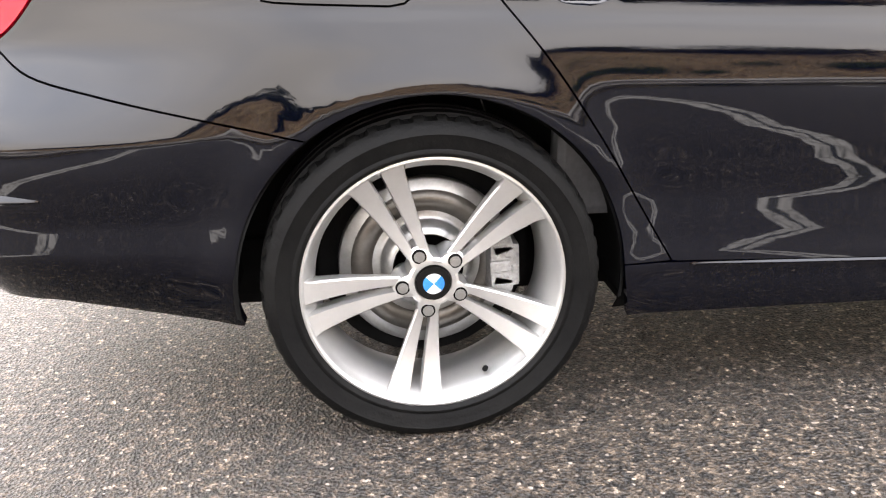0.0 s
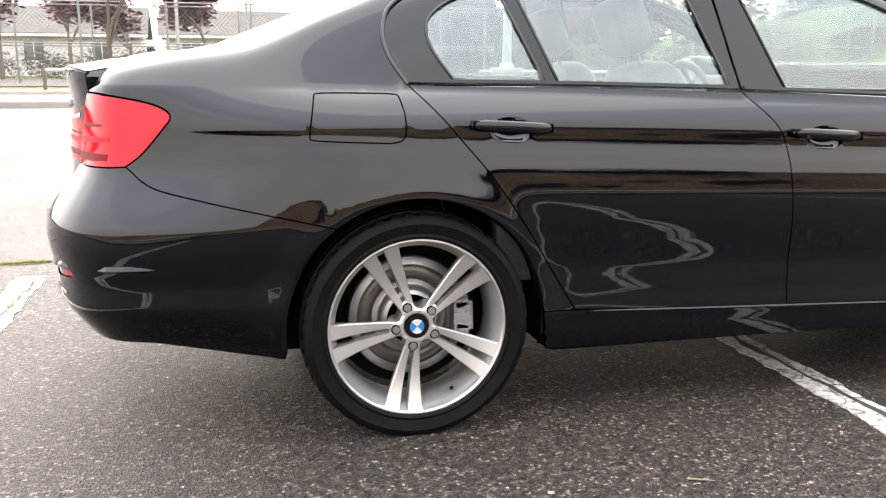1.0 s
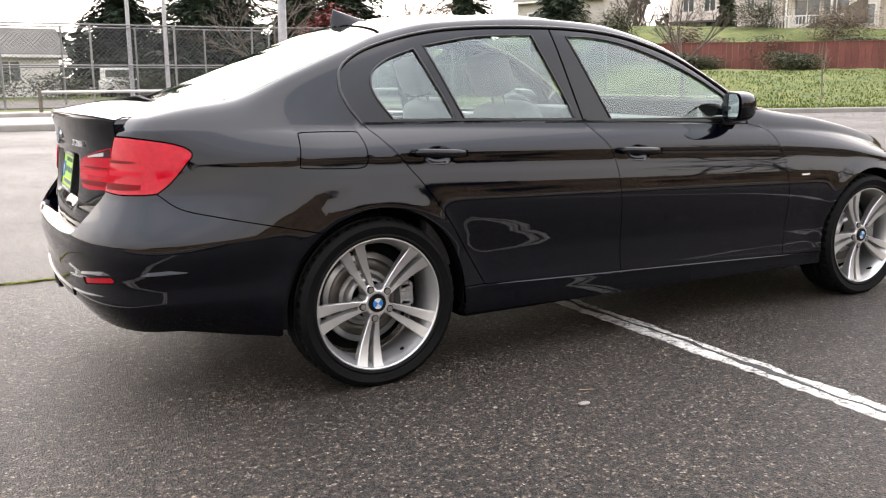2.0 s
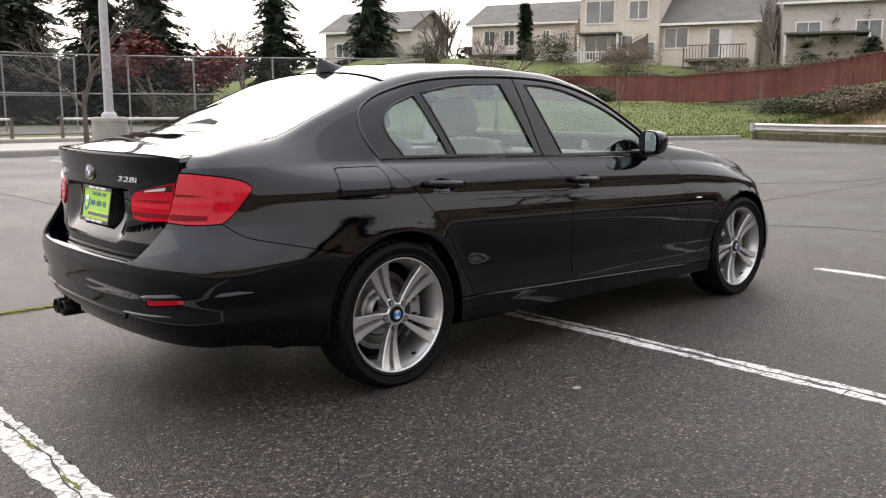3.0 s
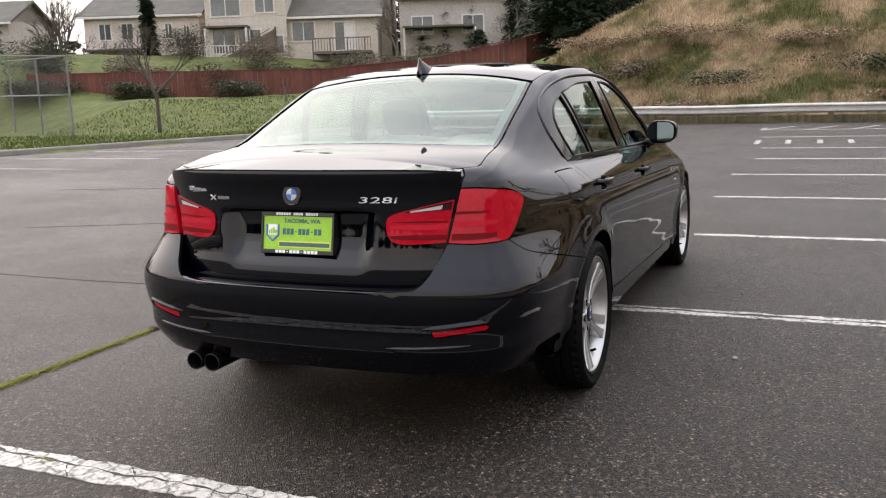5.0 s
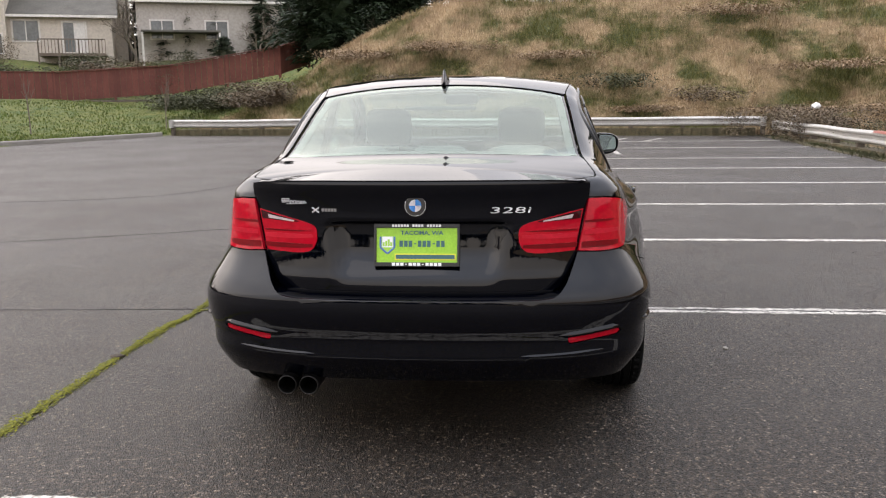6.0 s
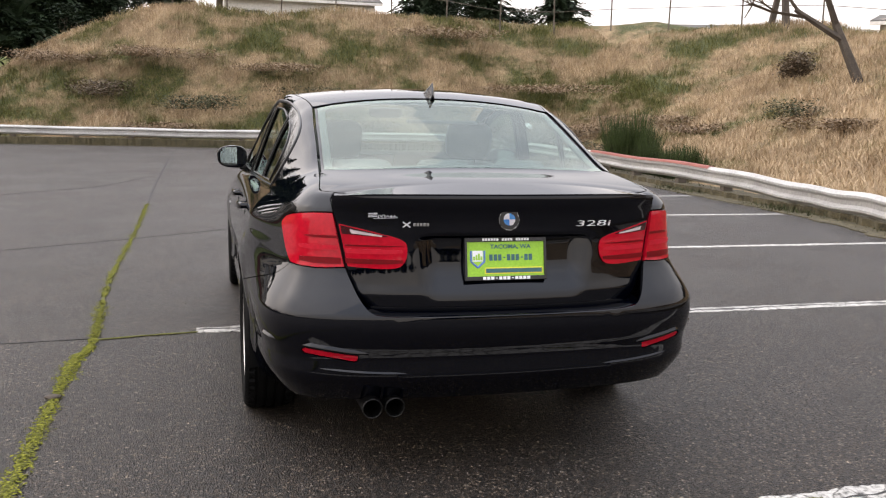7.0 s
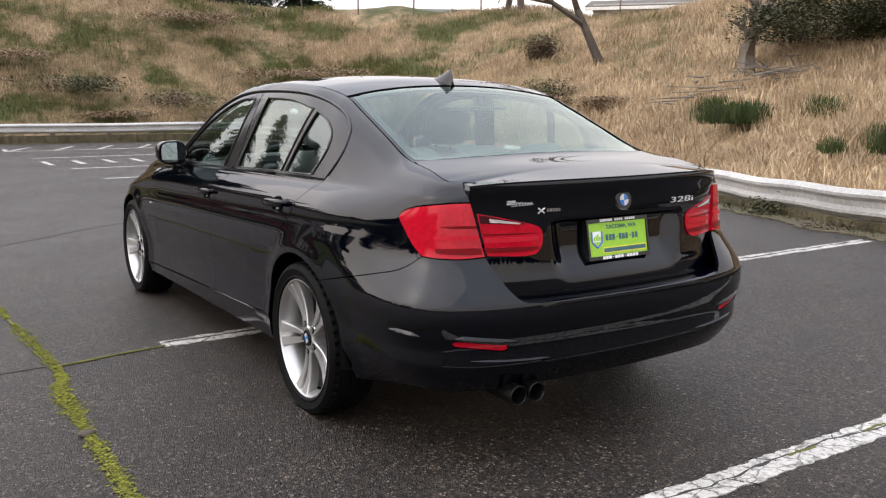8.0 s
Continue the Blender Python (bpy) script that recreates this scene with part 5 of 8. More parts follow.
for nm, lo, hi in (("floor_pan", (-0.45, -0.62, 0.185), (3.25, 0.62, 0.34)), ("under_tray", (0.42, -0.76, 0.170), (2.42, 0.76, 0.30)), ("silencer", (-0.82, -0.60, 0.300), (-0.40, 0.60, 0.50)), ("boot_well", (-0.84, -0.54, 0.50), (-0.40, 0.54, 0.93)), ("engine_bay", (2.05, -0.66, 0.30), (3.25, 0.66, 0.60))):
    fb = bmesh.new()
    box(fb, lo, hi, None, 0.03)
    part(nm, fb, M_DARK, car)

# ---- the car: wheels ----


def tyre_mesh():
    half_ = [(0.244, 0.866), (0.2500, 0.876), (0.2530, 0.8820), (0.2575, 0.8850), (0.2620, 0.8845), (0.2650, 0.8825), (0.2760, 0.8870), (0.2900, 0.8895), (0.2925, 0.8910), (0.2955, 0.8895), (0.3060, 0.8845), (0.3140, 0.8760), (0.3185, 0.8630)]
    tread = [(0.3205, 0.852), (0.314, 0.849), (0.314, 0.840), (0.3212, 0.837), (0.3218, 0.812), (0.314, 0.809), (0.314, 0.800), (0.3218, 0.797), (0.322, 0.786)]
    one = half_ + tread
    prof = one + [(r, 2 * 0.786 - y) for r, y in reversed(one[:-1])]
    seg, vs, fs = 240, [], []
    for i in range(seg):
        a = math.tau * i / seg
        notch = (i % 5) < 2
        for k, (r, y) in enumerate(prof):
            kk = min(k, len(prof) - 1 - k)
            if notch and 12 <= kk <= 13:
                r -= 0.0085
            elif notch and kk == 11:
                r, y = r - 0.001, y - 0.002
            z = r * math.sin(a)
            vs.append((r * math.cos(a), -y, max(z, -0.311)))
    m = len(prof)
    for i in range(seg):
        j = (i + 1) % seg
        for k in range(m - 1):
            fs.append((i * m + k, i * m + k + 1, j * m + k + 1, j * m + k))
    return vs, fs


def barrel_mesh():
    vs, fs = lathe([(0.2435, 0.690), (0.236, 0.700), (0.222, 0.74), (0.220, 0.80), (0.226, 0.842), (0.2345, 0.856), (0.2400, 0.8690), (0.2425, 0.8760), (0.2455, 0.8785), (0.2495, 0.8780), (0.2505, 0.874), (0.2490, 0.862)], 96)
    return [(x, -y, z) for x, y, z in vs], fs


def hub_mesh():
    """The wheel's centre: a plate with five lobes, one round each bolt, that the spoke pairs grow from."""
    prof = [(0.0, 0.845), (0.033, 0.845), (0.036, 0.851), (0.044, 0.852), (0.054, 0.8500), (0.070, 0.8475), (0.0765, 0.842), (0.079, 0.832), (0.078, 0.80), (0.070, 0.775), (0.0, 0.775)]
    seg, vs, fs = 120, [], []
    for i in range(seg):
        a = math.tau * i / seg
        d = (math.degrees(a) - 116 + 36) % 72 - 36
        lobe = 0.70 + 0.30 * max(0.0, 1 - (abs(d) / 27.0) ** 2.4)
        for r, h in prof:
            rr = r if r <= 0.044 else 0.044 + (r - 0.044) * max(0.18, (lobe - 0.66) / 0.34)
            vs.append((rr * math.cos(a), -h, rr * math.sin(a)))
    k = len(prof)
    for i in range(seg):
        j = (i + 1) % seg
        for q in range(k - 1):
            fs.append((i * k + q, i * k + q + 1, j * k + q + 1, j * k + q))
    return vs, fs


def spoke_mesh(s):
    """One spoke of a pair, along x, its face towards -y: slim at the bolt, broad at the rim, dished, with a chamfer along the slot."""
    n, vs, fs = 20, [], []
    for i in range(n):
        t = i / (n - 1)
        r = 0.060 + (0.2400 - 0.060) * t
        inner = 0.0035 + 0.0065 * t
        outer = 0.0225 + 0.0340 * t ** 1.1 + 0.008 * max(0.0, (t - 0.88) / 0.12) ** 2
        if t < 0.10:
            inner = inner * (t / 0.10) ** 0.5
        top = 0.8475 - 0.004 * math.sin(math.pi * t) + 0.0255 * t ** 2.2
        low = top - 0.030 - 0.022 * t
        ring = [(inner + 0.005, low), (inner, top - 0.012), (inner + 0.0028, top - 0.0008), (outer - 0.0035, top), (outer - 0.0008, top - 0.003), (outer, top - 0.010), (outer - 0.008, low)]
        for q, y in ring:
            vs.append((r, -y, q * s))
    m = 7
    for i in range(n - 1):
        for q in range(m):
            j = (q + 1) % m
            fs.append((i * m + q, i * m + j, (i + 1) * m + j, (i + 1) * m + q))
    return vs, fs


def shared(name, make):
    me = bpy.data.meshes.new(name)
    v, f = make
    me.from_pydata(v, [], f)
    me.update()
    bm = bmesh.new()
    bm.from_mesh(me)
    bmesh.ops.recalc_face_normals(bm, faces=bm.faces)
    smooth_by_angle(bm, 32)
    bm.to_mesh(me)
    bm.free()
    return me


ME_TYRE, ME_RIM, ME_HUB, ME_SPOKE = shared("tyre", tyre_mesh()), shared("wheel", barrel_mesh()), shared("hub", hub_mesh()), [shared("spoke", spoke_mesh(s)) for s in (1, -1)]
ME_TYRE.materials.append(M_RUBBER)
ME_RIM.materials.append(M_BARREL)
for me_ in (ME_HUB, *ME_SPOKE):
    me_.materials.append(M_ALLOY)


def disc(bm, c, r, y0, y1, seg=40, ring=0.0):
    tube(bm, (c[0], y0, c[1]), (c[0], y1, c[1]), r, r, seg)


def wheel(x, right, spin):
    """One wheel with its tyre, cap, bolts, brake disc and caliper."""
    w = new("wheel", ME_RIM)
    w.parent = car
    w.matrix_basis = pose(x, 0, REAR[1], 0, 0, 0 if right else 180)
    w["label"] = "silver double-spoke alloy wheel"
    turn = new("tyre", ME_TYRE)
    turn.parent = w
    turn["label"] = "black low-profile tyre with worn sidewall"
    hub = new("hub", ME_HUB)
    hub.parent = w
    for k in range(10):
        sp = new("spoke", ME_SPOKE[k % 2])
        sp.parent = w
        sp.matrix_basis = pose(0, 0, 0, 0, -(116 + 72 * (k // 2)), 0)
    cap = bmesh.new()
    disc(cap, (0, 0), 0.0335, -0.842, -0.8570, 40)
    part("centre_cap", cap, M_GLOSSTRIM, w, "black centre cap with a blue and white disc")
    for k in range(4):
        q = bmesh.new()
        c0 = q.verts.new((0, -0.8590, 0))
        ring = [q.verts.new((0.0205 * math.cos(radians(spin + 90 * k + a)), -0.8585, 0.0205 * math.sin(radians(spin + 90 * k + a)))) for a in range(0, 91, 10)]
        for a, b in zip(ring, ring[1:]):
            q.faces.new((c0, a, b))
        bmesh.ops.solidify(q, geom=q.faces[:], thickness=0.001)
        part("cap_quarter", q, M_BLUE if k % 2 else M_WHITE, w)
    for k in range(5):
        a = radians(116 + 72 * k)
        c = (0.0585 * math.cos(a), 0.0585 * math.sin(a))
        # no recess is cut: a black disc paints the shade round the bolt
        well = bmesh.new()
        disc(well, c, 0.0138, -0.835, -0.8515, 24)
        part("bolt_well_shade", well, M_DARK, w)
        b = bmesh.new()
        disc(b, c, 0.0105, -0.84, -0.8535, 12)
        disc(b, c, 0.006, -0.853, -0.8550, 6)
        part("wheel_bolt", b, M_STEEL, w, "grey steel wheel bolt")
    a = radians(-62)
    v = bmesh.new()
    tube(v, (0.2255 * math.cos(a), -0.832, 0.2255 * math.sin(a)), (0.212 * math.cos(a), -0.858, 0.212 * math.sin(a)), 0.0055, 0.0055, 10)
    part("valve", v, M_DARK, w, "black rubber valve")
    # brake disc with its hat, seen between the spokes
    dv, df = lathe([(0.07, 0.775), (0.085, 0.772), (0.090, 0.745), (0.096, 0.742), (0.128, 0.742), (0.131, 0.744), (0.134, 0.742), (0.172, 0.742), (0.175, 0.738), (0.175, 0.720), (0.09, 0.718)], 64)
    d = mesh_object("brake_disc", [(x_, -y_, z_) for x_, y_, z_ in dv], df, M_STEEL, w, smooth=True, label="worn steel brake disc")
    fv, ff_ = lathe([(0.108, 0.741), (0.109, 0.7445), (0.150, 0.7445), (0.151, 0.741)], 64)
    mesh_object("friction_face", [(x_, -y_, z_) for x_, y_, z_ in fv], ff_, M_DISCFACE, d, smooth=True, label="brown swept face of the disc")
    cb = bmesh.new()
    for ang, r0, r1, wd in ((2, 0.120, 0.178, 0.044), (18, 0.126, 0.172, 0.02), (-14, 0.126, 0.172, 0.02)):
        m = pose(0, 0, 0, 0, -ang, 0)
        box(cb, (r0, -0.800, -wd), (r1, -0.700, wd), m, 0.006)
    box(cb, (0.118, -0.806, -0.012), (0.160, -0.79, 0.012), pose(0, 0, 0, 0, -2, 0), 0.004)
    cal = part("brake_caliper", cb, M_CALIPER, w, "grey cast brake caliper")
    if not right:
        cal.matrix_basis = pose(0, 0, 0, 0, 180, 0)
    back = bmesh.new()
    disc(back, (0, 0), 0.215, -0.70, -0.66, 40)
    part("backing_plate", back, M_DARK, w)
    return w


wheel(0.0, True, 47)
wheel(FRONT[0], True, 20)
wheel(0.0, False, 70)
wheel(FRONT[0], False, 15)

# ---- the car: fittings ----


def on_lid(y, z, out=0.0):
    return Vector(lid_point(y, z, out))


def lid_patch(name, loop, material, parent, label="", push=0.004, gap=0.0, rim=0.006, cell=0.012):
    return panel(name, loop, material, parent, label, sides="C", point=lid_point, push=push, gap=gap, rim=rim, cell=cell, swap=True)[0]


def line2(*pts, n=5):
    return [np.array(p, float) for p in catmull(pts, n)]


# inner halves of the tail lamps on the lid
for s in (1, -1):
    lp = line2((0.588, 0.906), (0.52, 0.892), (0.45, 0.876), (0.392, 0.861), (0.366, 0.846), (0.360, 0.82), (0.364, 0.79), (0.385, 0.763), (0.43, 0.755), (0.50, 0.757), (0.559, 0.760)) + line2((0.559, 0.760), (0.588, 0.905), n=4)
    lp = [np.array((s * p[0], p[1])) for p in lp]
    lamp = lid_patch("tail_lamp_inner", join(lp), M_LENS, trunk, "red inner tail lamp with a clear reversing window", push=0.006)
    for z0, z1, m_ in ((0.771, 0.788, M_LENSDARK), (0.806, 0.822, M_LENSBAND), (0.830, 0.836, M_LENSDARK)):
        b = line2((0.375, z0 + 0.004), (0.45, z0), (0.565, z0)) + line2((0.568, z1), (0.45, z1), (0.375, z1 - 0.002))
        lid_patch("light_band", [np.array((s * p[0], p[1])) for p in b], m_, lamp, push=0.0075, rim=0.004)
    top = line2((0.425, 0.868), (0.45, 0.8735), (0.52, 0.889), (0.583, 0.902)) + line2((0.578, 0.872), (0.52, 0.869), (0.43, 0.865))
    lid_patch("smoked_band", [np.array((s * p[0], p[1])) for p in top], M_LENSSMOKE, lamp, "dark smoked upper lens", push=0.0070, rim=0.004)
    cl = line2((0.445, 0.8705), (0.50, 0.880), (0.553, 0.889), n=3) + line2((0.548, 0.875), (0.50, 0.871), (0.447, 0.866), n=3)
    lid_patch("reversing_lamp", [np.array((s * p[0], p[1])) for p in cl], M_LENSCLEAR, lamp, "clear reversing lamp window", push=0.0085, rim=0.004)

# roundel
rb = bmesh.new()
c = on_lid(0, 0.927)
tilt = Matrix.Translation(c) @ pose(0, 0, 0, 0, 8, 0)
for r, y0, y1 in ((0.0382, -0.004, 0.006),):
    vs = tube(rb, (y0 * -1, 0, 0), (-y1, 0, 0), r, r * 0.97, 48)
    bmesh.ops.transform(rb, matrix=tilt, verts=vs)
roundel = part("roundel", rb, M_CHROME, trunk, "round badge with blue and white quarters")
bb = bmesh.new()
vs = tube(bb, (-0.005, 0, 0), (-0.0072, 0, 0), 0.0368, 0.0364, 48)
bmesh.ops.transform(bb, matrix=tilt, verts=vs)
part("badge_ring", bb, M_GLOSSTRIM, roundel)
for k in range(4):
    q = bmesh.new()
    c0 = q.verts.new((-0.0082, 0, 0))
    ring = [q.verts.new((-0.0080, 0.0215 * math.cos(radians(90 * k + a)), 0.0215 * math.sin(radians(90 * k + a)))) for a in range(0, 91, 10)]
    for a, b in zip(ring, ring[1:]):
        q.faces.new((c0, b, a))
    bmesh.ops.solidify(q, geom=q.faces[:], thickness=0.001)
    bmesh.ops.transform(q, matrix=tilt, verts=q.verts[:])
    part("badge_quarter", q, M_BLUE if k % 2 else M_WHITE, roundel)


def lettering(name, text, size, depth, material, parent, m, label="", shear=0.0, wide=1.0, bold=0.0):
    """Raised letters in the built-in font, as a mesh."""
    cu = bpy.data.curves.new(name, "FONT")
    cu.body, cu.size, cu.extrude, cu.shear, cu.align_x, cu.align_y = text, size, depth, shear, "CENTER", "CENTER"
    cu.resolution_u, cu.offset = 3, bold
    tmp = bpy.data.objects.new(name, cu)
    scene.collection.objects.link(tmp)
    bpy.context.view_layer.update()
    me = bpy.data.meshes.new_from_object(tmp.evaluated_get(bpy.context.evaluated_depsgraph_get()))
    bpy.data.objects.remove(tmp)
    me.transform(m @ Matrix.Diagonal((wide, 1, 1, 1)))
    me.materials.clear()
    me.materials.append(material)
    ob = new(name, me)
    ob.parent = parent
    return tagged(ob, label)


# text plane that faces backwards: its x runs to the right as seen from behind (-y), its y up
def facing_back(p, lean=0.0, turn=0.0):
    return Matrix.Translation(p) @ pose(0, 0, 0, 0, 0, -90 + turn) @ pose(0, 0, 0, 90 + lean)


lettering("model_badge", "328i", 0.030, 0.0015, M_BADGE, trunk, facing_back(on_lid(-0.330, 0.908, 0.003), -3, 6), "chrome model lettering", 0.1, 2.9, -0.0002)
sc = bmesh.new()
for z0 in (0.9455, 0.9400, 0.9345):
    tube(sc, on_lid(0.492, z0, 0.002), on_lid(0.462, z0 + 0.002, 0.002), 0.0017, 0.0017, 6)
loops = [on_lid(0.460 - 0.062 * k / 60 - 0.004 * math.cos(k * 0.62), 0.9375 + 0.0032 * math.sin(k * 1.13) + 0.002 * math.sin(k * 0.41) - (0.007 if k < 5 else 0.0), 0.002) for k in range(61)]
for p, q in zip(loops, loops[1:]):
    tube(sc, p, q, 0.0013, 0.0013, 5)
tube(sc, on_lid(0.475, 0.9285, 0.002), on_lid(0.400, 0.9325, 0.002), 0.0013, 0.0013, 5)
part("dealer_badge", sc, M_BADGE, trunk, "small silver script badge")
xb = bmesh.new()
for y0, z0, y1, z1 in ((0.375, 0.900, 0.350, 0.918), (0.375, 0.918, 0.350, 0.900)):
    tube(xb, on_lid(y0, z0, 0.002), on_lid(y1, z1, 0.002), 0.0026, 0.0026, 6)
part("cross_badge", xb, M_BADGE, trunk, "chrome cross of the drive badge")
db = bmesh.new()
for k in range(5):
    y = 0.340 - k * 0.0115
    p, q = on_lid(y, 0.909, 0.001), on_lid(y - 0.009, 0.909, 0.001)
    box(db, (p.x - 0.002, q.y, 0.9035), (p.x + 0.003, p.y, 0.9145), None, 0.001)
part("drive_badge", db, M_STEEL, trunk, "grey bar-shaped drive lettering")

# licence plate in a black frame
pc = (Vector((-0.909, 0, 0.862)) + Vector((-0.934, 0, 0.721))) / 2 + Vector((-0.004, 0, -0.008))
lean = -math.degrees(math.atan2(0.025, 0.141))
PM = facing_back(pc, lean)
pf = bmesh.new()
for lo, hi in (((-0.153, -0.076, -0.006), (0.153, -0.061, 0.008)), ((-0.153, 0.061, -0.006), (0.153, 0.076, 0.008)), ((-0.153, -0.061, -0.006), (-0.144, 0.061, 0.008)), ((0.144, -0.061, -0.006), (0.153, 0.061, 0.008))):
    box(pf, lo, hi, PM, 0.002)
box(pf, (-0.150, -0.074, -0.03), (0.150, 0.074, -0.001), PM)
plate = part("licence_plate", pf, M_BLACKTRIM, car, "green dealer plate in a black plate frame")
gf = bmesh.new()
box(gf, (-0.1445, -0.0615, -0.001), (0.1445, 0.0615, 0.003), PM)
part("plate_face", gf, M_PLATE, plate, "bright green plate face")


def bar(name, x0, x1, y0, y1, material, z=0.003, label=""):
    b = bmesh.new()
    box(b, (x0, y0, z), (x1, y1, z + 0.0012), PM)
    return part(name, b, material, plate, label)


lettering("plate_lettering", "TACOMA, WA", 0.0205, 0.0006, M_PLATEINK, plate, PM @ Matrix.Translation((0.018, 0.043, 0.0036)), "dark green place name", 0.0, 1.15, 0.0006)
# number and address lines stand as plain bars
for k in range(10):
    x = -0.062 + k * 0.0165
    if k not in (3, 7):
        bar("plate_bar", x, x + 0.0125, -0.006, 0.016, M_PLATEINK)
    else:
        bar("plate_bar", x + 0.003, x + 0.011, 0.0030, 0.0070, M_PLATEINK)
bar("plate_bar", -0.079, 0.139, -0.053, -0.030, M_PLATEYEL)
bar("plate_bar", -0.075, 0.135, -0.049, -0.034, M_PLATEINK, 0.0042, label="dark web address bar")
for k in range(17):
    x = -0.088 + k * 0.0104
    bar("frame_bar", x, x + (0.0078 if k not in (6, 11) else 0.0), 0.0645, 0.0735, M_WHITE, 0.008) if k not in (6, 11) else None
for k in range(12):
    x = -0.088 + k * 0.0150
    bar("frame_bar", x, x + 0.0115, -0.0735, -0.0625, M_WHITE, 0.008) if k not in (3, 7) else bar("frame_bar", x + 0.002, x + 0.009, -0.0695, -0.0665, M_WHITE, 0.008)
sh = bmesh.new()
for x0, y0, x1, y1 in ((-0.130, 0.030, -0.130, -0.008), (-0.080, 0.030, -0.080, -0.008), (-0.130, -0.008, -0.105, -0.030), (-0.080, -0.008, -0.105, -0.030)):
    vs = tube(sh, (x0, y0, 0.0035), (x1, y1, 0.0035), 0.0035, 0.0035, 6)
    bmesh.ops.transform(sh, matrix=PM, verts=vs)
part("plate_emblem", sh, M_PLATEBLUE, plate, "blue shield outline")
bar("emblem_field", -0.124, -0.086, -0.008, 0.030, M_WHITE, 0.0029)
hs = bmesh.new()
for k in range(4):
    box(hs, (-0.122 + 0.009 * k, -0.004, 0.0042), (-0.115 + 0.009 * k, 0.010 + 0.005 * (k % 3), 0.0050), PM)
part("emblem_bar", hs, M_PLATE, plate)

# ledge of the bumper under the lid
vs, fs = [], []
for i, y in enumerate(np.linspace(-0.53, 0.53, 41)):
    q = locate(np.array((-abs(y), 0.600 + 0.012 * step(0.42, 0.53, abs(y)))), (1, 2))
    p = side_point(*q)
    for k, (dx, dz) in enumerate(((0.001, -0.001), (0.006, 0.0035), (0.05, 0.006), (0.12, 0.016))):
        vs.append((p[0] + dx, y, p[2] + dz))
for i in range(40):
    for k in range(3):
        fs.append((i * 4 + k, i * 4 + k + 1, i * 4 + k + 5, i * 4 + k + 4))
mesh_object("bumper_ledge", vs, fs, M_BLACKPAINT, bumper, smooth=True)

# exhaust tips
for y in (0.482, 0.402):
    vs, fs = lathe([(0.030, 0.14), (0.031, 0.0), (0.0335, -0.004), (0.036, 0.002), (0.036, 0.16), (0.02, 0.165)], 32)
    t = mesh_object("exhaust_tip", [(-0.962 + h, y + x, 0.270 + z) for x, h, z in vs], fs, M_EXHAUST, car, smooth=True, label="round dark metal exhaust tip")
    pb = bmesh.new()
    tube(pb, (-0.83, y, 0.270), (-0.65, y, 0.30), 0.0295, 0.028, 20)
    part("exhaust_pipe", pb, M_DARK, t)

# fin aerial on the roof
vs, fs = [], []
for i in range(13):
    t = i / 12
    x = 0.198 + 0.175 * t
    zr = float(roof_point(x, 0)[2])
    h = 0.084 * (1 - t) ** 1.25 * min(1.0, (i + 0.2) * 1.2)
    w = 0.020 * math.sin(math.pi * (0.12 + 0.86 * t)) + 0.004
    for k in range(9):
        a = math.pi * k / 8
        r = math.sin(a)
        vs.append((x - 0.004 * r * (1 - t), w * math.cos(a) * (1 - 0.55 * r), zr - 0.003 + h * r))
for i in range(12):
    for k in range(8):
        fs.append((i * 9 + k, (i + 1) * 9 + k, (i + 1) * 9 + k + 1, i * 9 + k + 1))
fs.append(tuple(range(8, -1, -1)))
mesh_object("fin_aerial", vs, fs, M_BLACKPAINT, car, smooth=True, label="black shark-fin aerial")

# door mirrors
for s, sd in ((1, "R"), (-1, "L")):
    bm = bmesh.new()
    bmesh.ops.create_uvsphere(bm, u_segments=28, v_segments=18, radius=1.0)
    for v in bm.verts:
        x, y, z = v.co
        p = [math.copysign(abs(q) ** 0.72, q) for q in (x, y, z)]
        px = max(p[0], -0.42) * 0.088
        taper = 1 - 0.20 * (p[1] + 1) / 2 * (1 if p[2] > 0 else 0.3)
        v.co = (1.800 + px - 0.034 * p[1], -s * (0.882 + 0.092 * p[1]), 1.000 + 0.074 * p[2] * taper + 0.006 * p[1])
    if s > 0:
        bmesh.ops.reverse_faces(bm, faces=bm.faces)
    bmesh.ops.recalc_face_normals(bm, faces=bm.faces)
    smooth_by_angle(bm, 40)
    mr = part("door_mirror", bm, M_BLACKPAINT, car, "black door mirror")
    arm = bmesh.new()
    box(arm, (1.79, -s * 0.79 - 0.05, 0.915), (1.88, -s * 0.79 + 0.05, 0.955), None, 0.012)
    part("mirror_foot", arm, M_BLACKTRIM, mr)
    gl = bmesh.new()
    bmesh.ops.create_circle(gl, cap_ends=True, segments=32, radius=1.0)
    for v in gl.verts:
        y, z = [math.copysign(abs(q) ** 0.6, q) for q in v.co[:2]]
        v.co = (1.7605 - 0.034 * y, -s * (0.882 + 0.074 * y), 1.000 + 0.056 * z)
    bmesh.ops.recalc_face_normals(gl, faces=gl.faces)
    part("mirror_glass", gl, M_MIRROR, mr, "mirror glass")
    tri = bmesh.new()
    box(tri, (1.84, -s * 0.935 - 0.03, 0.985), (1.87, -s * 0.935 + 0.03, 0.995), None, 0.004)
    part("mirror_indicator", tri, M_LENSCLEAR, mr)
# small silver fender badges
panel("fender_badge", sx((2.262, 0.669), (2.318, 0.668), n=4) + sx((2.315, 0.660), (2.265, 0.661), n=4), M_BADGE, car, "small silver fender badge", push=0.003, gap=0.0, rim=0.006, cell=0.02)
# high brake light under the glass
hb = bmesh.new()
box(hb, (-0.02, -0.16, 1.245), (0.04, 0.16, 1.26), None, 0.004)
part("brake_light_strip", hb, M_CABIN, car)

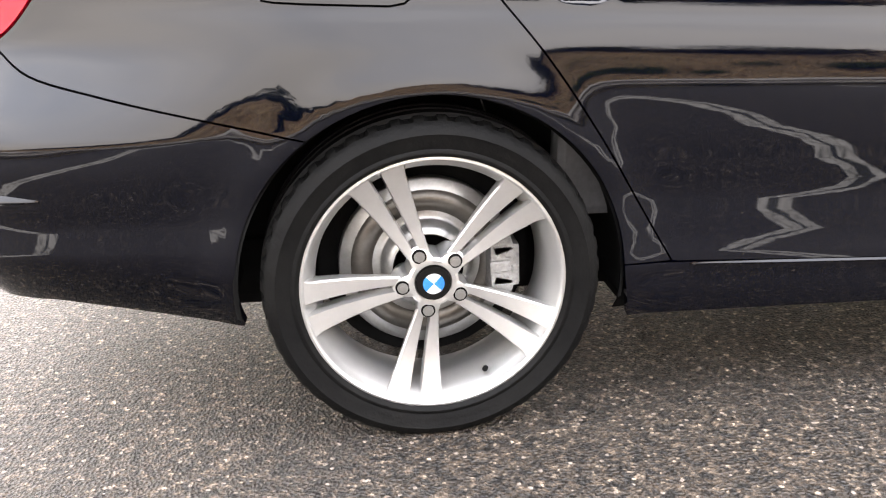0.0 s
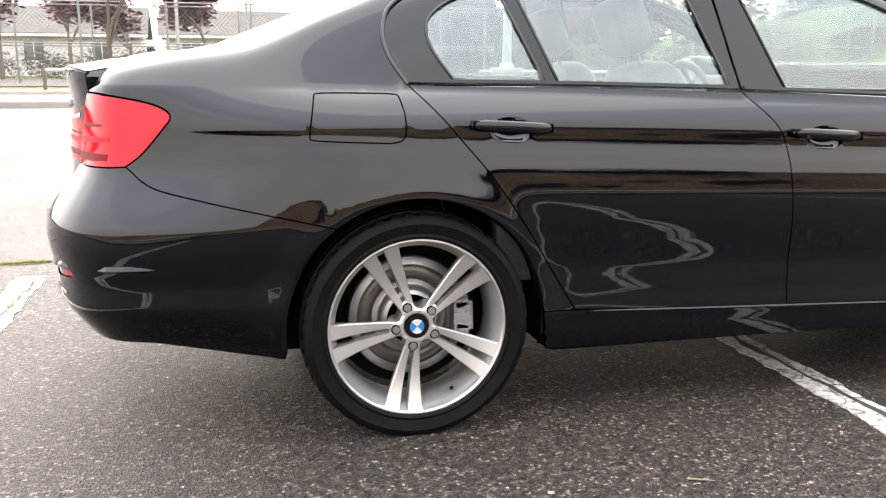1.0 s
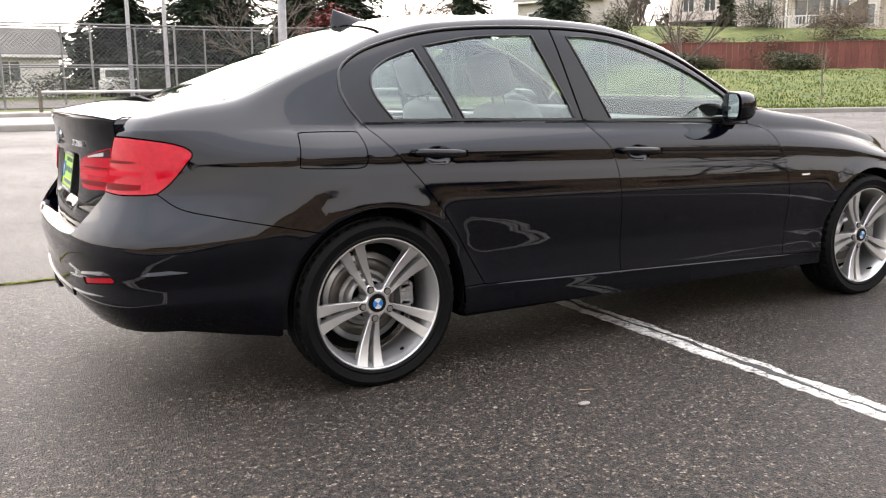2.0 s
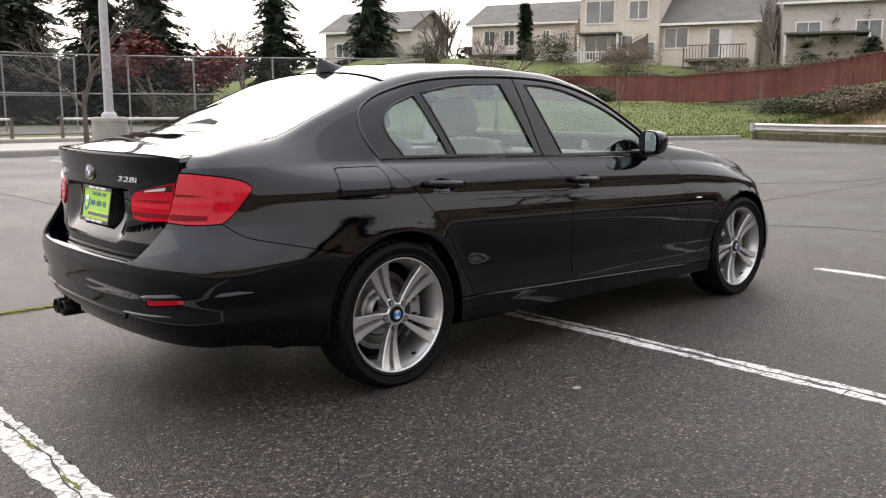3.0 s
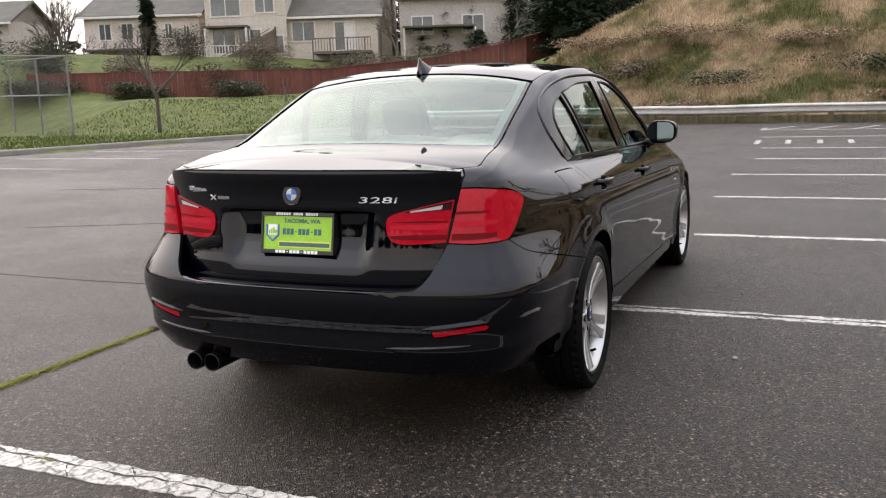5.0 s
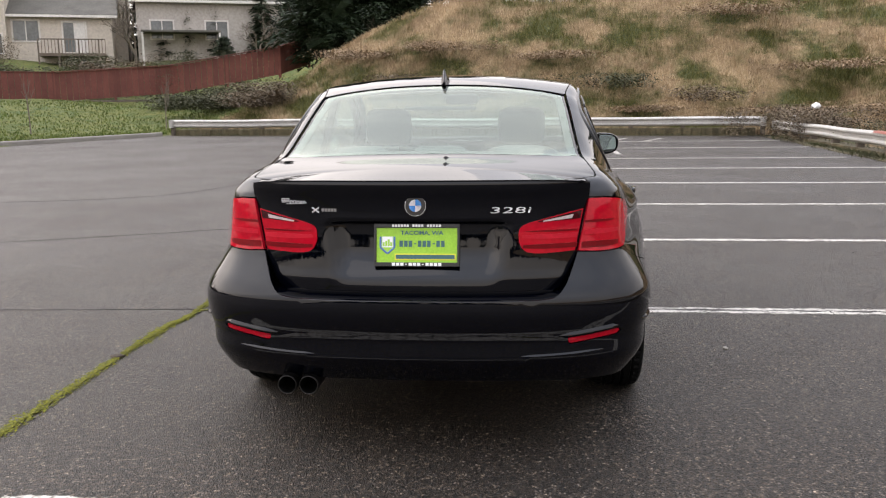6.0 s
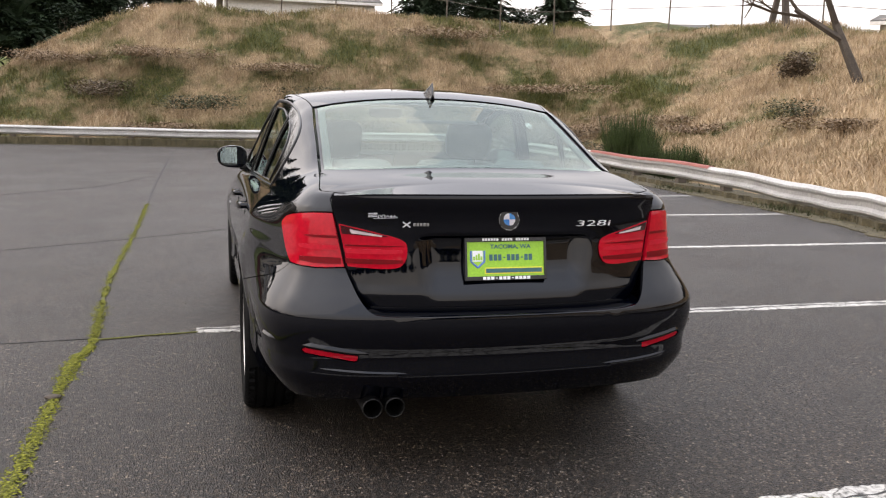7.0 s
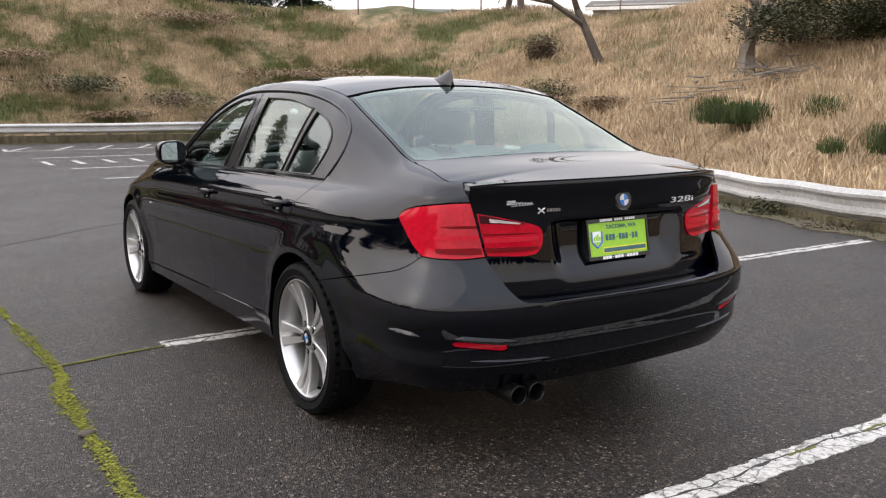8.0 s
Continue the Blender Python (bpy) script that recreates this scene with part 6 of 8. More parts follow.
# ---- the car: cabin ----


def cushion(bm, lo, hi, m=None, puff=0.3):
    """A padded block with rounded, bulging faces."""
    vs = bmesh.ops.create_uvsphere(bm, u_segments=20, v_segments=14, radius=1.0)["verts"]
    for v in vs:
        p = [math.copysign(abs(q) ** 0.42, q) for q in v.co]
        v.co = [(a + b) / 2 + (b - a) / 2 * q for a, b, q in zip(lo, hi, p)]
    if m is not None:
        bmesh.ops.transform(bm, matrix=m, verts=vs)


def seat(x, y, wide, parent, head=True, bench=False):
    m = Matrix.Translation((x, y, 0.0))
    b = bmesh.new()
    cushion(b, (-0.02, -wide / 2, 0.36), (0.52, wide / 2, 0.56), m)
    st = part("seat", b, M_LEATHER, parent, "grey leather rear bench" if bench else "grey leather front seat", smooth=True)
    b = bmesh.new()
    tip = m @ Matrix.Translation((0.02, 0, 0.48)) @ pose(0, 0, 0, 0, -20, 0)
    cushion(b, (-0.13, -wide / 2 + 0.01, -0.05), (0.02, wide / 2 - 0.01, 0.60 if not bench else 0.50), tip)
    part("backrest", b, M_LEATHER, st, smooth=True)
    if head:
        for yy in ((0,) if not bench else (-0.36, 0, 0.36)):
            b = bmesh.new()
            z0 = 0.64 if not bench else 0.53
            cushion(b, (-0.125, yy - 0.125, z0), (-0.015, yy + 0.125, z0 + (0.19 if not bench else 0.13)), tip)
            for d in (-0.05, 0.05):
                vs = tube(b, (-0.065, yy + d, z0 - 0.10), (-0.065, yy + d, z0 + 0.06), 0.006, 0.006, 8)
                bmesh.ops.transform(b, matrix=tip, verts=vs)
            part("headrest", b, M_LEATHER, st, smooth=True)
    return st


seat(1.10, -0.36, 0.50, car)
seat(1.10, 0.36, 0.50, car)
seat(0.22, 0.0, 1.22, car, bench=True)
b = bmesh.new()
box(b, (1.70, -0.70, 0.72), (2.02, 0.70, 0.93), None, 0.05)
box(b, (1.60, 0.16, 0.84), (1.80, 0.58, 0.98), None, 0.04)
part("dashboard", b, M_CABIN, car)
b = bmesh.new()
box(b, (1.64, -0.12, 0.95), (1.67, 0.12, 1.03), pose(0, 0, 0), 0.008)
part("screen", b, M_GLOSSTRIM, car, "flat black dashboard screen")
vs, fs = [], []
SW = Matrix.Translation((1.50, 0.36, 0.86)) @ pose(0, 0, 0, 0, 68, 0)
for i in range(40):
    a = math.tau * i / 40
    for k in range(8):
        q = math.tau * k / 8
        vs.append(SW @ Vector(((0.185 + 0.015 * math.cos(q)) * math.cos(a), (0.185 + 0.015 * math.cos(q)) * math.sin(a), 0.015 * math.sin(q))))
for i in range(40):
    for k in range(8):
        fs.append((i * 8 + k, i * 8 + (k + 1) % 8, ((i + 1) % 40) * 8 + (k + 1) % 8, ((i + 1) % 40) * 8 + k))
st = mesh_object("steering_wheel", vs, fs, M_CABIN, car, smooth=True)
b = bmesh.new()
cushion(b, (-0.07, -0.09, -0.03), (0.07, 0.09, 0.04), SW)
for a in (0, 180, 270):
    tube(b, SW @ Vector((0, 0, 0)), SW @ Vector((0.18 * math.sin(radians(a)) * 1, 0.18 * math.cos(radians(a)), 0)), 0.016, 0.013, 8)
part("wheel_hub", b, M_CABIN, st, smooth=True)
b = bmesh.new()
box(b, (-0.42, -0.56, 0.955), (0.12, 0.56, 0.985), None, 0.01)
part("parcel_shelf", b, M_LEATHER, car, "grey rear parcel shelf")
b = bmesh.new()
cushion(b, (1.33, -0.10, 1.26), (1.38, 0.10, 1.32))
part("inner_mirror", b, M_CABIN, car, smooth=True)
for s in (1, -1):
    b = bmesh.new()
    box(b, (0.25, -s * 0.74 - 0.03, 0.40), (1.86, -s * 0.74 + 0.03, 0.925), None, 0.02)
    part("door_lining", b, M_CABIN, car)

# ---- plants ----
def leaf_material(name, a, b, gloss=0.6):
    m, n, l, p = nodes_of(name)
    g = n.new("ShaderNodeNewGeometry")
    c = ramp(n, l, g.outputs["Random Per Island"], [(0.0, a), (1.0, b)])
    big = noise_node(n, l, g.outputs["Position"], 0.7, 3.0, 0.6)
    c = mixc(n, l, 0.5, c, ramp(n, l, big, [(0.3, (0.5, 0.5, 0.5)), (0.7, (1.3, 1.3, 1.3))]), "MULTIPLY")
    l.new(c, p.inputs["Base Color"])
    p.inputs["Roughness"].default_value = gloss
    p.inputs["Specular IOR Level"].default_value = 0.2
    return m


M_NEEDLE = leaf_material("conifer_needles", (0.00816, 0.0163, 0.00816), (0.0238, 0.0394, 0.0177))
M_NEEDLE2 = leaf_material("grey_green_needles", (0.0136, 0.0218, 0.0122), (0.0374, 0.051, 0.0272))
M_REDLEAF = leaf_material("dark_red_leaves", (0.085, 0.020, 0.019), (0.215, 0.060, 0.050))
M_PLUM = leaf_material("plum_leaves", (0.0884, 0.0306, 0.0374), (0.204, 0.0816, 0.0884))
M_SCRUB = leaf_material("scrub_leaves", (0.0238, 0.0286, 0.0122), (0.068, 0.0714, 0.0306))
M_BROOM = leaf_material("broom_stems", (0.017, 0.0286, 0.00816), (0.0578, 0.0816, 0.0238))
M_BRAMBLE = leaf_material("bramble_leaves", (0.06, 0.044, 0.028), (0.17, 0.125, 0.08))
M_BRACKEN = leaf_material("dead_bracken", (0.13, 0.085, 0.050), (0.29, 0.20, 0.12))
M_BARK = surface("bark", (0.0363, 0.0297, 0.0238), (0.0858, 0.0693, 0.0561), 3.0, 0.95, bump=0.6, fine=25, world_co=True)
M_GREYBARK = surface("grey_bark", (0.0924, 0.0792, 0.066), (0.178, 0.155, 0.132), 3.0, 0.95, bump=0.6, fine=25, world_co=True)


def dry_grass_material():
    m, n, l, p = nodes_of("dry_grass")
    g = n.new("ShaderNodeNewGeometry")
    big = noise_node(n, l, g.outputs["Position"], 0.42, 6.0, 0.68, (1, 1, 1.6))
    big = toward_far(n, l, g.outputs["Position"], big)
    tan = ramp(n, l, g.outputs["Random Per Island"], [(0.0, (0.29, 0.225, 0.158)), (0.5, (0.39, 0.31, 0.222)), (1.0, (0.50, 0.41, 0.305))])
    mid = noise_node(n, l, g.outputs["Position"], 0.7, 4.0, 0.65)
    tan = mixc(n, l, 0.8, tan, ramp(n, l, mid, [(0.36, (0.50, 0.45, 0.41)), (0.60, (1.12, 1.09, 1.05))]), "MULTIPLY")
    grn = ramp(n, l, g.outputs["Random Per Island"], [(0.0, (0.046, 0.056, 0.017)), (1.0, (0.135, 0.138, 0.047))])
    c = mixc(n, l, ramp(n, l, big, [(0.49, (0, 0, 0)), (0.62, (1, 1, 1))]), tan, grn)
    c = mixc(n, l, 1.0, c, (1.06, 1.0, 0.90), "MULTIPLY")
    l.new(c, p.inputs["Base Color"])
    p.inputs["Roughness"].default_value = 0.8
    p.inputs["Specular IOR Level"].default_value = 0.2
    return m


M_DRYGRASS = dry_grass_material()


def blades(name, count, place, tall, wide, material, label, category, seed, lean=0.35, keep=None):
    """A great many grass blades in one mesh."""
    r = np.random.RandomState(seed)
    P = place(r, count)
    n = len(P)
    z = np.array([land(float(x), float(y)) for x, y in P])
    h = tall * r.uniform(0.45, 1.15, n) * (0.75 + 0.5 * np.array([noise.noise(Vector((float(x) * 0.5, float(y) * 0.5, 7.0))) for x, y in P]))
    a = r.uniform(0, math.tau, n)
    d = np.stack([np.cos(a), np.sin(a)], 1)
    b = r.uniform(0, math.tau, n)
    bend = np.stack([np.cos(b), np.sin(b)], 1) * (h * lean * r.uniform(0.2, 1.2, n))[:, None]
    w = (wide * r.uniform(0.6, 1.3, n))[:, None]
    V = np.zeros((n, 5, 3))
    V[:, 0, :2], V[:, 1, :2] = P - d * w, P + d * w
    V[:, 2, :2], V[:, 3, :2] = P + bend * 0.35 + d * w * 0.8, P + bend * 0.35 - d * w * 0.8
    V[:, 4, :2] = P + bend
    V[:, 0, 2] = V[:, 1, 2] = z - 0.04
    V[:, 2, 2] = V[:, 3, 2] = z + h * 0.6
    V[:, 4, 2] = z + h
    me = bpy.data.meshes.new(name)
    idx = np.arange(n)[:, None] * 5
    quads = idx + np.array([0, 1, 2, 3])
    tris = idx + np.array([3, 2, 4])
    loops = np.concatenate([quads, tris], 1).ravel()
    starts = (np.arange(n)[:, None] * 7 + np.array([0, 4])).ravel()
    me.vertices.add(n * 5)
    me.vertices.foreach_set("co", V.ravel())
    me.loops.add(len(loops))
    me.loops.foreach_set("vertex_index", loops.astype(np.int32))
    me.polygons.add(n * 2)
    me.polygons.foreach_set("loop_start", starts.astype(np.int32))
    me.update(calc_edges=True)
    me.validate()
    me.materials.append(material)
    return tagged(new(name, me), label, category, kind="stuff")


def on_bank(r, count):
    """Places on the bank, thicker where it faces the car park."""
    x = r.uniform(-14, 30, count)
    f = r.uniform(0.12, 1, count) ** 1.25 * 15
    side = np.stack([x, -6.85 - 0.058 * x - f], 1)
    k = int(count * 0.62)
    y = r.uniform(-15, 12.5, k)
    g = 0.35 + r.uniform(0, 1, k) ** 1.1 * 9.0
    far = np.stack([26.72 + 0.171 * y + g, y], 1)
    return np.concatenate([side, far])


blades("dry_grass", 125000, on_bank, 0.34, 0.010, M_DRYGRASS, "tall dry straw-coloured grass on the bank", "grass", 3, 1.0)


def verge(r, count):
    x = r.uniform(-10, 25, count)
    a = np.stack([x, np.array([rail_y(q) for q in x]) + r.normal(0.10, 0.16, count)], 1)
    y = r.uniform(-8, 13, count // 2)
    b = np.stack([26.72 + 0.171 * y - 0.15 + r.normal(0, 0.16, count // 2), y], 1)
    return np.concatenate([a, b])


M_VERGE = leaf_material("verge_weeds", (0.045, 0.06, 0.014), (0.17, 0.165, 0.045))
blades("verge_moss", 9000, lambda r, c: verge(r, c) + np.array((0.0, 0.16)), 0.06, 0.014, M_VERGE, "low yellow-green moss and weeds below the rail", "weeds", 15, 0.8)
blades("verge_weeds", 15000, verge, 0.20, 0.012, M_SCRUB, "low green weeds along the rail's foot", "weeds", 5, 0.7)


def lawn_spots(r, count):
    x = r.uniform(14.6, 40, count)
    y = np.array([kerb_y(float(q)) for q in x]) + 0.3 + r.uniform(0, 1, count) ** 1.4 * 12
    ok = (x < 26) | (y > 8)
    return np.stack([x, y], 1)[ok]


M_LAWN = leaf_material("lawn_grass", (0.050, 0.082, 0.015), (0.125, 0.150, 0.036))
blades("lawn_grass", 16000, lawn_spots, 0.11, 0.022, M_LAWN, "short green and yellow lawn grass", "grass", 6, 0.6)


def cards(bm_v, bm_f, c, size, r, flat=0.0):
    """A small leaf or clump: one bent quad in a chance direction."""
    a, t = r.uniform(0, math.tau), r.uniform(-0.9, 0.9) * (1 - flat)
    u = Vector((math.cos(a), math.sin(a), 0.35 * t))
    w = Vector((-math.sin(a) * 0.8, math.cos(a) * 0.8, t)).normalized()
    k = len(bm_v)
    s1, s2 = size * r.uniform(0.6, 1.2), size * r.uniform(0.35, 0.7)
    bm_v += [c - u * s1 * 0.5, c + w * s2 * 0.5, c + u * s1 * 0.5 - Vector((0, 0, s1 * 0.12)), c - w * s2 * 0.5]
    bm_f.append((k, k + 1, k + 2, k + 3))


def spray(bm_v, bm_f, c, a, size, r):
    """A drooping spray of needles: a slim bent blade along the bough."""
    u, w = Vector((math.cos(a), math.sin(a), 0)), Vector((-math.sin(a), math.cos(a), r.uniform(-0.5, 0.5)))
    k, n1, n2 = len(bm_v), size * r.uniform(0.7, 1.4), size * r.uniform(0.10, 0.20)
    drop = n1 * r.uniform(0.15, 0.55)
    bm_v += [c - w * n2 * 0.6, c + w * n2 * 0.6, c + u * n1 * 0.55 + w * n2 - Vector((0, 0, drop * 0.35)), c + u * n1 - Vector((0, 0, drop)), c + u * n1 * 0.55 - w * n2 - Vector((0, 0, drop * 0.35))]
    bm_f.append((k, k + 1, k + 2, k + 3, k + 4))


def conifer(x, y, tall, spread, seed, label, mat=None, z=None, density=1.0):
    """A fir: a tapered trunk, whorls of drooping boughs, each hung with many small sprays."""
    r = random.Random(seed)
    base = Vector((x, y, land(x, y) if z is None else z))
    tree = tagged(new("conifer"), label, "tree", "trees round the car park")
    tree.matrix_basis = Matrix.Translation(base)
    b = bmesh.new()
    tube(b, (0, 0, -0.3), (0, 0, tall * 0.97), tall * 0.018 + 0.06, 0.02, 8)
    part("trunk", b, M_BARK, tree)
    vs, fs = [], []
    # the dark inner mass of the crown
    for i in range(24):
        for k in range(15):
            a = math.tau * (k + 0.5 * (i % 2)) / 15
            rr = spread * 0.33 * (1 - i / 24.5) ** 0.85 * r.uniform(0.45, 1.35)
            vs.append(Vector((math.cos(a) * rr, math.sin(a) * rr, tall * (0.08 + 0.90 * i / 23) + r.uniform(-0.2, 0.2))))
    for i in range(23):
        for k in range(15):
            fs.append((i * 15 + k, i * 15 + (k + 1) % 15, (i + 1) * 15 + (k + 1) % 15, (i + 1) * 15 + k))
    levels = int(tall * 2.9 * density) + 8
    for i in range(levels):
        t = (i + r.random()) / levels
        h = tall * (0.06 + 0.93 * t)
        reach = spread * (1 - t) ** 0.85 * r.uniform(0.55, 1.12) + 0.15
        for k in range(r.randint(5, 7)):
            a = r.uniform(0, math.tau)
            rr = reach * r.uniform(0.6, 1.1)
            n = max(3, int(rr * 3.2))
            for j in range(n):
                q = (j + 0.5) / n
                c = Vector((math.cos(a) * rr * q, math.sin(a) * rr * q, h - rr * 0.32 * q * q + 0.1 * rr * q))
                for _ in range(8):
                    spray(vs, fs, c + Vector((r.gauss(0, 0.15), r.gauss(0, 0.15), r.gauss(-0.06, 0.10))) * (0.5 + rr * 0.25), a + r.gauss(0, 0.75), 0.30 + 0.085 * rr, r)
    mesh_object("crown", vs, fs, mat or M_NEEDLE, tree)
    return tree


def branching(vs, fs, p, d, length, rad, depth, r, tips, spread=0.6, lift=0.15):
    """Tapered limbs that fork, as three- or five-sided bars."""
    n = 5 if depth > 2 else 3
    q = p + d * length
    k = len(vs)
    side = d.orthogonal().normalized()
    up = d.cross(side)
    for c, rd in ((p, rad), (q, rad * 0.68)):
        for i in range(n):
            a = math.tau * i / n
            vs.append(c + (side * math.cos(a) + up * math.sin(a)) * rd)
    for i in range(n):
        j = (i + 1) % n
        fs.append((k + i, k + j, k + n + j, k + n + i))
    if depth == 0:
        tips.append(q)
        return
    for _ in range(r.choice((2, 3, 3)) if depth > 1 else 3):
        e = (d + Vector((r.gauss(0, spread), r.gauss(0, spread), r.gauss(lift, spread * 0.6)))).normalized()
        branching(vs, fs, q - d * length * r.uniform(0, 0.35), e, length * r.uniform(0.60, 0.82), rad * 0.62, depth - 1, r, tips, spread, lift)


def bare_tree(x, y, tall, seed, label, depth=5, rad=0.12, mat=None, z=None, leaves=None, leaf_size=0.3, leaf_count=3, spread=0.5, name="bare_tree", lean=(0, 0)):
    r = random.Random(seed)
    base = Vector((x, y, land(x, y) if z is None else z))
    tree = tagged(new(name), label, "tree", "trees round the car park")
    tree.matrix_basis = Matrix.Translation(base)
    vs, fs, tips = [], [], []
    branching(vs, fs, Vector((0, 0, -0.2)), Vector((lean[0], lean[1], 1)).normalized(), tall * 0.30, rad, depth, r, tips, spread)
    mesh_object("trunk", vs, fs, mat or M_GREYBARK, tree)
    if leaves:
        lv, lf = [], []
        for t in tips:
            for _ in range(leaf_count):
                cards(lv, lf, t + Vector((r.gauss(0, 0.35), r.gauss(0, 0.35), r.gauss(0, 0.3))), leaf_size, r)
        mesh_object("crown", lv, lf, leaves, tree)
    return tree


def bush(x, y, w, tall, seed, label, mat, count=420, size=0.16, name="bush", upright=False, z=None):
    r = random.Random(seed)
    base = Vector((x, y, land(x, y) if z is None else z))
    if upright:
        count *= 3
    else:
        count, size = int(count * 2.6), size * 0.58
    vs, fs = [], []
    clumps = [(r.gauss(0, w * 0.30), r.gauss(0, w * 0.24), r.uniform(0.5, 1.0)) for _ in range(9)]
    for _ in range(count):
        cx, cy, ch = r.choice(clumps)
        if upright:
            a = Vector((cx + r.gauss(0, w * 0.06), cy + r.gauss(0, w * 0.06), 0))
            lean_ = Vector((r.gauss(0, 0.16), r.gauss(0, 0.16), 1.0)).normalized()
            h = tall * ch * r.uniform(0.5, 1.05)
            k = len(vs)
            s = Vector((r.uniform(-1, 1), r.uniform(-1, 1), 0)).normalized() * 0.0055
            t0, t1 = a + lean_ * h * r.uniform(0.0, 0.45), a + lean_ * h
            vs += [t0 - s, t0 + s, t1 + s * 0.4, t1 - s * 0.4]
            fs.append((k, k + 1, k + 2, k + 3))
        else:
            t = r.random() ** 0.7
            cards(vs, fs, Vector((cx + r.gauss(0, w * 0.12), cy + r.gauss(0, w * 0.12), tall * ch * t)), size, r)
    ob = mesh_object(name, [base + v for v in vs], fs, mat)
    for cx, cy, ch in clumps[:4]:
        sv, sf = [], []
        d = Vector((r.gauss(0, 0.2), r.gauss(0, 0.2), 1.0)).normalized()
        branching(sv, sf, Vector((cx, cy, -0.05)), d, tall * ch * 0.34, 0.006 + 0.008 * tall, 3, r, [], 0.5)
        mesh_object("stem", [base + v for v in sv], sf, M_BARK, ob, label="thin forked brown stem")
    if name == "weed":
        return tagged(ob, label, "weeds", kind="stuff")
    return tagged(ob, label, "bush", "bushes on the bank")


# on the bank and its crest
bush(3.1, -6.22, 0.45, 0.42, 18, "straggling green weed grown through the rail", M_SCRUB, 240, 0.09, "weed")
bush(2.0, -5.75, 0.5, 0.22, 19, "low brown and green weeds at the rail", M_BRAMBLE, 200, 0.08, "weed")
bush(15.3, -8.7, 0.9, 1.55, 1, "upright dark green broom bush beside the rail", M_BROOM, 1500, name="broom_bush", upright=True)
bush(12.9, -8.55, 1.5, 0.9, 2, "low green broom bush beside the rail", M_BROOM, 1300, name="broom_bush", upright=True)
bush(24.4, -9.1, 2.6, 1.05, 3, "brown bramble heap beside the rail", M_BRAMBLE, 3600, 0.12, "bramble")
bush(21.4, -8.95, 2.6, 1.0, 13, "brown bramble heap beside the rail", M_BRAMBLE, 3000, 0.12, "bramble")
bush(17.6, -8.75, 1.8, 0.7, 14, "small green bush beside the rail", M_SCRUB, 500, 0.12)
bush(7.6, -11.6, 2.8, 0.6, 4, "dark green broom patch in dry grass", M_BROOM, 1600, name="broom_bush", upright=True)
bush(3.6, -10.2, 1.6, 0.5, 15, "dark green broom patch in dry grass", M_BROOM, 800, name="broom_bush", upright=True)
bush(8.6, -16.0, 3.6, 1.4, 5, "dark scrub on the bank's crest", M_SCRUB, 9000, 0.15)
bush(5.6, -16.2, 4.5, 1.6, 6, "dark scrub on the bank's crest", M_SCRUB, 9000, 0.15)
bush(20.4, -16.8, 1.3, 0.9, 16, "brown scrub on the bank", M_BRAMBLE, 900, 0.18)
bush(34.0, 10.5, 4.0, 1.1, 7, "brown scrub on the bank", M_BRAMBLE, 5200, 0.19)
bush(37.5, 14.0, 5.0, 1.0, 8, "dark olive scrub before the red fence", M_SCRUB, 6500, 0.19)
bush(31.5, 5.0, 3.0, 0.7, 9, "brown scrub on the bank", M_BRAMBLE, 900, 0.18)
bush(29.8, -3.5, 4.0, 0.6, 10, "green scrub on the bank", M_SCRUB, 900, 0.18)
bush(28.6, -6.8, 3.0, 0.6, 11, "brown scrub on the bank", M_BRAMBLE, 900, 0.18)
bush(30.2, 1.0, 3.0, 0.6, 12, "green scrub on the bank", M_SCRUB, 900, 0.18)
bush(16.0, -13.6, 1.2, 0.55, 17, "small dark bush on the bank", M_SCRUB, 350, 0.14)

for i, (x, y, w, t) in enumerate(((32.5, 36.5, 3.5, 2.4), (35.5, 32.5, 3.5, 2.2), (38.0, 29.0, 3.5, 2.0), (40.5, 26.0, 3.5, 2.0), (42.5, 22.5, 3.5, 2.2), (44.5, 19.0, 3.5, 2.6), (46.5, 16.5, 4.0, 2.8), (28.0, 38.5, 4.0, 2.6), (24.0, 41.0, 4.0, 2.4), (20.0, 42.0, 4.0, 2.0), (48.5, 33.0, 4.5, 2.4), (50.5, 28.0, 4.5, 2.4), (46.0, 38.0, 4.5, 2.4), (52.0, 23.5, 4.5, 2.6))):
    bush(x, y, w, t, 200 + i, "dark garden shrub behind the red fence", (M_SCRUB, M_BRAMBLE, M_SCRUB)[i % 3], 3400, 0.2, "garden_shrub")
for i in range(9):
    bush(-28 + 4.6 * i, 51.5, 4.5, 1.7, 230 + i, "clipped dark hedge behind the court", M_SCRUB, 1000, 0.3, "hedge", z=0.1)
# brown bramble mats lying in the grass of the bank
for i, (x, y, w) in enumerate(((27.6, -9.6, 3.4), (29.0, -12.0, 4.0), (25.6, -12.4, 3.6), (22.6, -13.2, 3.2), (28.4, -5.0, 3.4), (31.2, -1.4, 3.6), (29.2, 2.8, 3.0), (32.6, 3.0, 3.8), (19.4, -12.6, 2.6), (13.2, -12.9, 2.2), (34.0, 6.6, 3.6), (32.0, -8.6, 4.0))):
    bush(x, y, w, 0.28 + 0.05 * (i % 4), 300 + i, "brown bramble mat lying in the dry grass", M_BRACKEN, 1700, 0.15, "bramble")

